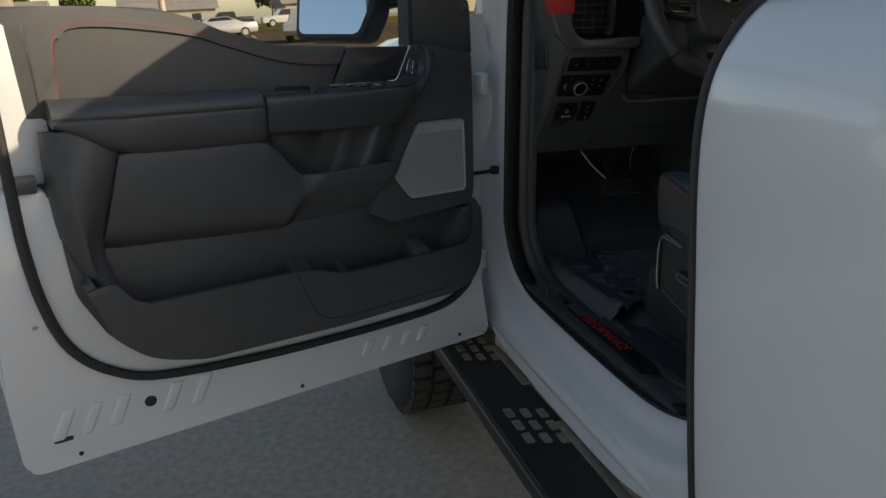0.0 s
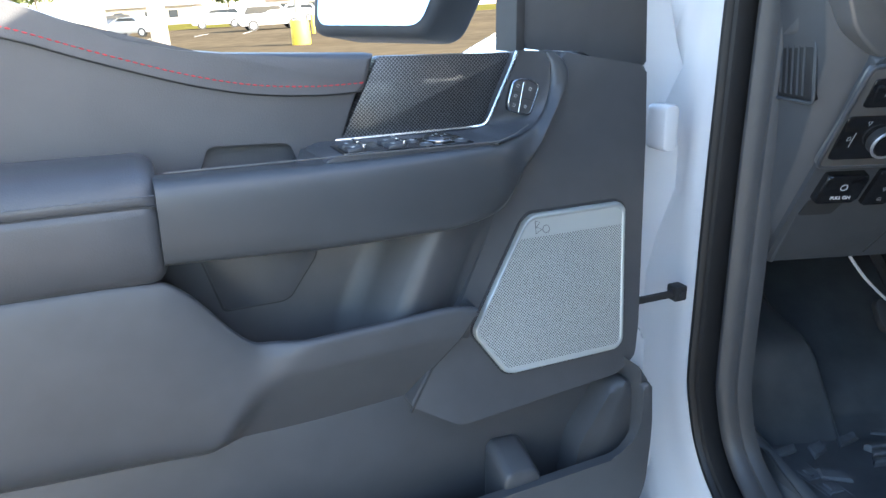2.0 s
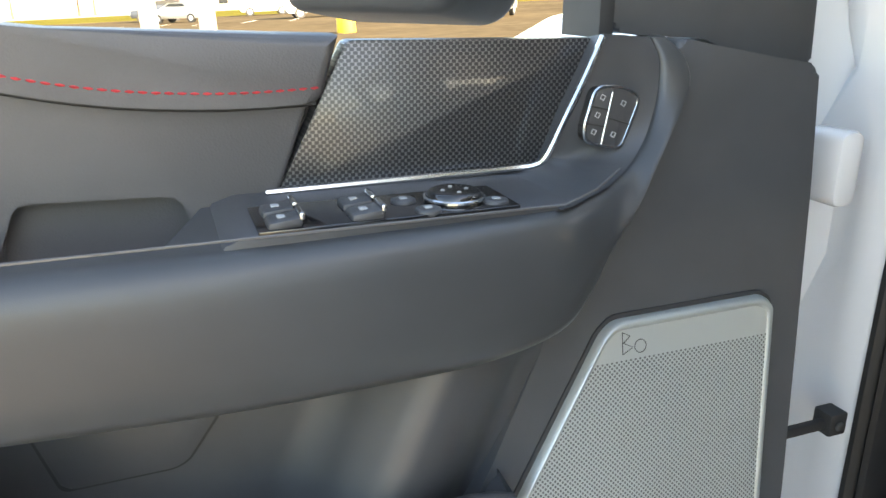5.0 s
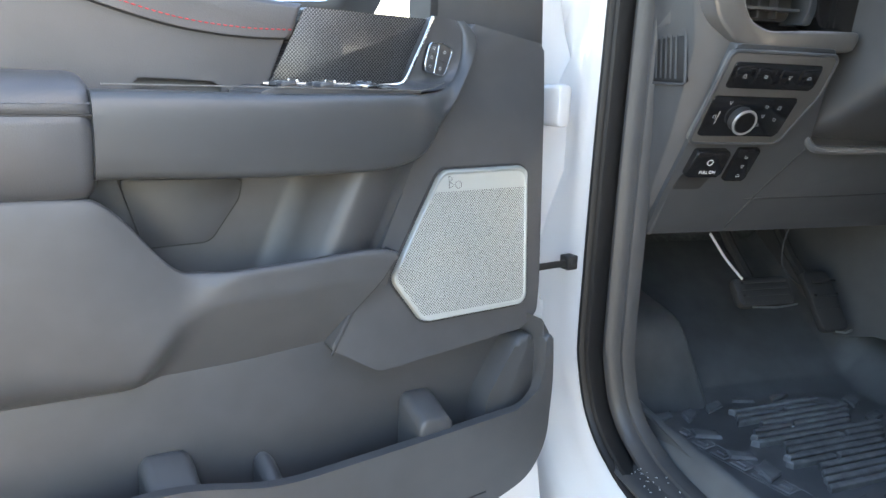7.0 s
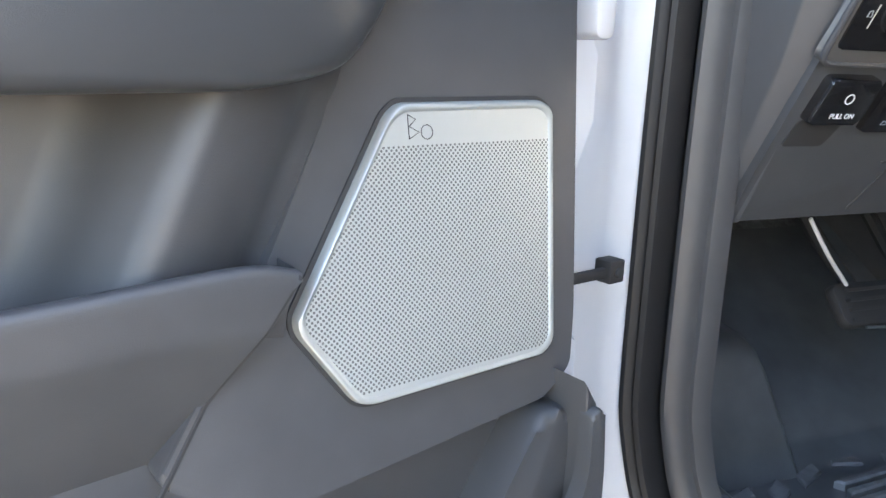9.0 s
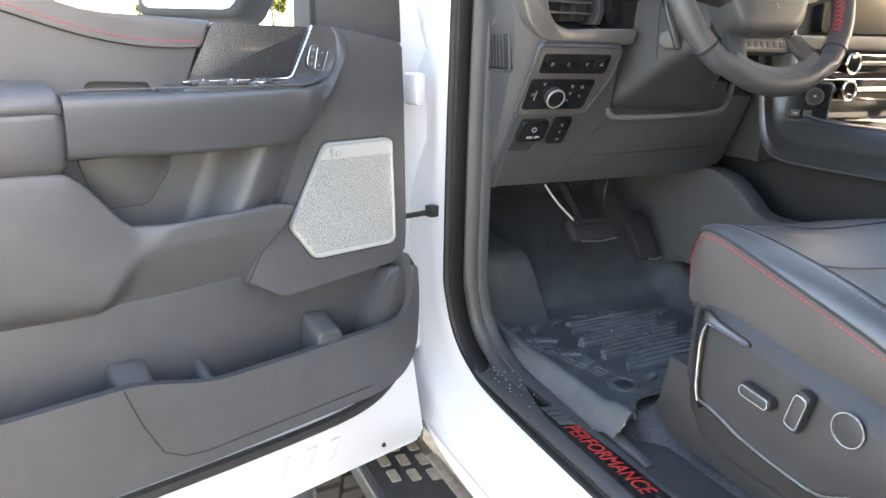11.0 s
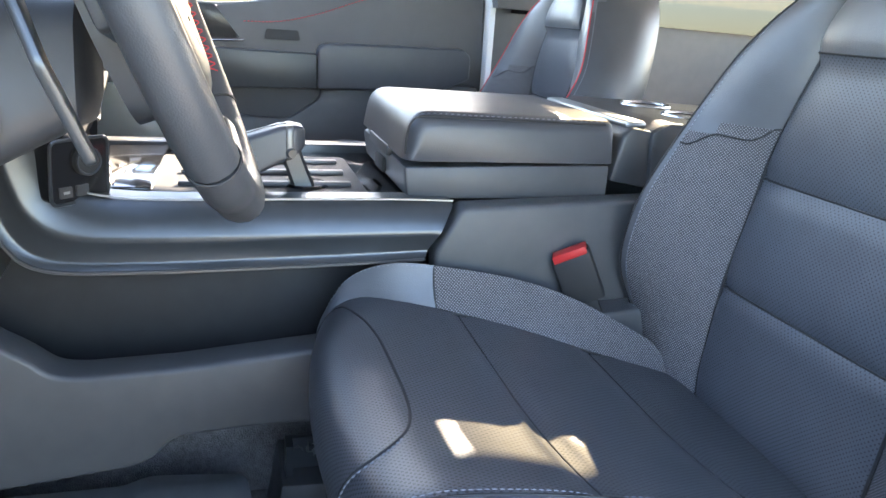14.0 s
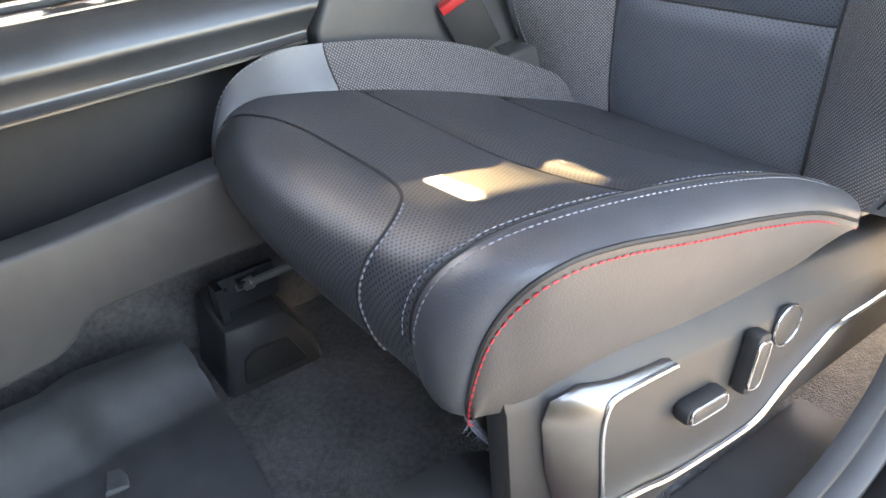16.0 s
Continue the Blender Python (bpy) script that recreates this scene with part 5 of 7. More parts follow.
for i in range(7):
    part("slat", box(2.462, 2.523, 1.777, 1.79, 1.497 + 0.019 * i, 1.503 + 0.019 * i), RUBBER, pv)
xz("red_accent", [(2.532, 1.58), (2.56, 1.585), (2.56, 1.55), (2.532, 1.545)], 1.775, 1.80, REDTRIM, dash)
TAGSTRIPE = mat("yellow_print", (0.7, 0.55, 0.08), 0.6, var=0.05, bump=0)
tag = part("paper_tag", prism(rounded([(-0.03, -0.055), (0.03, -0.055), (0.03, 0.035), (0.0, 0.045), (-0.03, 0.035)], 0.003), 0, 0.001), WHITEPRINT)
tag.matrix_world = framed((2.470, 1.745, 1.365), (0.8, -0.6, 0), (0.1, 0, 1), (-0.6, -0.8, 0))
part("printed_stripe", box(-0.028, 0.028, 0.010, 0.022, 0.0008, 0.0016), TAGSTRIPE, tag)
tagged(tag, "white paper tag hanging from the dashboard", "tag")

# ---- steering column and wheel ----
col = thing("steering_column", label="dark grey steering column cowl with stalk", category="steering column")
cowl = []
for y, x0, x1, z0, z1 in ((1.634, 1.132, 1.226, 1.385, 1.462), (1.640, 1.120, 1.238, 1.368, 1.470), (1.72, 1.098, 1.262, 1.325, 1.475), (1.76, 1.088, 1.280, 1.295, 1.474), (1.80, 1.078, 1.305, 1.264, 1.470), (1.845, 1.072, 1.335, 1.240, 1.460)):
    cowl.append([(p.x, y, p.y) for p in rounded([(x0, z0 + 0.01), (x1, z0), (x1 - 0.004, z1), (x0 + 0.018, z1)], 0.030)])
part("cowl", loft(cowl), DASH, col, "dark grey column cowl", angle=60)
part("cowl_joint", tube([(1.094, 1.735, 1.455), (1.0945, 1.735, 1.40), (1.098, 1.735, 1.345)], 0.001, 5), RUBBER, col)
part("tilt_cap", disc((1.098, 1.706, 1.383), (-0.75, -0.62, 0), 0.0185, 0.012, 28, 0.017), TRIM2, col, "round cap on the cowl", bevel=0.002)
part("stalk", tube(smooth_line([(1.085, 1.70, 1.435), (1.055, 1.69, 1.47), (1.02, 1.68, 1.50), (0.992, 1.672, 1.517)], 3), [0.009] * 3 + [0.010] * 3 + [0.0165] * 4, 14), RUBBER, col, "black indicator stalk", bevel=0)
part("cap_ring", tube([Vector((1.0895, 1.699, 1.383)) + 0.0178 * (math.cos(a) * Vector((0.62, -0.75, 0)) + math.sin(a) * Vector((0, 0, 1))) for a in np.linspace(0, 2 * math.pi, 28, endpoint=False)], 0.0010, 6, closed=True), TRIM2, col)
part("knee_lip", tube(smooth_line([(1.066, 1.842, 1.275), (1.074, 1.832, 1.242), (1.10, 1.826, 1.231), (1.22, 1.824, 1.232), (1.345, 1.826, 1.238), (1.382, 1.832, 1.258), (1.40, 1.838, 1.30)], 4), 0.006, 8), TRIM, col)
part("knee_pocket", loft([[(x, 1.845, 1.236), (x, 1.845, 1.30), (x, 1.90, 1.30), (x, 1.90, 1.225)] for x in (1.075, 1.39)]), RUBBER, col)

WC, WT = Vector((1.176, 1.575, 1.490)), radians(21)
WM = framed(WC, (1, 0, 0), (0, math.sin(WT), math.cos(WT)), (0, -math.cos(WT), math.sin(WT)))
wheel = thing("steering_wheel", WM, "black leather steering wheel with red stitching", "steering wheel")
R = 0.189
def rim_piece(a0, a1, r, material, label="", n=30):
    pts = []
    for a in np.linspace(a0, a1, n):
        rr = R * (0.97 if math.sin(a) < -0.8 else 1.0)
        pts.append((rr * math.cos(a), rr * math.sin(a), -0.012 + 0.0))
    return part("rim", tube(pts, r, 14), material, wheel, label)
rim_piece(radians(-40), radians(220), 0.0190, RIMLEATHER, "black leather wheel rim")
rim_piece(radians(221), radians(319), 0.0186, RIMLEATHER)
for a in (radians(-40.4), radians(220.4)):
    part("rim_joint", tube([(R * math.cos(a) + 0.0193 * math.cos(a) * math.cos(b), R * math.sin(a) + 0.0193 * math.sin(a) * math.cos(b), -0.012 + 0.0193 * math.sin(b)) for b in np.linspace(0, 2 * math.pi, 16, endpoint=False)], 0.0012, 5, closed=True), RUBBER, wheel)
for a0, a1 in ((-30, 32), (148, 212)):
    for k in range(22):
        a = radians(a0 + (a1 - a0) * k / 21)
        for d in (0.045, -0.045):
            lace = [((R - 0.0197 * math.cos(b)) * math.cos(a + d * f), (R - 0.0197 * math.cos(b)) * math.sin(a + d * f), -0.012 + 0.0197 * math.sin(b)) for b, f in ((-0.15, -0.5), (0.15, -0.17), (0.45, 0.17), (0.75, 0.5))]
            part("red_stitch", tube(lace, 0.0007, 5), RED, wheel)
part("airbag_cover", loft([[(x * w, y * w + o, z) for x, y in rounded([(-0.080, 0.058), (-0.084, -0.03), (-0.070, -0.080), (-0.050, -0.096), (0.046, -0.096), (0.074, -0.078), (0.096, -0.035), (0.094, 0.058), (0.05, 0.076), (-0.04, 0.076)], 0.018)] for w, o, z in ((1.0, 0, -0.06), (1.015, 0, -0.024), (0.985, 0, -0.008), (0.94, 0, -0.002), (0.80, 0.0, 0.0015))]), TRIM2, wheel, "dark grey airbag cover")
bad = part("oval_emblem", loft([[(0.010 + w * 0.029 * math.cos(a), 0.002 + w * 0.0155 * math.sin(a), z) for a in np.linspace(0, 2 * math.pi, 28, endpoint=False)] for w, z in ((1.0, -0.003), (1.0, 0.0035), (0.9, 0.005))]), GLOSS, wheel, "dark oval emblem with silver rim")
part("emblem_rim", tube([(0.010 + 0.029 * math.cos(a), 0.002 + 0.0155 * math.sin(a), 0.004) for a in np.linspace(0, 2 * math.pi, 28, endpoint=False)], 0.0016, 6, closed=True), CHROME, bad)
part("emblem_bar", box(-0.006, 0.026, -0.0015, 0.0055, 0.004, 0.0057), SATIN, bad)
for sg in (-1, 1):
    part("spoke", prism(rounded([(sg * 0.06, 0.042), (sg * 0.18, 0.050), (sg * 0.18, -0.025), (sg * 0.06, -0.050)], 0.008), -0.040, -0.008), TRIM2, wheel, bevel=0.006)
    pad = part("button_pad", prism(rounded([(sg * 0.098, 0.040), (sg * 0.160, 0.044), (sg * 0.164, -0.010), (sg * 0.150, -0.032), (sg * 0.098, -0.034)], 0.008), -0.010, 0.000), GLOSS, wheel, "black steering wheel buttons", bevel=0.003)
    for i in range(3):
        for j in range(2):
            part("button", box(0.101 if sg > 0 else -0.127, (0.127 if sg > 0 else -0.101), 0.012 * i - 0.012, 0.012 * i - 0.002, -0.0005, 0.0025) if j == 0 else box(0.130 if sg > 0 else -0.156, 0.156 if sg > 0 else -0.130, 0.012 * i - 0.012, 0.012 * i - 0.002, -0.0005, 0.0025), TRIM2, pad, bevel=0.0015)
    part("pad_strip", box(min(sg * 0.082, sg * 0.128), max(sg * 0.082, sg * 0.128), -0.0195, -0.0155, -0.0005, 0.0018), CHROME, pad)
    part("shift_paddle", prism(rounded([(sg * 0.10, 0.06), (sg * 0.125, 0.065), (sg * 0.150, -0.03), (sg * 0.140, -0.10), (sg * 0.128, -0.10), (sg * 0.135, -0.03)], 0.006), -0.088, -0.080), DARKMETAL, wheel, "dark grey shift paddle", bevel=0.002)
# lower spoke: a name plate over an opening, two arms and a satin arc on the rim
low = part("lower_spoke", prism(rounded([(-0.064, -0.088), (0.064, -0.088), (0.056, -0.122), (-0.056, -0.122)], 0.006), -0.046, -0.028), TRIM2, wheel, "dark lower spoke with an opening", bevel=0.004)
part("name_plate", prism(rounded([(-0.053, -0.101), (0.050, -0.101), (0.045, -0.118), (-0.049, -0.118)], 0.003), -0.030, -0.0255), BEZEL, low, "satin plate with raised marks", bevel=0.0015)
for i in range(6):
    part("maker_bar", box(-0.041 + 0.0142 * i, -0.0302 + 0.0142 * i, -0.1145, -0.1045, -0.026, -0.0238), TRIM2, low, bevel=0.001)
for sg in (-1, 1):
    part("spoke_arm", loft([[(sg * x0, y, z), (sg * x1, y - e, z), (sg * x1, y - e, z - 0.016), (sg * x0, y, z - 0.016)] for x0, x1, y, e, z in ((0.044, 0.082, -0.094, -0.004, -0.024), (0.056, 0.094, -0.118, -0.006, -0.016), (0.068, 0.108, -0.146, -0.010, -0.003))]), TRIM2, low, bevel=0.004)
arc = []
for a in np.linspace(radians(-124), radians(-56), 25):
    c = Vector((math.cos(a), math.sin(a), 0))
    arc.append([c * r + Vector((0, 0, z)) for r, z in ((0.154, -0.020), (0.154, -0.007), (0.156, -0.0045), (0.168, -0.0010), (0.171, -0.0025), (0.171, -0.020))])
part("spoke_edge", loft(arc), BEZEL, low, "satin lower spoke rim", angle=50)
part("cover_mark", box(0.002, 0.020, -0.036, -0.032, 0.001, 0.0022), RUBBER, wheel)
part("cover_mark", tube([(0.008, -0.049, 0.0015), (0.008, -0.057, 0.0015), (0.013, -0.057, 0.0015)], 0.0009, 5), INK, wheel)

dial_pod = thing("drive_mode_panel", label="black panel with a round drive mode dial", category="control panel")
DP = framed((1.476, 1.706, 1.270), (0.72, -0.69, 0), (0, 0, 1), (-0.69, -0.72, 0))
for nm, bm, m in (("panel", prism(rounded([(-0.040, -0.038), (0.036, -0.038), (0.040, 0.036), (-0.036, 0.036)], 0.010), -0.03, 0.004), GLOSS), ("frame", tube([(p.x, p.y, 0.004) for p in rounded([(-0.041, -0.039), (0.037, -0.039), (0.041, 0.037), (-0.037, 0.037)], 0.011)], 0.0022, 6, closed=True), DARKMETAL),
                  ("dial", disc((0.008, 0.010, 0.004), (0, 0, 1), 0.018, 0.007, 28, 0.0165), RUBBER), ("dial_ring", tube([(0.008 + 0.016 * math.cos(a), 0.010 + 0.016 * math.sin(a), 0.011) for a in np.linspace(0, 2 * math.pi, 24, endpoint=False)], 0.0016, 6, closed=True), DARKMETAL), ("mode_button", box(-0.030, -0.014, -0.031, -0.018, 0.003, 0.007), TRIM2), ("mode_button", box(-0.008, 0.008, -0.031, -0.018, 0.003, 0.007), TRIM2), ("symbol", box(-0.026, -0.018, -0.026, -0.023, 0.0068, 0.0075), INK), ("symbol", box(0.006, 0.011, 0.009, 0.013, 0.0108, 0.0118), INK)):
    bm.transform(DP)
    part(nm, bm, m, dial_pod, bevel=0.0)

# ---- centre console ----
con = thing("centre_console", label="dark grey centre console with armrest lid and satin rails", category="console")
yz("side_panel", [(2.30, 0.74), (2.30, 1.10), (1.94, 1.10), (1.88, 1.105), (1.82, 1.09), (1.77, 1.058), (1.74, 1.032), (1.71, 1.028), (1.60, 1.032), (1.43, 1.049), (0.90, 1.09), (0.55, 1.09), (0.55, 0.95), (1.50, 0.942), (1.605, 0.936), (1.628, 0.910), (1.655, 0.897), (1.95, 0.865)], 1.405, 1.46, TRIM, con, "dark grey console side", r=0.015, bevel=0.008, seg=3)
yz("tunnel", [(2.30, 0.95), (2.30, 1.16), (0.55, 1.19), (0.55, 0.95)], 1.535, 1.90, RUBBER, con, bevel=0.01)
yz("carpet_hump", [(2.30, 0.70), (2.30, 0.96), (0.55, 0.96), (0.55, 0.70)], 1.56, 1.80, CARPET, con, "carpeted floor tunnel", bevel=0.03, seg=3)
RT = smooth_line([(1.755, 1.36, 0), (1.742, 1.29, 0), (1.725, 1.255, 0), (1.69, 1.238, 0), (1.62, 1.232, 0), (1.45, 1.232, 0), (1.32, 1.232, 0), (1.234, 1.230, 0)], 5)
RB = smooth_line([(1.83, 1.36, 0), (1.808, 1.24, 0), (1.788, 1.180, 0), (1.748, 1.150, 0), (1.65, 1.145, 0), (1.46, 1.148, 0), (1.36, 1.151, 0), (1.276, 1.155, 0)], 5)
secs = []
for a, b in zip(RT, RB):
    secs.append([(x, a.lerp(b, f).x, a.lerp(b, f).y) for f, x in ((0.0, 1.52), (0.0, 1.482), (0.03, 1.472), (0.10, 1.465), (0.45, 1.4520), (0.52, 1.4505), (0.58, 1.452), (0.85, 1.4600), (0.90, 1.4590), (0.97, 1.4530), (1.0, 1.4535), (1.02, 1.4600), (1.02, 1.52))])
part("rail", loft(secs), DARKMETAL, con, "satin dark console rail", angle=50)
part("rail_edge", tube([(1.4535, p.x, p.y - 0.001) for p in RB], 0.0022, 6), BEZEL, con, "bright rail edge")
part("rail_edge", tube([(1.476, p.x, p.y + 0.001) for p in RT], 0.0016, 6), SATIN, con)
yz("rear_side", [(1.262, 1.162), (1.226, 1.226), (0.90, 1.24), (0.55, 1.24), (0.55, 1.05), (1.25, 1.05)], 1.452, 1.50, TRIM, con, r=0.01, bevel=0.008, seg=3)
part("top_plate", prism(rounded([(1.49, 1.25), (1.88, 1.25), (1.88, 1.72), (1.50, 1.72)], 0.02), 1.19, 1.222), GLOSS, con, "gloss black console plate", bevel=0.003)
# flat black slab, its colour stands in for the shade inside deep wells
part("tray_well", prism(rounded([(1.52, 1.34), (1.80, 1.34), (1.80, 1.70), (1.52, 1.70)], 0.02), 1.20, 1.2265), RUBBER, con, bevel=0.002)
for x in (1.575, 1.655, 1.735):
    part("slot_rail", box(x, x + 0.012, 1.36, 1.60, 1.225, 1.233), BEZEL if x > 1.6 else TRIM2, con, bevel=0.002)
part("tray_front", box(1.54, 1.84, 1.63, 1.72, 1.226, 1.234), GLOSS, con, bevel=0.004)
part("far_rail", box(1.86, 1.90, 1.25, 1.76, 1.19, 1.238), DARKMETAL, con, bevel=0.006)
shifter = thing("gear_selector", label="black leather gear selector with a satin stem", category="gear selector")
part("stem", loft([[(1.586 + w * a, y + d * b, z + 0.35 * d * b) for a, b in ((-1, -0.7), (-0.7, -1), (0.7, -1), (1, -0.7), (1, 0.7), (0.7, 1), (-0.7, 1), (-1, 0.7))] for y, z, w, d in ((1.424, 1.208, 0.022, 0.021), (1.428, 1.225, 0.020, 0.0195), (1.440, 1.255, 0.019, 0.018), (1.452, 1.288, 0.019, 0.017))]), DARKMETAL, shifter, "satin grey stem")
part("shift_button", disc((1.5525, 1.449, 1.279), (-1, -0.3, 0), 0.008, 0.006, 16, 0.006), BEZEL, shifter)
grip = []
for y, z, w, h in ((1.429, 1.299, 0.015, 0.010), (1.433, 1.299, 0.022, 0.0155), (1.445, 1.295, 0.0265, 0.0215), (1.465, 1.289, 0.028, 0.0255), (1.495, 1.276, 0.029, 0.0285), (1.515, 1.271, 0.029, 0.028), (1.524, 1.270, 0.026, 0.024), (1.528, 1.270, 0.019, 0.017)):
    grip.append([(1.577 + p.x, y, z + p.y) for p in rounded([(-w, -h), (w, -h), (0.84 * w, h), (-0.84 * w, h)], 0.30 * h)])
part("grip", loft(grip), PADLEATHER, shifter, "black leather grip", angle=45)
part("grip_band", loft([[(1.577 + p.x, y, z + p.y) for p in rounded([(-w, -h), (w, -h), (0.86 * w, h), (-0.86 * w, h)], 0.007)] for y, z, w, h in ((1.446, 1.2940, 0.0278, 0.0232), (1.456, 1.2915, 0.0285, 0.0245))]), BEZEL, shifter, "satin band on the grip", bevel=0.002)
part("grip_seam", tube([(1.577, 1.452, 1.3168), (1.577, 1.48, 1.3112), (1.577, 1.51, 1.3005)], 0.0008, 5), RUBBER, shifter)
part("collar", disc((1.588, 1.424, 1.222), (0, 0, 1), 0.038, 0.008, 24, 0.030), GLOSS, shifter)
# armrest lid
lid = thing("armrest_lid", label="padded black leather armrest lid", category="armrest")
part("bin_side", loft([[(x, 1.296 - abs(x - 1.67) * 0.02, 1.226), (x, 1.30, 1.272), (x, 0.985, 1.279), (x, 0.985, 1.226)] for x in (1.502, 1.51, 1.83, 1.838)]), TRIM, lid, "dark grey storage bin", bevel=0.006)
PADROWS = [(x, d) for x, d in [(1.498 + 0.026 * (1 - math.cos(a)), 0.026 * (1 - math.sin(a))) for a in np.linspace(0.15, math.pi / 2, 7)]]
PADROWS = PADROWS + [(1.60, -0.0012), (1.67, -0.0018), (1.74, -0.0012)] + [(3.341 - x, d) for x, d in PADROWS[::-1]]
pad_top = []
for x, d in PADROWS:
    sec = rounded([(1.303 - 0.6 * d, 1.281), (1.292 - d, 1.3495 - d), (0.985 + 0.3 * d, 1.3440 - d), (0.985, 1.281)], [0.003, 0.046, 0.010, 0.003], 8)
    pad_top.append([(x, p.x, p.y) for p in sec])
part("pad", loft(pad_top), PADLEATHER, lid, "padded leather top", angle=60)
SEAM = smooth_line([(1.5043, 1.2985, 1.290), (1.5043, 1.2975, 1.318), (1.5045, 1.290, 1.3365), (1.5045, 1.270, 1.3424), (1.5045, 1.20, 1.3414), (1.5045, 1.10, 1.3397), (1.5045, 1.0, 1.3380)], 6)
part("pad_seam", stitches([p + Vector((0.004, 0, 0.0032)) for p in SEAM[8:]], 0.005, 0.0035, 0.0007), THREAD, lid)
part("pad_welt", tube(SEAM, 0.0016, 6), RUBBER, lid)
part("lid_hinge", loft([[(x, 0.985, 1.255), (x, 0.972, 1.325), (x, 0.955, 1.336), (x, 0.92, 1.330), (x, 0.90, 1.24)] for x in (1.498, 1.51, 1.83, 1.842)]), TRIM2, lid, "dark hinge block", bevel=0.006)
part("hinge_cover", box(1.515, 1.82, 0.925, 0.962, 1.332, 1.343), SATIN, lid, bevel=0.006)
part("rear_shell", loft([[(x, 0.92, 1.19), (x, 0.93, 1.33), (x, 0.90, 1.345), (x, 0.60, 1.335), (x, 0.56, 1.19)] for x in (1.49, 1.50, 1.84, 1.85)]), TRIM2, con, bevel=0.01)
for k, x in enumerate((1.60, 1.74)):
    part("cup_holder", tube([(x + 0.042 * math.cos(a), 0.80, 1.345) if False else (x + 0.042 * math.cos(a), 0.80 + 0.042 * math.sin(a), 1.343) for a in np.linspace(0, 2 * math.pi, 28, endpoint=False)], 0.004, 8, closed=True), CHROME, con)
# latch and port on the lid's front
part("lid_latch", box(1.60, 1.74, 1.296, 1.306, 1.268, 1.285), TRIM2, lid, bevel=0.003)
part("power_port", box(1.64, 1.70, 1.296, 1.303, 1.235, 1.258), RUBBER, lid, bevel=0.002)


# ---- seats ----
def seat_parts(sections, region):
    """Splits a skin of closed sections into pieces by region(i, j)."""
    n = len(sections[0])
    out = {}
    for i in range(len(sections) - 1):
        for j in range(n):
            key = region(i, j)
            out.setdefault(key, []).append([sections[i][j], sections[i][(j + 1) % n], sections[i + 1][(j + 1) % n], sections[i + 1][j]])
    made = {}
    for key, quads in out.items():
        bm = bmesh.new()
        for q in quads:
            bm.faces.new([bm.verts.new(p) for p in q])
        bmesh.ops.remove_doubles(bm, verts=bm.verts, dist=1e-5)
        made[key] = bm
    return made


seat = thing("bucket_seat", label="black leather front seat with red side stitching", category="seat", group="front seats")
def rail(*pts, n=6):
    """A guide line along the skin, sampled alike for every rail."""
    return smooth_line(pts, n)


# cushion rails from the back over the front edge to the underside
CEN = rail((1.175, 0.93, 1.006), (1.175, 1.065, 1.050), (1.175, 1.15, 1.074), (1.175, 1.242, 1.094), (1.175, 1.33, 1.107), (1.175, 1.40, 1.111), (1.175, 1.441, 1.098), (1.175, 1.455, 1.062), (1.175, 1.440, 1.018), (1.175, 1.39, 0.985))
DBL = rail((0.952, 0.975, 1.030), (0.951, 1.065, 1.073), (0.955, 1.15, 1.099), (0.962, 1.242, 1.117), (0.969, 1.33, 1.127), (0.975, 1.392, 1.126), (0.990, 1.428, 1.103), (1.002, 1.440, 1.060), (1.005, 1.430, 1.003), (1.02, 1.38, 0.980))
RIM = rail((0.920, 0.985, 1.008), (0.916, 1.065, 1.048), (0.914, 1.15, 1.076), (0.912, 1.242, 1.101), (0.910, 1.33, 1.125), (0.914, 1.379, 1.127), (0.929, 1.407, 1.104), (0.941, 1.424, 1.066), (0.958, 1.425, 1.002), (0.98, 1.38, 0.978))
LOW = rail((0.926, 0.995, 1.000), (0.930, 1.065, 0.985), (0.930, 1.15, 0.984), (0.930, 1.242, 0.986), (0.932, 1.33, 0.994), (0.938, 1.378, 0.998), (0.945, 1.402, 1.000), (0.952, 1.416, 1.000), (0.959, 1.424, 0.998), (0.985, 1.375, 0.976))
INN = rail((1.345, 0.93, 1.008), (1.346, 1.065, 1.054), (1.366, 1.15, 1.078), (1.387, 1.242, 1.100), (1.415, 1.32, 1.109), (1.436, 1.368, 1.108), (1.440, 1.402, 1.090), (1.430, 1.424, 1.055), (1.416, 1.418, 1.018), (1.40, 1.37, 0.985))
RDG = rail((1.362, 0.96, 1.055), (1.392, 1.065, 1.108), (1.407, 1.15, 1.136), (1.418, 1.242, 1.152), (1.432, 1.32, 1.157), (1.449, 1.370, 1.138), (1.455, 1.398, 1.105), (1.447, 1.416, 1.058), (1.430, 1.410, 1.018), (1.41, 1.36, 0.985))
SID = rail((1.375, 0.96, 0.985), (1.415, 1.065, 0.985), (1.430, 1.15, 0.985), (1.440, 1.242, 0.985), (1.448, 1.32, 0.990), (1.450, 1.365, 1.000), (1.452, 1.388, 1.010), (1.445, 1.402, 1.012), (1.430, 1.40, 1.005), (1.41, 1.35, 0.982))
HEART = Vector((1.175, 1.15, 0.99))
CROSS = (6, 18)
OUTS = (0.0, 0.12, 0.3, 0.5, 0.7, 0.88, 1.0)


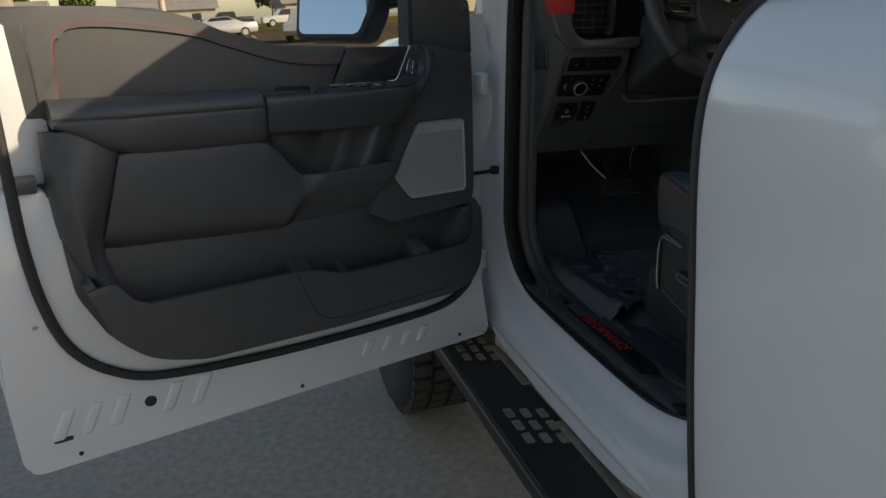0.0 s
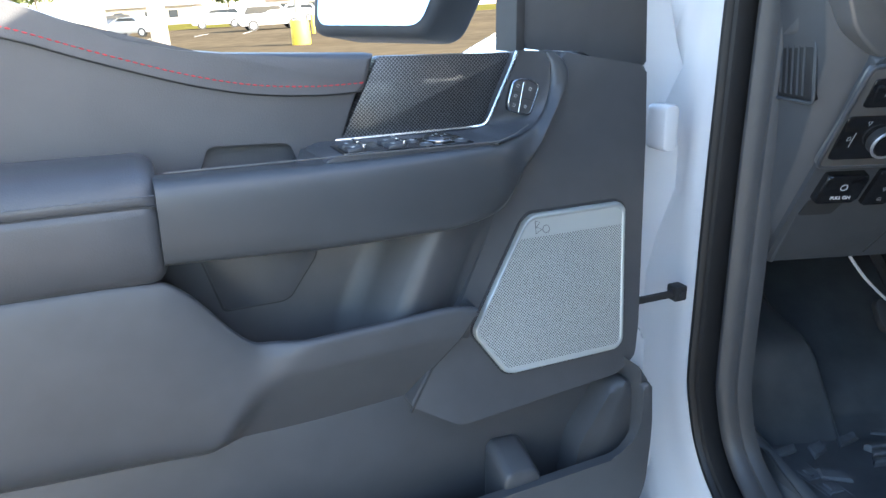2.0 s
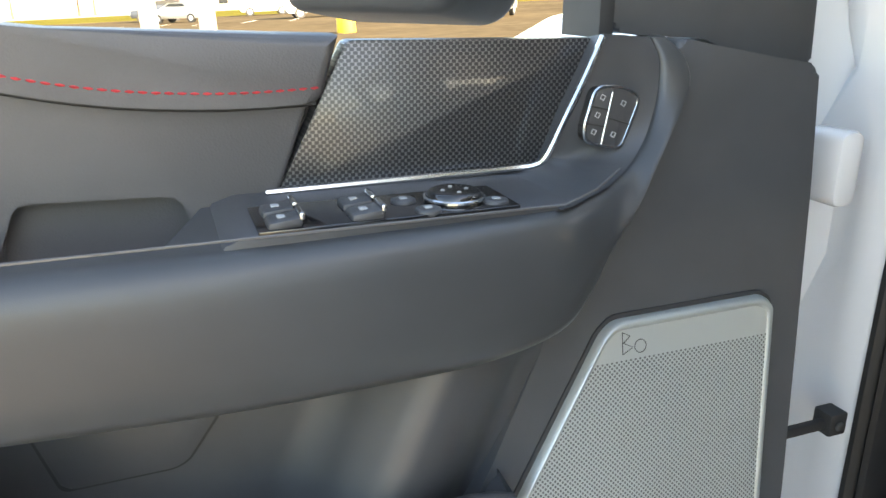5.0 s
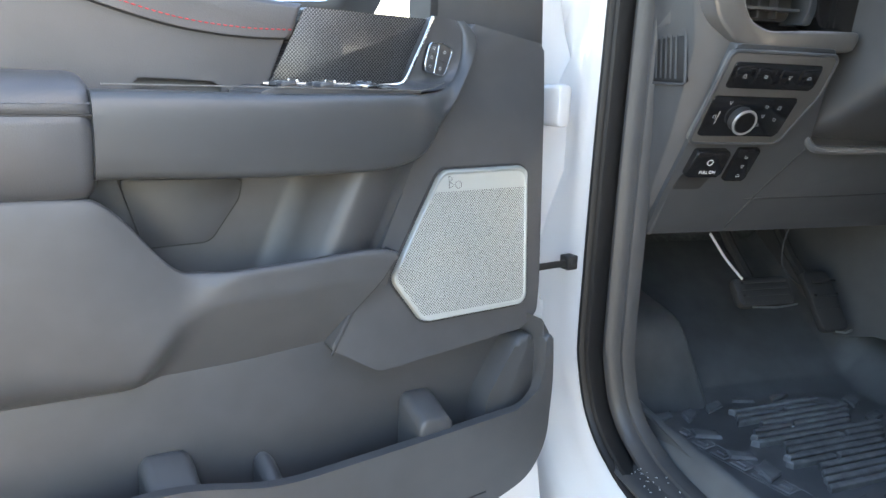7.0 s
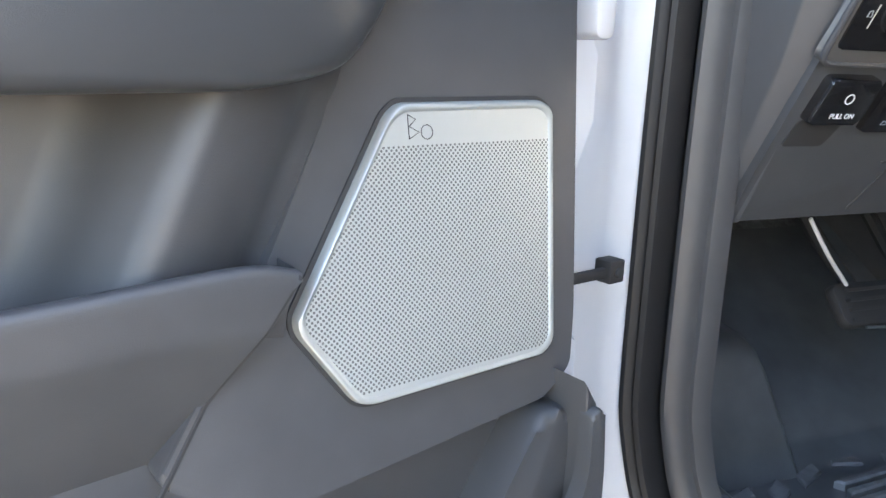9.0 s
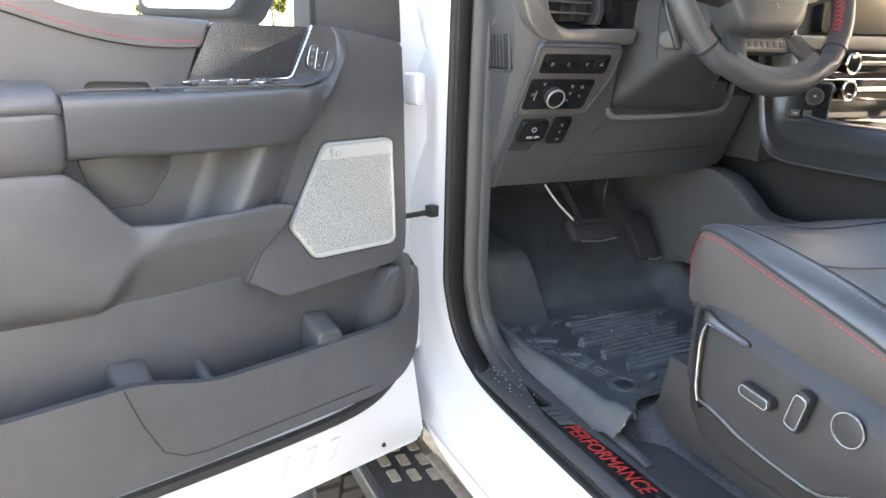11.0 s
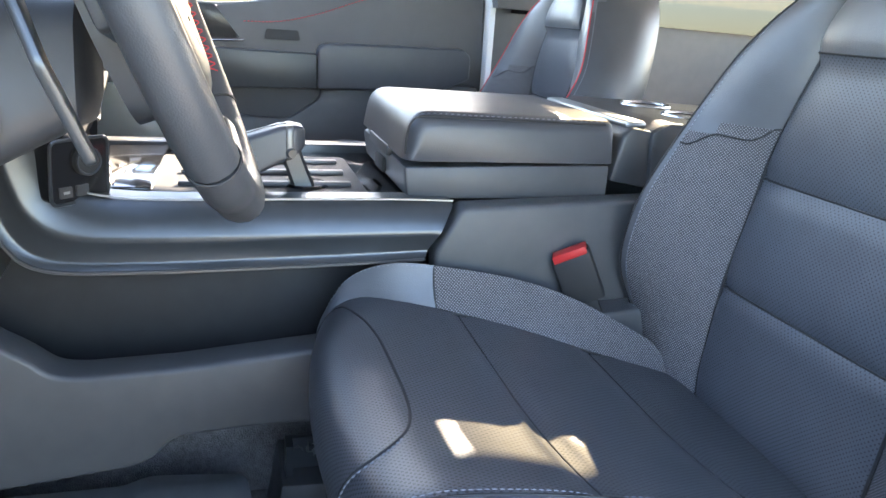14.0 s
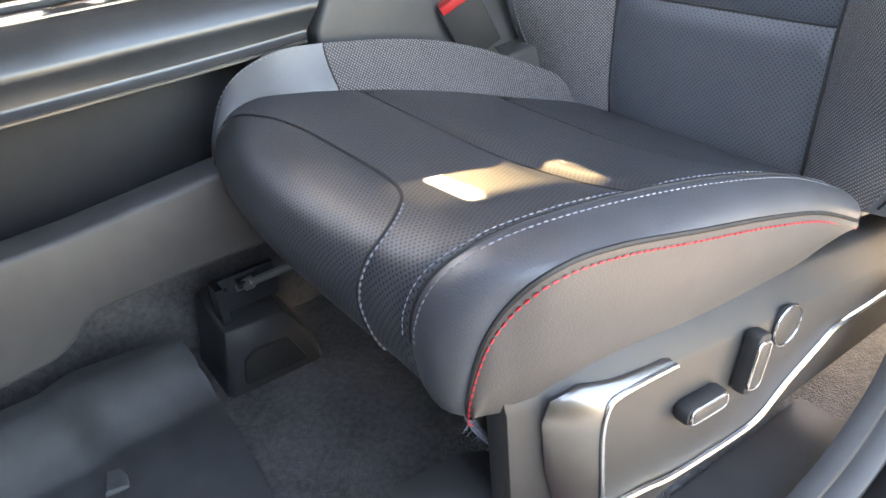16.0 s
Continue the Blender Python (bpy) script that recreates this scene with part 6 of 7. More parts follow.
def cushion_row(i):
    """One line of points across the cushion, from the low outer hem to the inner side."""
    c, d, r, lo, inn, rg, sd = (q[i] for q in (CEN, DBL, RIM, LOW, INN, RDG, SID))
    row = [lo.lerp(r, f) + Vector((-0.007, 0.0, 0.0)) * math.sin(math.pi * f) for f in (0.0, 0.2, 0.4, 0.6, 0.8, 0.93)]
    for f in OUTS:
        p = r.lerp(d, f)
        row.append(p + (p - HEART).normalized() * (0.0105 * math.sin(math.pi * min(1, f * 1.02)) ** 0.8 - (0.003 if f == 1.0 else 0)))
    for f in (0.04, 0.12, 0.25, 0.4, 0.55, 0.7, 0.85):
        p = d.lerp(c, f)
        k = (1 - f) ** 2.1
        row.append(Vector((p.x, c.y + (d.y - c.y) * (1 - f) ** 1.6, c.z + (d.z - c.z) * k)))
    row.append(c)
    for f in (0.15, 0.3, 0.45, 0.6, 0.75, 0.87, 0.95, 0.99, 1.0):
        p = c.lerp(inn, f)
        row.append(Vector((p.x, c.y + (inn.y - c.y) * f ** 2, p.z - (0.003 if f == 1.0 else 0))))
    for f in (0.06, 0.25, 0.5, 0.75, 0.92, 1.0):
        p = inn.lerp(rg, f)
        row.append(p + (p - HEART).normalized() * 0.004 * math.sin(math.pi * f))
    for f in (0.06, 0.2, 0.45, 0.7, 1.0):
        p = rg.lerp(sd, f)
        row.append(p + Vector((0.012, 0, 0.004)) * math.sin(math.pi * f))
    return row


csec = [cushion_row(i) for i in range(len(CEN))]
n_u = len(csec[0])
J_RIM, J_DBL, J_CEN, J_INN, J_RDG = 6, 12, 20, 29, 35
for i, row in enumerate(csec):
    # puffed panels between the two cross seams
    dip = min(abs(i - k) for k in CROSS)
    if i < 30:
        for j in range(J_DBL + 1, J_INN):
            row[j] = row[j] + Vector((0, 0, -0.0055 * math.exp(-(dip / 0.75) ** 2) + 0.0012 * min(dip, 4) / 4))


def cushion_region(i, j):
    if j >= n_u - 1 or i >= 50:
        return "underside"
    if j < J_RIM:
        return "outer_side"
    if j < J_DBL:
        return "outer_bolster"
    if j < J_INN:
        return "cushion_insert"
    if j < J_RDG + 2 and i < 20:
        return "inner_bolster_cloth"
    return "inner_bolster"


for key, bm in seat_parts(csec, cushion_region).items():
    part(key, bm, {"cushion_insert": PERF, "inner_bolster_cloth": MESH, "underside": RUBBER, "outer_side": SIDE}.get(key, LEATHER), seat, {"inner_bolster_cloth": "grey mesh cloth bolster panel", "cushion_insert": "perforated black leather cushion", "outer_side": "smooth dark vinyl cushion side"}.get(key, ""), angle=60)


def skin(a, v):
    """A point on the cushion at a column share and a row share."""
    j, i = min(int(a), n_u - 2), min(int(v), len(csec) - 2)
    s, t = a - j, v - i
    return (csec[i][j].lerp(csec[i][j + 1], s)).lerp(csec[i + 1][j].lerp(csec[i + 1][j + 1], s), t)


def on_insert(f, v):
    """Across the insert: -1 at the outer seam, 0 in the middle, 1 at the inner seam."""
    x = (DBL if f < 0 else INN)[min(53, round(v * 6))].x
    x = 1.175 + abs(f) * (x - 1.175)
    i = min(len(csec) - 1, round(v * 6))
    for j in range(J_DBL, J_INN):
        if csec[i][j].x <= x <= csec[i][j + 1].x:
            return skin(j + (x - csec[i][j].x) / max(1e-6, csec[i][j + 1].x - csec[i][j].x), v * 6)
    return skin(J_DBL if f < 0 else J_INN, v * 6)


part("red_stitching", stitches([p + Vector((-0.0012, 0.0004, -0.0085)) for p in [row[J_RIM] for row in csec[0:50]]], 0.0052, 0.0022, 0.0010), RED, seat, "red stitching along the bolster")
part("side_piping", tube([row[J_RIM] + Vector((-0.0004, 0.0004, 0.0)) for row in csec[0:50]], 0.0020, 6), RUBBER, seat)
for dj, off in ((-1, 0.0012), (0, 0.0), (1, 0.0012)):
    line = [row[J_DBL + dj] + (row[J_DBL + dj] - HEART).normalized() * 0.0008 for row in csec[1:44]]
    if dj:
        part("bolster_seam", stitches(line, 0.0042, 0.0022, 0.0006), THREAD, seat)
    else:
        part("insert_piping", tube(line, 0.0016, 6), RUBBER, seat)
part("insert_piping", tube([row[J_INN] + Vector((0, 0, 0.0012)) for row in csec[0:46]], 0.0018, 6), RUBBER, seat)
for k in (J_RDG - 1, J_RDG + 1):
    part("bolster_seam", stitches([row[k] + (row[k] - HEART).normalized() * 0.001 for row in csec[2:46]], 0.0042, 0.0022, 0.0006), THREAD, seat)
part("cloth_joint", tube([csec[20][j] + (csec[20][j] - HEART).normalized() * 0.0006 for j in range(J_INN, J_RDG + 3)], 0.0013, 6), RUBBER, seat)
for i in CROSS:
    part("cross_seam", tube([csec[i][j] + Vector((0, 0, 0.0003)) for j in range(J_DBL, J_INN + 1)], 0.0011, 6), RUBBER, seat)
# the front pad's outline
PADLINE = smooth_line([(f, v, 0) for f, v in ((0.985, 6.35), (0.93, 5.55), (0.74, 4.92), (0.49, 4.58), (0.12, 4.48), (-0.21, 4.52), (-0.41, 4.70), (-0.53, 5.05), (-0.62, 5.55), (-0.65, 6.1), (-0.655, 6.6), (-0.66, 7.1), (-0.69, 7.6), (-0.71, 8.0))], 5)
pad_line = [on_insert(p.x, p.y) for p in PADLINE]
pad_line = [pad_line[0]] + [(a + 2 * b + c) / 4 for a, b, c in zip(pad_line, pad_line[1:], pad_line[2:])] + [pad_line[-1]]
part("front_welt", tube([p + (p - HEART).normalized() * 0.0002 for p in pad_line], 0.0017, 6), RUBBER, seat)
part("front_seam", stitches([p + (p - HEART).normalized() * 0.0012 + Vector((-0.004, 0, 0)) for p in pad_line[32:]], 0.0040, 0.0025, 0.0009), THREAD, seat)

# backrest rails from the seat up: outer edge seam, panel seam, and the side behind
BX = 1.158
EDG = rail((1.385, 0.930, 0.99), (1.415, 0.945, 1.04), (1.432, 0.962, 1.09), (1.426, 0.988, 1.145), (1.411, 0.997, 1.20), (1.398, 0.990, 1.26), (1.392, 0.963, 1.32), (1.384, 0.930, 1.385), (1.355, 0.909, 1.45), (1.320, 0.890, 1.50), (1.280, 0.868, 1.54), (1.240, 0.850, 1.562), n=4)
SEAM = rail((1.298, 0.920, 0.99), (1.301, 0.920, 1.04), (1.302, 0.915, 1.09), (1.303, 0.909, 1.145), (1.304, 0.899, 1.20), (1.304, 0.886, 1.26), (1.299, 0.879, 1.32), (1.275, 0.880, 1.385), (1.255, 0.872, 1.45), (1.245, 0.860, 1.50), (1.225, 0.848, 1.54), (1.205, 0.838, 1.562), n=4)
REAR = rail((1.40, 0.84, 0.97), (1.43, 0.85, 1.02), (1.445, 0.86, 1.07), (1.445, 0.86, 1.125), (1.438, 0.86, 1.18), (1.430, 0.85, 1.24), (1.424, 0.835, 1.30), (1.412, 0.815, 1.37), (1.385, 0.795, 1.44), (1.350, 0.78, 1.50), (1.305, 0.77, 1.54), (1.255, 0.77, 1.565), n=4)


def back_row(i):
    e, s, r = EDG[i], SEAM[i], REAR[i]
    half = [Vector((BX, s.y + 0.004, s.z)), Vector((BX + (s.x - BX) * 0.5, s.y + 0.004, s.z)), Vector((BX + (s.x - BX) * 0.9, s.y + 0.003, s.z)), Vector((s.x - 0.002, s.y - 0.001, s.z)), s + Vector((0, -0.003, 0))]
    for f in (0.06, 0.2, 0.4, 0.6, 0.8, 0.92, 1.0):
        p = s.lerp(e, f)
        half.append(p + Vector((-0.3, 0.9, 0)) * 0.012 * math.sin(math.pi * f))
    for f in (0.08, 0.25, 0.5, 0.75, 1.0):
        p = e.lerp(r, f)
        half.append(p + Vector((0.022, 0.012, 0)) * math.sin(math.pi * f))
    half.append(Vector((BX + (r.x - BX) * 0.8, r.y - 0.05, r.z)))
    mirrored = [Vector((2 * BX - p.x, p.y, p.z)) for p in half[:0:-1]]
    return mirrored + half


bsec = [back_row(i) for i in range(len(EDG))]
nb = len(bsec[0])
MID = nb // 2
BCROSS = (13, 23, 33)
for i, row in enumerate(bsec):
    dip = min(abs(i - k) for k in BCROSS)
    puff = 0.016 * ease((row[MID].z - 1.452) / 0.012)
    for j in range(MID - 3, MID + 4):
        row[j] = row[j] + Vector((0, -0.006 * math.exp(-(dip / 0.6) ** 2) + 0.002 * min(dip, 3) / 3 + puff, 0))


def back_region(i, j):
    k = abs(j + 0.5 - MID)
    if j >= nb - 1:
        return "backrest_rear"
    if k < 4:
        return "backrest_insert" if i < 33 else "backrest_top"
    top = 24.5 + 2.2 * min(1, max(0, (11 - k) / 5))
    if k < 10 and i < top:
        return "back_bolster_cloth" if j > MID else "outer_bolster_panel"
    return "outer_back_bolster" if j < MID else "inner_back_bolster"


for key, bm in seat_parts(bsec, back_region).items():
    part(key, bm, {"backrest_insert": PERFBACK, "back_bolster_cloth": MESHBACK, "outer_bolster_panel": MESHOUT, "backrest_rear": TRIM2}.get(key, LEATHER), seat, {"back_bolster_cloth": "grey mesh cloth bolster panel", "outer_bolster_panel": "grey mesh cloth bolster panel", "backrest_insert": "perforated black leather backrest"}.get(key, ""), angle=60)
for sg in (-1, 1):
    for k in (10, 12):
        part("back_seam", stitches([row[MID + sg * k] + Vector((0.0004 * sg, 0.001, 0)) for row in bsec[1:43]], 0.0042, 0.0022, 0.0006), THREAD, seat)
    part("edge_piping", tube([row[MID + sg * 11] + Vector((0, 0.0006, 0)) for row in bsec[1:43]], 0.0013, 6), RUBBER, seat)
    part("back_piping", tube([row[MID + sg * 4] + Vector((0, 0.0022, 0)) for row in bsec[0:44]], 0.0022, 6), RUBBER, seat)
    arch = [bsec[min(44, round(24.5 + 2.2 * min(1, max(0, (10.5 - k) / 5))))][MID + sg * k] + Vector((0, 0.001, 0)) for k in (4, 5, 6, 7, 8, 9, 10)]
    part("cloth_joint", tube(smooth_line(arch, 3), 0.0013, 6), RUBBER, seat)
for i in BCROSS:
    part("cross_seam", tube([bsec[i][j] + Vector((0, 0.0006, 0)) for j in range(MID - 4, MID + 5)], 0.0013, 6), RUBBER, seat)
# side shield with its bevelled chrome corner, frame line and switches
SHY = (0.82, 0.90, 0.98, 1.06, 1.14, 1.22, 1.29, 1.335, 1.360, 1.382, 1.398, 1.405)
shield = []
for y in SHY:
    turn = 0.034 * ease((y - 1.335) / 0.07)
    top = 0.945 + 0.166 * (y - 0.949) - 0.014 * ease((y - 1.30) / 0.08)
    low = 0.80 if y < 1.39 else 0.81
    line = 0.905 - 0.047 * ease((y - 1.0) / 0.14) + 0.03 * ease((y - 1.20) / 0.14)
    shield.append([(0.935 + turn, y, low), (0.922 + turn, y, low + 0.02), (0.912 + turn, y, line - 0.008), (0.905 + turn, y, line + 0.002), (0.905 + turn, y, (line + top) / 2), (0.905 + turn, y, top - 0.006), (0.907 + turn, y, top - 0.001), (0.925 + 0.6 * turn, y, top + 0.022), (0.930 + 0.6 * turn, y, top + 0.0265), (0.940 + 0.5 * turn, y, top + 0.029), (0.957 + 0.2 * turn, y, top + 0.028), (0.957 + 0.2 * turn, y, low)])
part("side_shield", loft(shield), SHIELD, seat, "dark grey plastic seat side shield", bevel=0.003, angle=50)
yz("seat_frame", [(1.24, 0.80), (1.34, 0.97), (0.88, 0.975), (0.88, 0.80)], 0.960, 1.36, RUBBER, seat, bevel=0.01)
strip = []
for (a, b) in (((0.907, 1.339, 0.872), (0.914, 1.352, 0.868)), ((0.904, 1.345, 0.90), (0.922, 1.374, 0.896)), ((0.9035, 1.347, 0.94), (0.926, 1.381, 0.94)), ((0.9035, 1.348, 0.975), (0.927, 1.383, 0.99)), ((0.9035, 1.345, 0.995), (0.924, 1.377, 1.010)), ((0.9035, 1.336, 1.002), (0.917, 1.356, 1.016)), ((0.9035, 1.320, 1.0035), (0.9095, 1.326, 1.0105)), ((0.9035, 1.30, 1.0010), (0.9085, 1.304, 1.0070)), ((0.9035, 1.270, 0.9965), (0.9085, 1.274, 1.0025)), ((0.9035, 1.266, 0.9955), (0.907, 1.268, 1.000))):
    a, b = Vector(a), Vector(b)
    away = Vector((-0.8, 0.5, 0.35)).normalized()
    strip.append([a + Vector((0.006, 0, 0)), a - Vector((0.003, 0, 0)), a.lerp(b, 0.12) + away * 0.003, a.lerp(b, 0.85) + away * 0.003, b + away * 0.001, b - away * 0.006])
part("chrome_corner", loft(strip), CORNER, seat, "wide satin chrome corner piece", angle=24)
part("corner_line", tube(smooth_line([(0.9025, 1.341, 0.884), (0.9010, 1.3455, 0.905), (0.9005, 1.347, 0.94), (0.9005, 1.3475, 0.975), (0.9005, 1.343, 0.996), (0.9005, 1.334, 1.0035), (0.9005, 1.30, 1.0015), (0.9005, 1.268, 0.9975)], 4), 0.0026, 8), CHROME, seat, "bright chrome frame line")
part("chrome_frame", tube([(0.904, p.x, p.y) for p in smooth_line([(y, z, 0) for y, z in ((1.342, 0.885), (1.325, 0.884), (1.290, 0.876), (1.254, 0.866), (1.174, 0.857), (1.131, 0.858), (1.093, 0.878), (1.05, 0.895), (1.015, 0.907), (0.962, 0.905), (0.88, 0.902))], 4)], 0.0036, 8), CHROME, seat, "bright chrome frame line")
for i, (cy, cz, w, h, tl) in enumerate(((1.236, 0.942, 0.027, 0.0090, 6), (1.172, 0.952, 0.0105, 0.030, 14))):
    place = framed((0.905, cy, cz), (0, 1, 0), (0, 0, 1), (1, 0, 0)) @ Matrix.Rotation(radians(tl), 4, "Z")
    bm = prism(rounded([(-w, -h), (w, -h), (w, h), (-w, h)], 0.008), -0.016, 0.0, 0.0)
    bm.transform(place)
    sw = part("seat_switch", bm, RUBBER, seat, "black seat switch with chrome face", bevel=0.004)
    bm = prism(rounded([(-w * 0.82, -h * 0.72), (w * 0.82, -h * 0.72), (w * 0.82, h * 0.72), (-w * 0.82, h * 0.72)], 0.006), -0.0175, -0.0155)
    bm.transform(place)
    part("switch_face", bm, SHIELD, sw, bevel=0.0008)
    bm = tube([(p.x, p.y, -0.0165) for p in rounded([(-w * 0.86, -h * 0.76), (w * 0.86, -h * 0.76), (w * 0.86, h * 0.76), (-w * 0.86, h * 0.76)], 0.007)], 0.0014, 6, closed=True)
    bm.transform(place)
    part("switch_rim", bm, CHROME, sw)
lum = part("lumbar_switch", disc((0.907, 1.112, 0.957), (-1, 0, 0), 0.0205, 0.006, 28, 0.019), SHIELD, seat, "round lumbar switch with a chrome ring", bevel=0.002)
part("switch_ring", tube([(0.9015, 1.112 + 0.0205 * math.cos(a), 0.957 + 0.0205 * math.sin(a)) for a in np.linspace(0, 2 * math.pi, 28, endpoint=False)], 0.0013, 6, closed=True), CHROME, lum)
yz("seat_base", [(1.487, 0.785), (1.468, 0.893), (1.395, 0.889), (1.30, 0.84), (0.95, 0.83), (0.95, 0.745), (1.44, 0.755)], 0.960, 1.03, SHIELD, seat, "dark grey seat base cover", r=0.008, bevel=0.006)
# seat track foot
part("track_foot", loft([[(x, 1.345 + k, 0.735), (x, 1.486 - k, 0.735), (x, 1.480 - k, 0.765 - q), (x, 1.468 - 2 * k, 0.842 - 3 * q), (x, 1.385, 0.838 - 3 * q), (x, 1.352 + k, 0.775 - q)] for x, k, q in ((1.418, 0.006, 0.018), (1.428, 0.0, 0.004), (1.53, 0.0, 0.0), (1.55, 0.006, 0.006))]), TRIM2, seat, "black seat track cover", bevel=0.005)
part("foot_panel", prism(rounded([(1.372, 0.752), (1.462, 0.752), (1.456, 0.790), (1.440, 0.800), (1.392, 0.796)], 0.006), -1.4165, -1.410), RUBBER, seat, bevel=0.002).matrix_basis = framed((0, 0, 0), (0, 1, 0), (0, 0, 1), (-1, 0, 0))
part("track_bracket", join(box(1.462, 1.470, 1.375, 1.462, 0.835, 0.885), box(1.440, 1.470, 1.452, 1.462, 0.835, 0.885), disc((1.461, 1.445, 0.866), (-1, 0, 0), 0.008, 0.008, 6), disc((1.461, 1.415, 0.858), (-1, 0, 0), 0.007, 0.008, 6), box(1.445, 1.470, 1.40, 1.43, 0.872, 0.880)), DARKMETAL, seat, "dark metal seat track bracket", bevel=0.0)
part("track_rod", tube([(1.458, 1.430, 0.868), (1.40, 1.345, 0.905)], 0.0055, 8), SATIN, seat)
part("rod_nut", disc((1.452, 1.421, 0.872), (-0.55, -0.8, 0.35), 0.009, 0.012, 6), SATIN, seat)
# frayed cord hanging under the cushion front
rng = random.Random(21)
cord_line = smooth_line([(0.985, 1.412, 0.990), (0.981, 1.405, 0.962), (0.980, 1.386, 0.930), (0.982, 1.369, 0.899)], 6)
CORD = mat("frayed_cord_fibre", (0.16, 0.19, 0.24), 0.85, var=0.4, scale=300, bump=0.5, bump_scale=900, spec=0.2)
cord = part("frayed_cord", tube(cord_line, [0.0030 + 0.0018 * k / len(cord_line) for k in range(len(cord_line))], 8), CORD)
tagged(cord, "frayed blue-grey cord hanging under the seat cushion", "cord")
for k in range(34):
    p = cord_line[rng.randrange(2, len(cord_line))]
    d = Vector((rng.uniform(-1, 1), rng.uniform(-1, 1), rng.uniform(-1, 0.4))).normalized()
    part("loose_fibre", tube([p, p + d * 0.006, p + d * 0.009 + Vector((0, rng.uniform(-0.003, 0.003), -0.003))], 0.0005, 4), CORD, cord)
passenger = copy_thing(seat, Matrix.Translation((0.955, -0.065, 0)))
# the far seat takes red piping, and dark wheel leather on back faces turned to -x
for ob in passenger.children:
    kind = ob.name.split(".")[0]
    if kind == "edge_piping":
        ob.data = ob.data.copy()
        ob.data.materials[0] = RED
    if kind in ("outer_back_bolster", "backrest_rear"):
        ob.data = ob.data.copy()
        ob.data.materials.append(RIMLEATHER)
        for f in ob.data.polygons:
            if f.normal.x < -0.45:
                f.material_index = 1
# belt buckle
buckle = thing("seat_belt_buckle", label="black seat belt buckle with red release button", category="buckle")
BK = framed((1.430, 1.053, 1.133), (-0.42, -0.77, 0.48), (0.107, 0.413, 0.905), (-0.895, 0.431, -0.091))
def bk(name, bm, m, lab="", bevel=0.003):
    bm.transform(BK)
    return part(name, bm, m, buckle, lab, bevel=bevel)
bk("housing", box(-0.028, 0.028, -0.042, 0.036, -0.012, 0.012), RUBBER)
bk("release_button", box(-0.025, 0.025, 0.030, 0.042, -0.010, 0.013), REDTRIM, "red release button", 0.002)
bk("stem", box(-0.016, 0.016, -0.11, -0.03, -0.004, 0.006), RUBBER)

# ---- far door ----
far = thing("passenger_door", label="closed passenger door with black trim and red stitching", category="car door")
yz("outer_panel", [(1.98, 0.60), (1.98, 1.43), (1.62, 1.44), (1.42, 1.46), (1.20, 1.53), (0.95, 1.555), (0.84, 1.56), (0.70, 1.50), (0.70, 0.60)], 2.56, 2.72, WHITE, far, bevel=0.01)
yz("upper_trim", [(1.95, 1.10), (1.95, 1.462), (1.70, 1.466), (1.55, 1.466), (1.474, 1.474), (1.32, 1.508), (1.17, 1.549), (1.05, 1.568), (0.862, 1.572), (0.845, 1.30), (0.87, 1.10)], 2.535, 2.60, SOFT, far, "soft black upper door trim", r=0.012, bevel=0.008, seg=3)
part("red_stitching", stitches([(2.5335, p.x, p.y) for p in smooth_line([(1.49, 1.425, 0), (1.40, 1.430, 0), (1.30, 1.455, 0), (1.20, 1.492, 0), (1.10, 1.520, 0), (0.95, 1.523, 0), (0.90, 1.52, 0)], 5)], 0.006, 0.003, 0.0012), RED, far)
yz("weave_insert", [(1.705, 1.460), (1.56, 1.462), (1.500, 1.385), (1.68, 1.378)], 2.525, 2.545, WEAVE, far, "woven carbon-look door insert", r=0.004, bevel=0.002)
part("chrome_edge", tube([(2.522, y, z) for y, z in ((1.725, 1.462), (1.705, 1.43), (1.685, 1.375), (1.60, 1.374), (1.49, 1.380))], 0.003, 8), CHROME, far)
yz("pull_bar", [(1.73, 1.44), (1.76, 1.44), (1.72, 1.34), (1.68, 1.27), (1.60, 1.262), (1.31, 1.270), (1.31, 1.356), (1.50, 1.358), (1.64, 1.365), (1.69, 1.38)], 2.49, 2.56, PULL, far, "black door pull handle", r=0.008, bevel=0.009, seg=3)
yz("armrest_pad", [(1.308, 1.268), (1.308, 1.37), (1.29, 1.384), (0.92, 1.388), (0.90, 1.37), (0.90, 1.31), (0.98, 1.275)], 2.485, 2.56, PADLEATHER, far, "padded black armrest", r=0.01, bevel=0.014, seg=4)
yz("lower_trim", [(1.95, 0.78), (1.95, 1.26), (1.60, 1.20), (1.38, 1.185), (1.30, 1.24), (1.29, 1.29), (0.86, 1.29), (0.88, 0.78)], 2.52, 2.58, TRIM2, far, r=0.02, bevel=0.01)
yz("lower_pocket", [(1.95, 0.78), (1.95, 1.02), (1.0, 1.05), (0.92, 0.78)], 2.47, 2.53, TRIM2, far, r=0.02, bevel=0.012)
pod = yz("speaker_pod", [(1.95, 0.98), (1.95, 1.34), (1.70, 1.30), (1.585, 1.15), (1.59, 1.00)], 2.49, 2.53, TRIM2, far, "dark speaker pod", r=0.015, bevel=0.008)
yz("speaker_grille", [(1.84, 1.085), (1.83, 1.264), (1.702, 1.270), (1.6225, 1.172), (1.640, 1.085)], 2.468, 2.492, SPEAKER_RIM, far, "silver speaker grille", r=0.006, bevel=0.008)
part("door_edge", box(2.50, 2.60, 0.835, 0.852, 0.8, 1.60), WHITE, far, "white door edge strip", bevel=0.003)
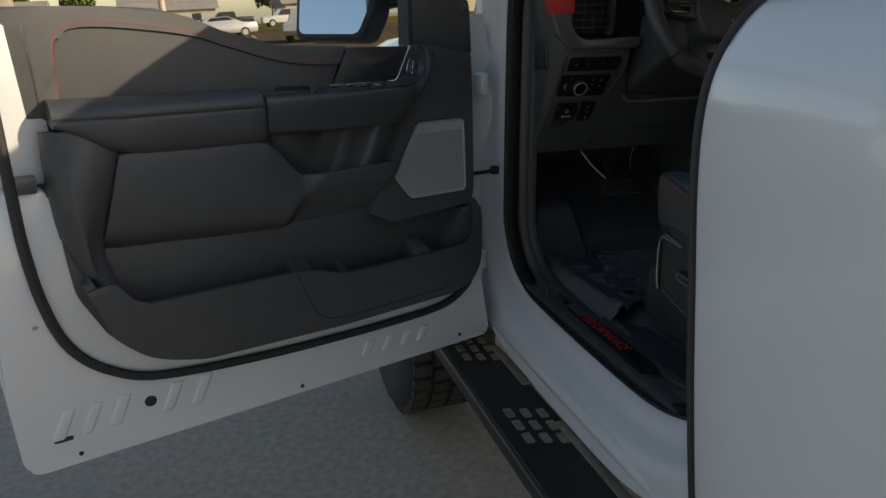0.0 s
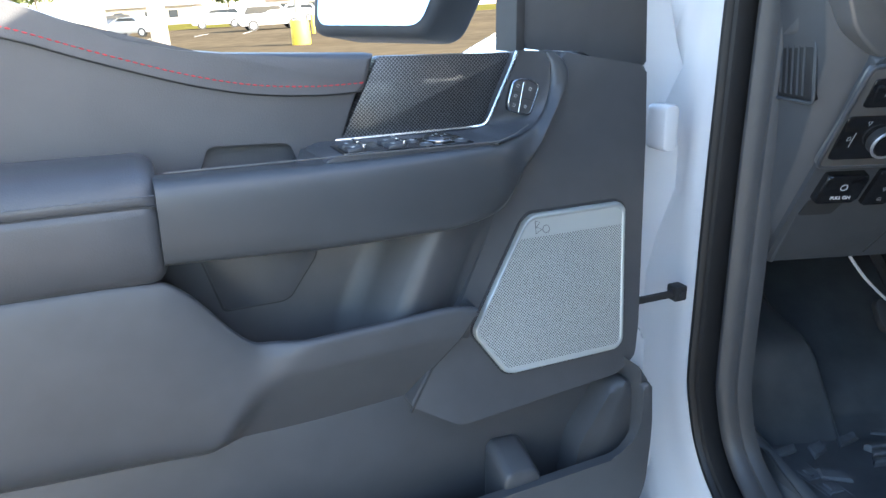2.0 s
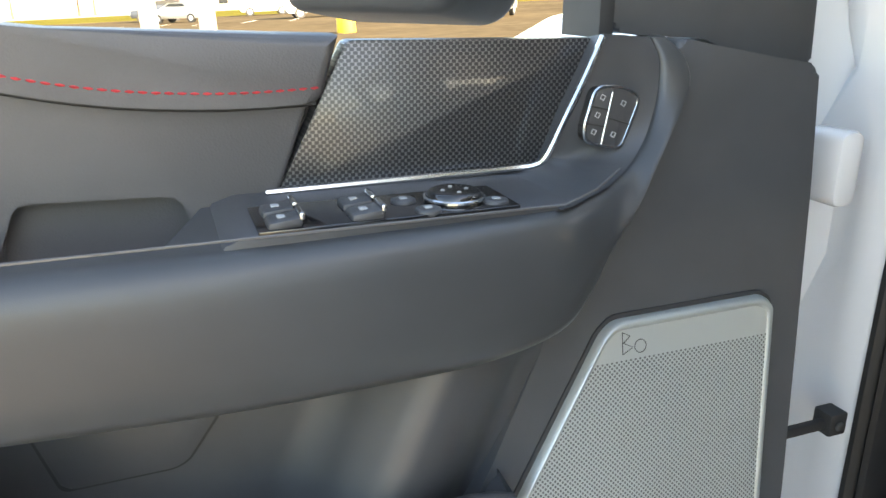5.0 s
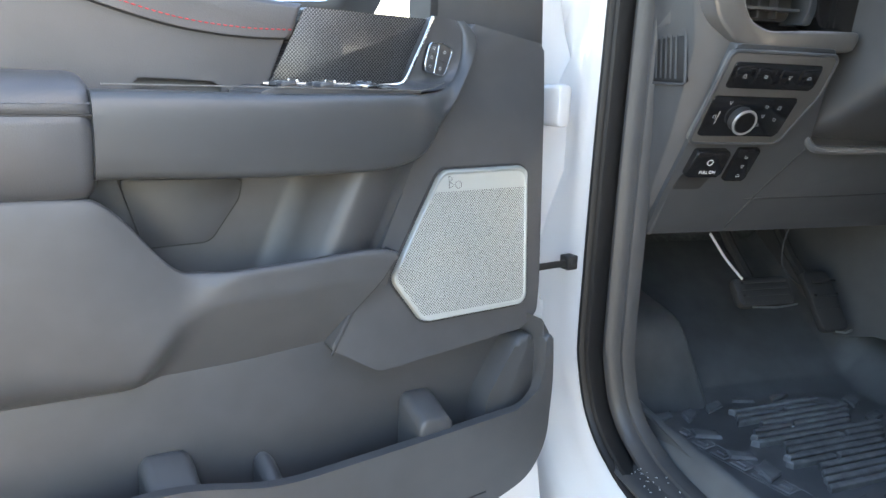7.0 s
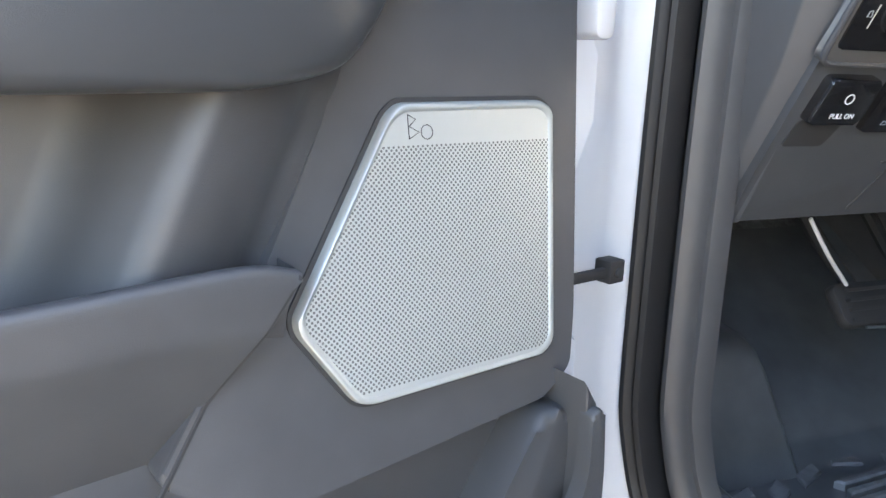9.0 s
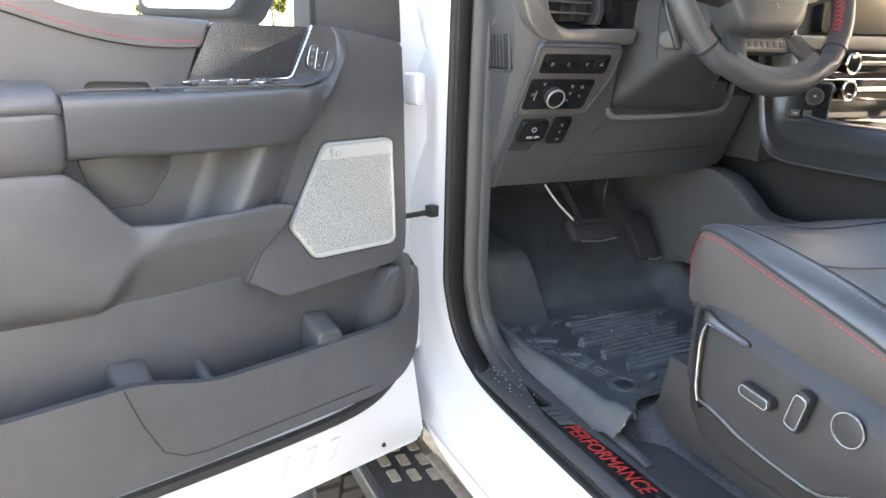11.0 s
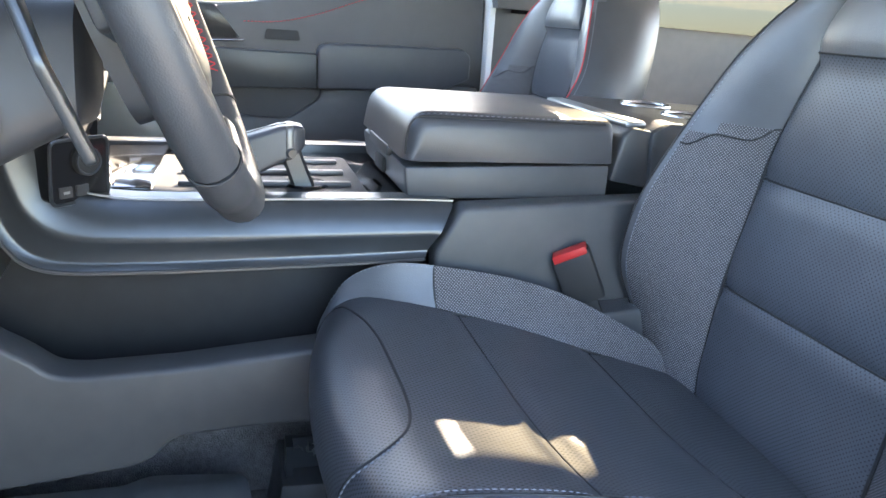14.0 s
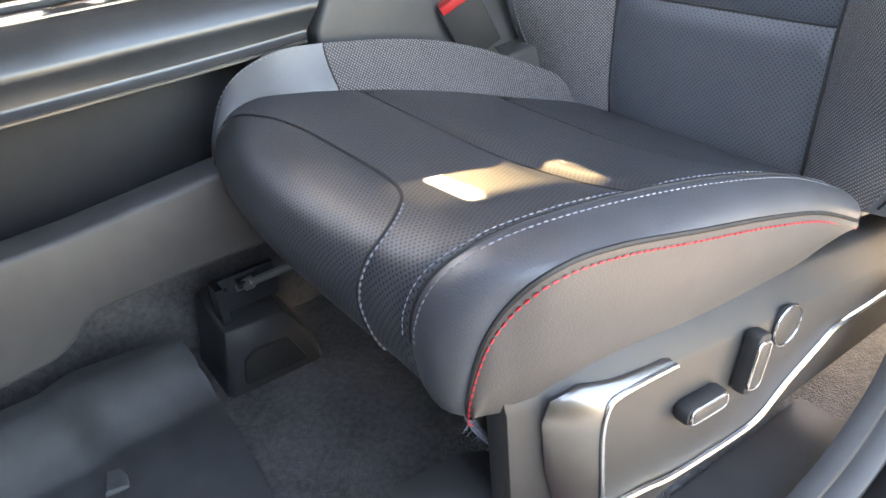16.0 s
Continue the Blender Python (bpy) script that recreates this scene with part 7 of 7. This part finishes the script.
# no hollow here: a raised black plate paints the recess's shade
yz("finger_recess", [(1.44, 1.385), (1.35, 1.385), (1.355, 1.410), (1.435, 1.410)], 2.530, 2.537, RUBBER, far, r=0.005)
part("rear_trim", prism([(0.20, 0.7), (0.835, 0.7), (0.835, 1.56), (0.70, 1.60), (0.20, 1.50)], 2.50, 2.60), TRIM, cab).matrix_basis = YZ
part("side_pillar", prism([(0.70, 1.5), (0.845, 1.5), (0.90, 1.80), (0.765, 1.835), (0.726, 1.828), (0.745, 1.81)], 2.46, 2.56), TRIM, cab).matrix_basis = YZ
part("rear_side_low", prism([(-0.5, 0.55), (0.20, 0.55), (0.20, 1.50), (-0.5, 1.48)], 2.52, 2.72), TRIM, cab).matrix_basis = YZ
# unseen slab added above the pillar to stop a sliver of sun
part("pillar_trim", prism([(0.70, 1.80), (0.90, 1.80), (0.90, 1.985), (0.64, 1.985), (0.735, 1.83)], 2.476, 2.484), TRIM, cab).matrix_basis = YZ
part("footwell_block", loft([[(x, 1.75, 0.735), (x, 1.86, 1.18), (x, 2.0, 1.2), (x, 2.0, 0.735)] for x in (2.30, 2.48)]), TRIM, cab, bevel=0.02)
part("door_header", loft([[(2.47, y, z), (2.47, y, 1.97), (2.55, y, 1.95), (2.55, y, z)] for y, z in ((0.80, 1.82), (1.06, 1.77), (1.3, 1.80), (1.55, 1.82), (1.72, 1.74))]), TRIM, cab, "dark passenger window frame", bevel=0.01)
# unseen pane added in the rear glass, cut to throw a sun patch
PATCH_EDGE = [(0.477, 1.821), (0.445, 1.819), (0.385, 1.838), (0.309, 1.875), (0.265, 1.892), (0.180, 1.926), (0.115, 1.96)]
part("rear_glass", prism([(-0.35, 1.47), (0.80, 1.49), (0.745, 1.81), (0.66, 1.965), (0.332, 1.965)] + [(y, z - 0.002) for y, z in PATCH_EDGE] + [(-0.36, 1.965)], 2.478, 2.482), PRIVACY, cab, "dark tinted rear side glass").matrix_basis = YZ
part("vent_glass", prism(PATCH_EDGE + [(0.330, 1.960)], 2.478, 2.482), PATCHTINT, cab, "added unseen pane that throws the seat sun patch").matrix_basis = YZ
# far mirror
fm = thing("passenger_mirror", label="door mirror outside the passenger window", category="mirror")
yz("housing", [(1.785, 1.62), (1.735, 1.485), (1.715, 1.470), (1.585, 1.465), (1.565, 1.50), (1.57, 1.75), (1.755, 1.75)], 2.74, 2.90, TRIM2, fm, r=0.02, bevel=0.015, seg=3)
yz("glass", [(1.755, 1.62), (1.72, 1.505), (1.595, 1.495), (1.592, 1.73), (1.735, 1.73)], 2.735, 2.742, MIRROR, fm, r=0.015)
part("mirror_arm", box(2.66, 2.78, 1.62, 1.72, 1.44, 1.49), TRIM2, fm, bevel=0.01)

# ---- running board and tyre ----
board = thing("running_board", label="black steel running board with slotted treads", category="running board")
part("deck", loft([[(0.572, y, 0.49), (0.572, y, 0.530), (0.584, y, 0.540), (0.700, y, 0.540), (0.735, y, 0.535), (0.735, y, 0.49)] for y in (-0.4, 0.6, 1.5, 2.02)]), STEP, board, bevel=0.003)
part("outer_edge", tube([(0.574, -0.4, 0.533), (0.574, 2.02, 0.533)], 0.007, 8), DARKMETAL, board)
for y0 in (1.36, 1.80, 0.92):
    for i in range(3):
        for j in range(3):
            x, y = 0.622 + 0.038 * j, y0 + 0.058 * i - 0.012 * j
            sl = part("tread_slot", prism(rounded([(x - 0.010, y), (x + 0.010, y), (x + 0.010, y + 0.040), (x - 0.010, y + 0.040)], 0.004), 0.538, 0.5425), WORN, board, "worn tan slot in the tread")
for y0, y1 in ((1.62, 1.86), (1.06, 1.42)):
    part("bracket_strip", box(0.708, 0.732, y0, y1, 0.538, 0.546), WORN, board, bevel=0.002)
tyre = thing("road_wheel", label="knobbly black front tyre behind the running board", category="wheel")
TC = Vector((0.0, 2.62, 0.47))
part("tyre", loft([[(x, TC.y + r * math.cos(a), TC.z + r * math.sin(a)) for a in np.linspace(0, 2 * math.pi, 60, endpoint=False)] for x, r in ((0.56, 0.26), (0.545, 0.36), (0.56, 0.43), (0.585, 0.452), (0.84, 0.452), (0.87, 0.43), (0.88, 0.36), (0.87, 0.26))]), RUBBER, tyre)
blocks = []
for k in range(44):
    a = 2 * math.pi * k / 44
    for x0, sk in ((0.575, 0.0), (0.645, 0.5), (0.715, 0.0), (0.785, 0.5)):
        b = a + sk * 2 * math.pi / 44
        bm = box(x0, x0 + 0.058, -0.024, 0.024, 0.440, 0.470)
        bm.transform(Matrix.Translation(TC) @ Matrix.Rotation(b, 4, "X"))
        blocks.append(bm)
part("tread_rubber", join(*blocks), RUBBER, tyre, smooth=False)
part("rim", disc((0.57, TC.y, TC.z), (1, 0, 0), 0.26, 0.2, 32, 0.25), DARKMETAL, tyre)

# ---- driver mirror on the open door ----
mir = thing("driver_mirror", DOOR, "black door mirror on the open door", "mirror")
MM = framed((-0.30, 1.50, -0.30), (0.55, 0.0, 0.835), (0.0, 1.0, 0.0), (-0.835, 0.0, 0.55)) @ Matrix.Rotation(radians(-9), 4, "X")
def mplate(name, pts, z0, z1, m, r, bevel, lab=""):
    bm = prism(rounded(pts, r), z0, z1)
    bm.transform(MM)
    return part(name, bm, m, mir, lab, bevel=bevel, seg=3)
mplate("housing", [(-0.115, -0.105), (0.09, -0.105), (0.125, -0.03), (0.125, 0.14), (-0.115, 0.14)], -0.09, 0.006, RUBBER, 0.025, 0.012, "black mirror housing")
mplate("glass", [(-0.100, -0.090), (0.08, -0.090), (0.11, -0.02), (0.11, 0.125), (-0.100, 0.125)], 0.004, 0.008, MIRROR, 0.02, 0, "mirror glass showing sky")
part("arm", loft([[(-0.22 + 0.14 * k, 1.47 + 0.03 * k, -0.28 + 0.17 * k), (-0.22 + 0.14 * k, 1.55, -0.28 + 0.17 * k), (-0.16 + 0.12 * k, 1.55, -0.28 + 0.17 * k), (-0.16 + 0.12 * k, 1.47 + 0.03 * k, -0.28 + 0.17 * k)] for k in (0, 0.5, 1)]), RUBBER, mir, bevel=0.01)


# ---- outside: lot, lawn, vehicles, poles, trees ----
def outside(ob):
    ob["outside"] = 1
    return ob


GRASS = mat("dry_lawn", (0.105, 0.092, 0.022), 0.95, var=0.3, scale=2, bump=0.6, bump_scale=40, spec=0.0, dist=0.02)
LEAF = mat("foliage", (0.10, 0.12, 0.035), 0.8, var=0.5, scale=1.5, bump=0, spec=0.2)
BARK = mat("bark", (0.12, 0.09, 0.06), 0.9, var=0.3, bump=0.5, bump_scale=60)
YELLOW = mat("yellow_paint", (0.75, 0.50, 0.04), 0.6, var=0.15, scale=8, bump=0.1)
POLE = mat("tan_pole", (0.45, 0.38, 0.28), 0.6, var=0.1, bump=0.05)
SILVER = mat("silver_car_paint", (0.42, 0.42, 0.40), 0.3, metal=0.4, var=0.03, scale=2, bump=0, coat=0.5)
CARWHITE = mat("white_car_paint", (0.55, 0.55, 0.53), 0.3, var=0.03, scale=2, bump=0, coat=0.5)
DARKCAR = mat("dark_car_paint", (0.03, 0.035, 0.045), 0.3, var=0.05, scale=2, bump=0, coat=0.5)
CARGLASS = mat("dark_car_glass", (0.02, 0.025, 0.03), 0.08, var=0.0, bump=0)
WALL = mat("pale_wall", (0.34, 0.30, 0.24), 0.8, var=0.1, scale=3, bump=0.2)
ROOF = mat("grey_shingle", (0.22, 0.20, 0.18), 0.9, var=0.2, scale=4, bump=0.4, bump_scale=30)
TAIL = mat("red_lamp", (0.35, 0.02, 0.02), 0.3, var=0.05, bump=0)

LOT = mat("tan_asphalt", (0.085, 0.066, 0.041), 0.9, var=0.25, scale=1.2, bump=0.5, bump_scale=30, spec=0.0, dist=0.01)
STRIPE = mat("lot_paint", (0.45, 0.43, 0.38), 0.8, var=0.3, scale=6, bump=0.1)
for name, x0, x1, y0, y1, mt, lab in (("lot", -150, 150, 9, 77.9, LOT, "sunlit tan asphalt lot ahead of the truck"), ("lot", 8, 74.9, -150, 8.99, LOT, "sunlit tan asphalt lot past the passenger door"), ("lawn", -150, 150, 78, 120, GRASS, "dry yellow lawn across the street"), ("verge", 75, 110, -150, 78, GRASS, "dry yellow grass verge beside the road")):
    lw = outside(part(name, box(x0, x1, y0, y1, -0.1, 0.03 if mt == GRASS else 0.006), mt))
    tagged(lw, lab, "lawn" if mt == GRASS else "parking lot", kind="structure")

for k in range(9):
    st = outside(part("lot_marking", box(-22 + 3.1 * k, -21.88 + 3.1 * k, 52, 57.5, 0.006, 0.011), STRIPE))
    tagged(st, "faded painted parking line on asphalt", "marking", group="parking lines", kind="structure")
SHAPES = {
    "sedan": (4.7, 1.82, [(0.0, 0.55), (0.1, 0.80), (0.9, 0.95), (1.45, 1.42), (2.7, 1.45), (3.65, 1.02), (4.6, 0.98), (4.7, 0.60), (4.6, 0.32), (0.15, 0.32)], [(1.05, 0.98), (1.52, 1.36), (2.65, 1.39), (3.45, 1.02)], (0.85, 3.75), 0.33),
    "suv": (4.7, 1.9, [(0.0, 0.60), (0.1, 0.95), (1.1, 1.08), (1.75, 1.68), (4.1, 1.70), (4.55, 1.15), (4.68, 0.95), (4.7, 0.55), (4.55, 0.36), (0.15, 0.36)], [(1.35, 1.12), (1.82, 1.60), (4.0, 1.62), (4.30, 1.15)], (0.9, 3.75), 0.37),
    "pickup": (5.9, 2.0, [(0.0, 0.60), (0.05, 1.15), (1.5, 1.22), (2.1, 1.88), (3.75, 1.90), (3.95, 1.30), (5.85, 1.28), (5.9, 0.70), (5.7, 0.48), (0.2, 0.48)], [(1.75, 1.26), (2.18, 1.80), (3.65, 1.82), (3.75, 1.28)], (1.05, 4.75), 0.42),
}


def vehicle(kind, x, y, heading, paint, label):
    length, width, side, glass, axles, r = SHAPES[kind]
    v = outside(thing({"sedan": "parked_car", "suv": "parked_suv", "pickup": "parked_pickup"}[kind], pose(x, y, 0, 0, 0, heading), label, "car" if kind != "pickup" else "pickup truck", "parked vehicles"))
    c = length / 2
    secs = []
    for w, tuck in ((-width / 2, 0.12), (-width / 2 + 0.10, 0.0), (width / 2 - 0.10, 0.0), (width / 2, 0.12)):
        secs.append([(px - c, w * (1 - (0.16 if pz > 1.1 and tuck else 0)), pz - (0.05 if tuck and pz > 1.1 else 0)) for px, pz in side])
    part("body", loft(secs), paint, v, bevel=0.03)
    for sg in (-1, 1):
        bm = prism([(px - c, pz) for px, pz in glass], 0, 0.02)
        bm.transform(framed((0, sg * width / 2 * 0.93, 0), (1, 0, 0), (0, 0, 1), (0, -sg, 0)))
        part("side_glass", bm, CARGLASS, v)
        for ax in axles:
            part("wheel", disc((ax - c, sg * (width / 2 - 0.2), r), (0, sg, 0), r, 0.22, 24), RUBBER, v)
            part("rim", disc((ax - c, sg * (width / 2 + 0.015), r), (0, sg, 0), r * 0.62, 0.012, 16), SILVER, v)
    part("rear_lamp", box(length / 2 - 0.12, length / 2 + 0.01, -width / 2 + 0.05, -width / 2 + 0.35, 0.8, 0.98), TAIL, v)
    part("rear_lamp", box(length / 2 - 0.12, length / 2 + 0.01, width / 2 - 0.35, width / 2 - 0.05, 0.8, 0.98), TAIL, v)
    return v


vehicle("sedan", 0.9, 57, 8, SILVER, "silver sedan parked on the sunlit lot")
vehicle("suv", -5.2, 58, -165, CARWHITE, "white crossover parked on the lot")
vehicle("suv", 5.2, 41, 70, SILVER, "silver crossover parked near the mirror")
vehicle("pickup", 8.5, 88, 5, CARWHITE, "white pickup parked far across the lot")
vehicle("pickup", 2.0, 92, 5, DARKCAR, "dark pickup parked far across the lot")
vehicle("suv", -11.5, 74, 12, CARWHITE, "white square crossover parked on the lot")
vehicle("suv", -5.0, 80, 8, CARWHITE, "white van parked on the lot")
vehicle("suv", -20, 70, 20, DARKCAR, "dark crossover parked on the lot")
vehicle("sedan", -16, 62, 160, SILVER, "silver car parked on the lot")
vehicle("pickup", 61, 12.5, 100, CARWHITE, "white pickup parked beyond the road")
vehicle("sedan", 82, 2, 95, DARKCAR, "dark car far beyond the grass")
vehicle("sedan", 84, -12, 95, SILVER, "grey car far beyond the grass")

lamp = outside(thing("light_pole", pose(-1.6, 32.4, 0), "tan lot light pole on a yellow concrete base", "light pole"))
part("base", disc((0, 0, 0), (0, 0, 1), 0.38, 0.95, 28, 0.36), YELLOW, lamp, "yellow painted concrete base", bevel=0.02)
part("shaft", disc((0, 0, 0.95), (0, 0, 1), 0.13, 8.0, 16, 0.09), POLE, lamp)
for x, y, h in ((-1.6, 44, 1.0), (42, 8.2, 1.1), (47, -2, 1.1)):
    bo = outside(thing("bollard", pose(x, y, 0), "yellow painted steel bollard on the lot", "bollard"))
    part("post", disc((0, 0, 0), (0, 0, 1), 0.10 if y > 20 else 0.35, h, 16), YELLOW, bo, bevel=0.02)
for x, y in ((-8.8, 40), (-11.6, 40)):
    co = outside(thing("canopy_column", pose(x, y, 0), "pale canopy column beside the lot", "column"))
    part("shaft", box(-0.35, 0.35, -0.35, 0.35, 0, 4.5), WALL, co, bevel=0.03)
for k, x in enumerate((-30, -6, 18, 42)):
    hs = outside(thing("house", pose(x, 128 + 6 * (k % 2), 0, 0, 0, 4 * (k % 3)), "low pale house with a grey gable roof", "house", "houses across the street"))
    part("wall", box(-7, 7, -4, 4, 0, 2.8), WALL, hs)
    part("roof", prism([(-4.6, 2.7), (4.6, 2.7), (0, 5.0)], -7.6, 7.6), ROOF, hs).matrix_basis = framed((0, 0, 0), (0, 1, 0), (0, 0, 1), (1, 0, 0))
    for wx in (-4, 0.5, 4):
        w = part("window", box(wx - 0.7, wx + 0.7, -4.04, -3.98, 1.0, 2.1), CARGLASS, hs)


def tree(x, y, h, seed):
    rng = random.Random(seed)
    t = outside(thing("tree", pose(x, y, 0), "leafy green and yellow tree at the lot's edge", "tree", "trees round the lot"))
    part("trunk", tube([(0, 0, 0), (0.1, 0, h * 0.3), (0.0, 0.1, h * 0.6)], [0.25, 0.18, 0.08], 8), BARK, t)
    verts, faces = [], []
    for _ in range(420):
        a, e, rr = rng.uniform(0, 6.28), rng.uniform(-0.6, 1.0), rng.uniform(0.35, 1.0) ** 0.5
        c = Vector((math.cos(a) * rr * h * 0.36, math.sin(a) * rr * h * 0.36, h * 0.62 + e * h * 0.34 * math.sqrt(max(0.05, 1 - (rr * 0.8) ** 2))))
        c += Vector((math.sin(3 * a + seed) * 0.3, 0, math.cos(2 * a + seed) * 0.4))
        for _ in range(3):
            d = Vector((rng.uniform(-1, 1), rng.uniform(-1, 1), rng.uniform(-1, 1))).normalized()
            u = d.orthogonal().normalized() * rng.uniform(0.15, 0.38)
            w = d.cross(u).normalized() * rng.uniform(0.15, 0.38)
            k = len(verts)
            p = c + Vector((rng.uniform(-0.4, 0.4), rng.uniform(-0.4, 0.4), rng.uniform(-0.4, 0.4)))
            verts += [p - u, p + w, p + u, p - w]
            faces.append((k, k + 1, k + 2, k + 3))
    me = bpy.data.meshes.new("crown")
    me.from_pydata(verts, [], faces)
    me.materials.append(LEAF)
    cr = new("crown", me)
    cr.parent = t


rng = random.Random(5)
for k in range(16):
    tree(-70 + 10 * k + rng.uniform(-3, 3), 142 + rng.uniform(-6, 10), rng.uniform(6, 11), k)
for k in range(14):
    tree(120 + rng.uniform(-6, 10), -70 + 11 * k + rng.uniform(-3, 3), rng.uniform(8, 13), 40 + k)


# ---- the truck levelled on the ground ----
bpy.context.view_layer.update()
STANDING = ("ground", "road_wheel", "camera", "sun")
for ob in list(scene.collection.objects):
    if ob.parent is None and not ob.name.startswith(STANDING) and "outside" not in ob:
        ob.matrix_world = LEVEL @ ob.matrix_world
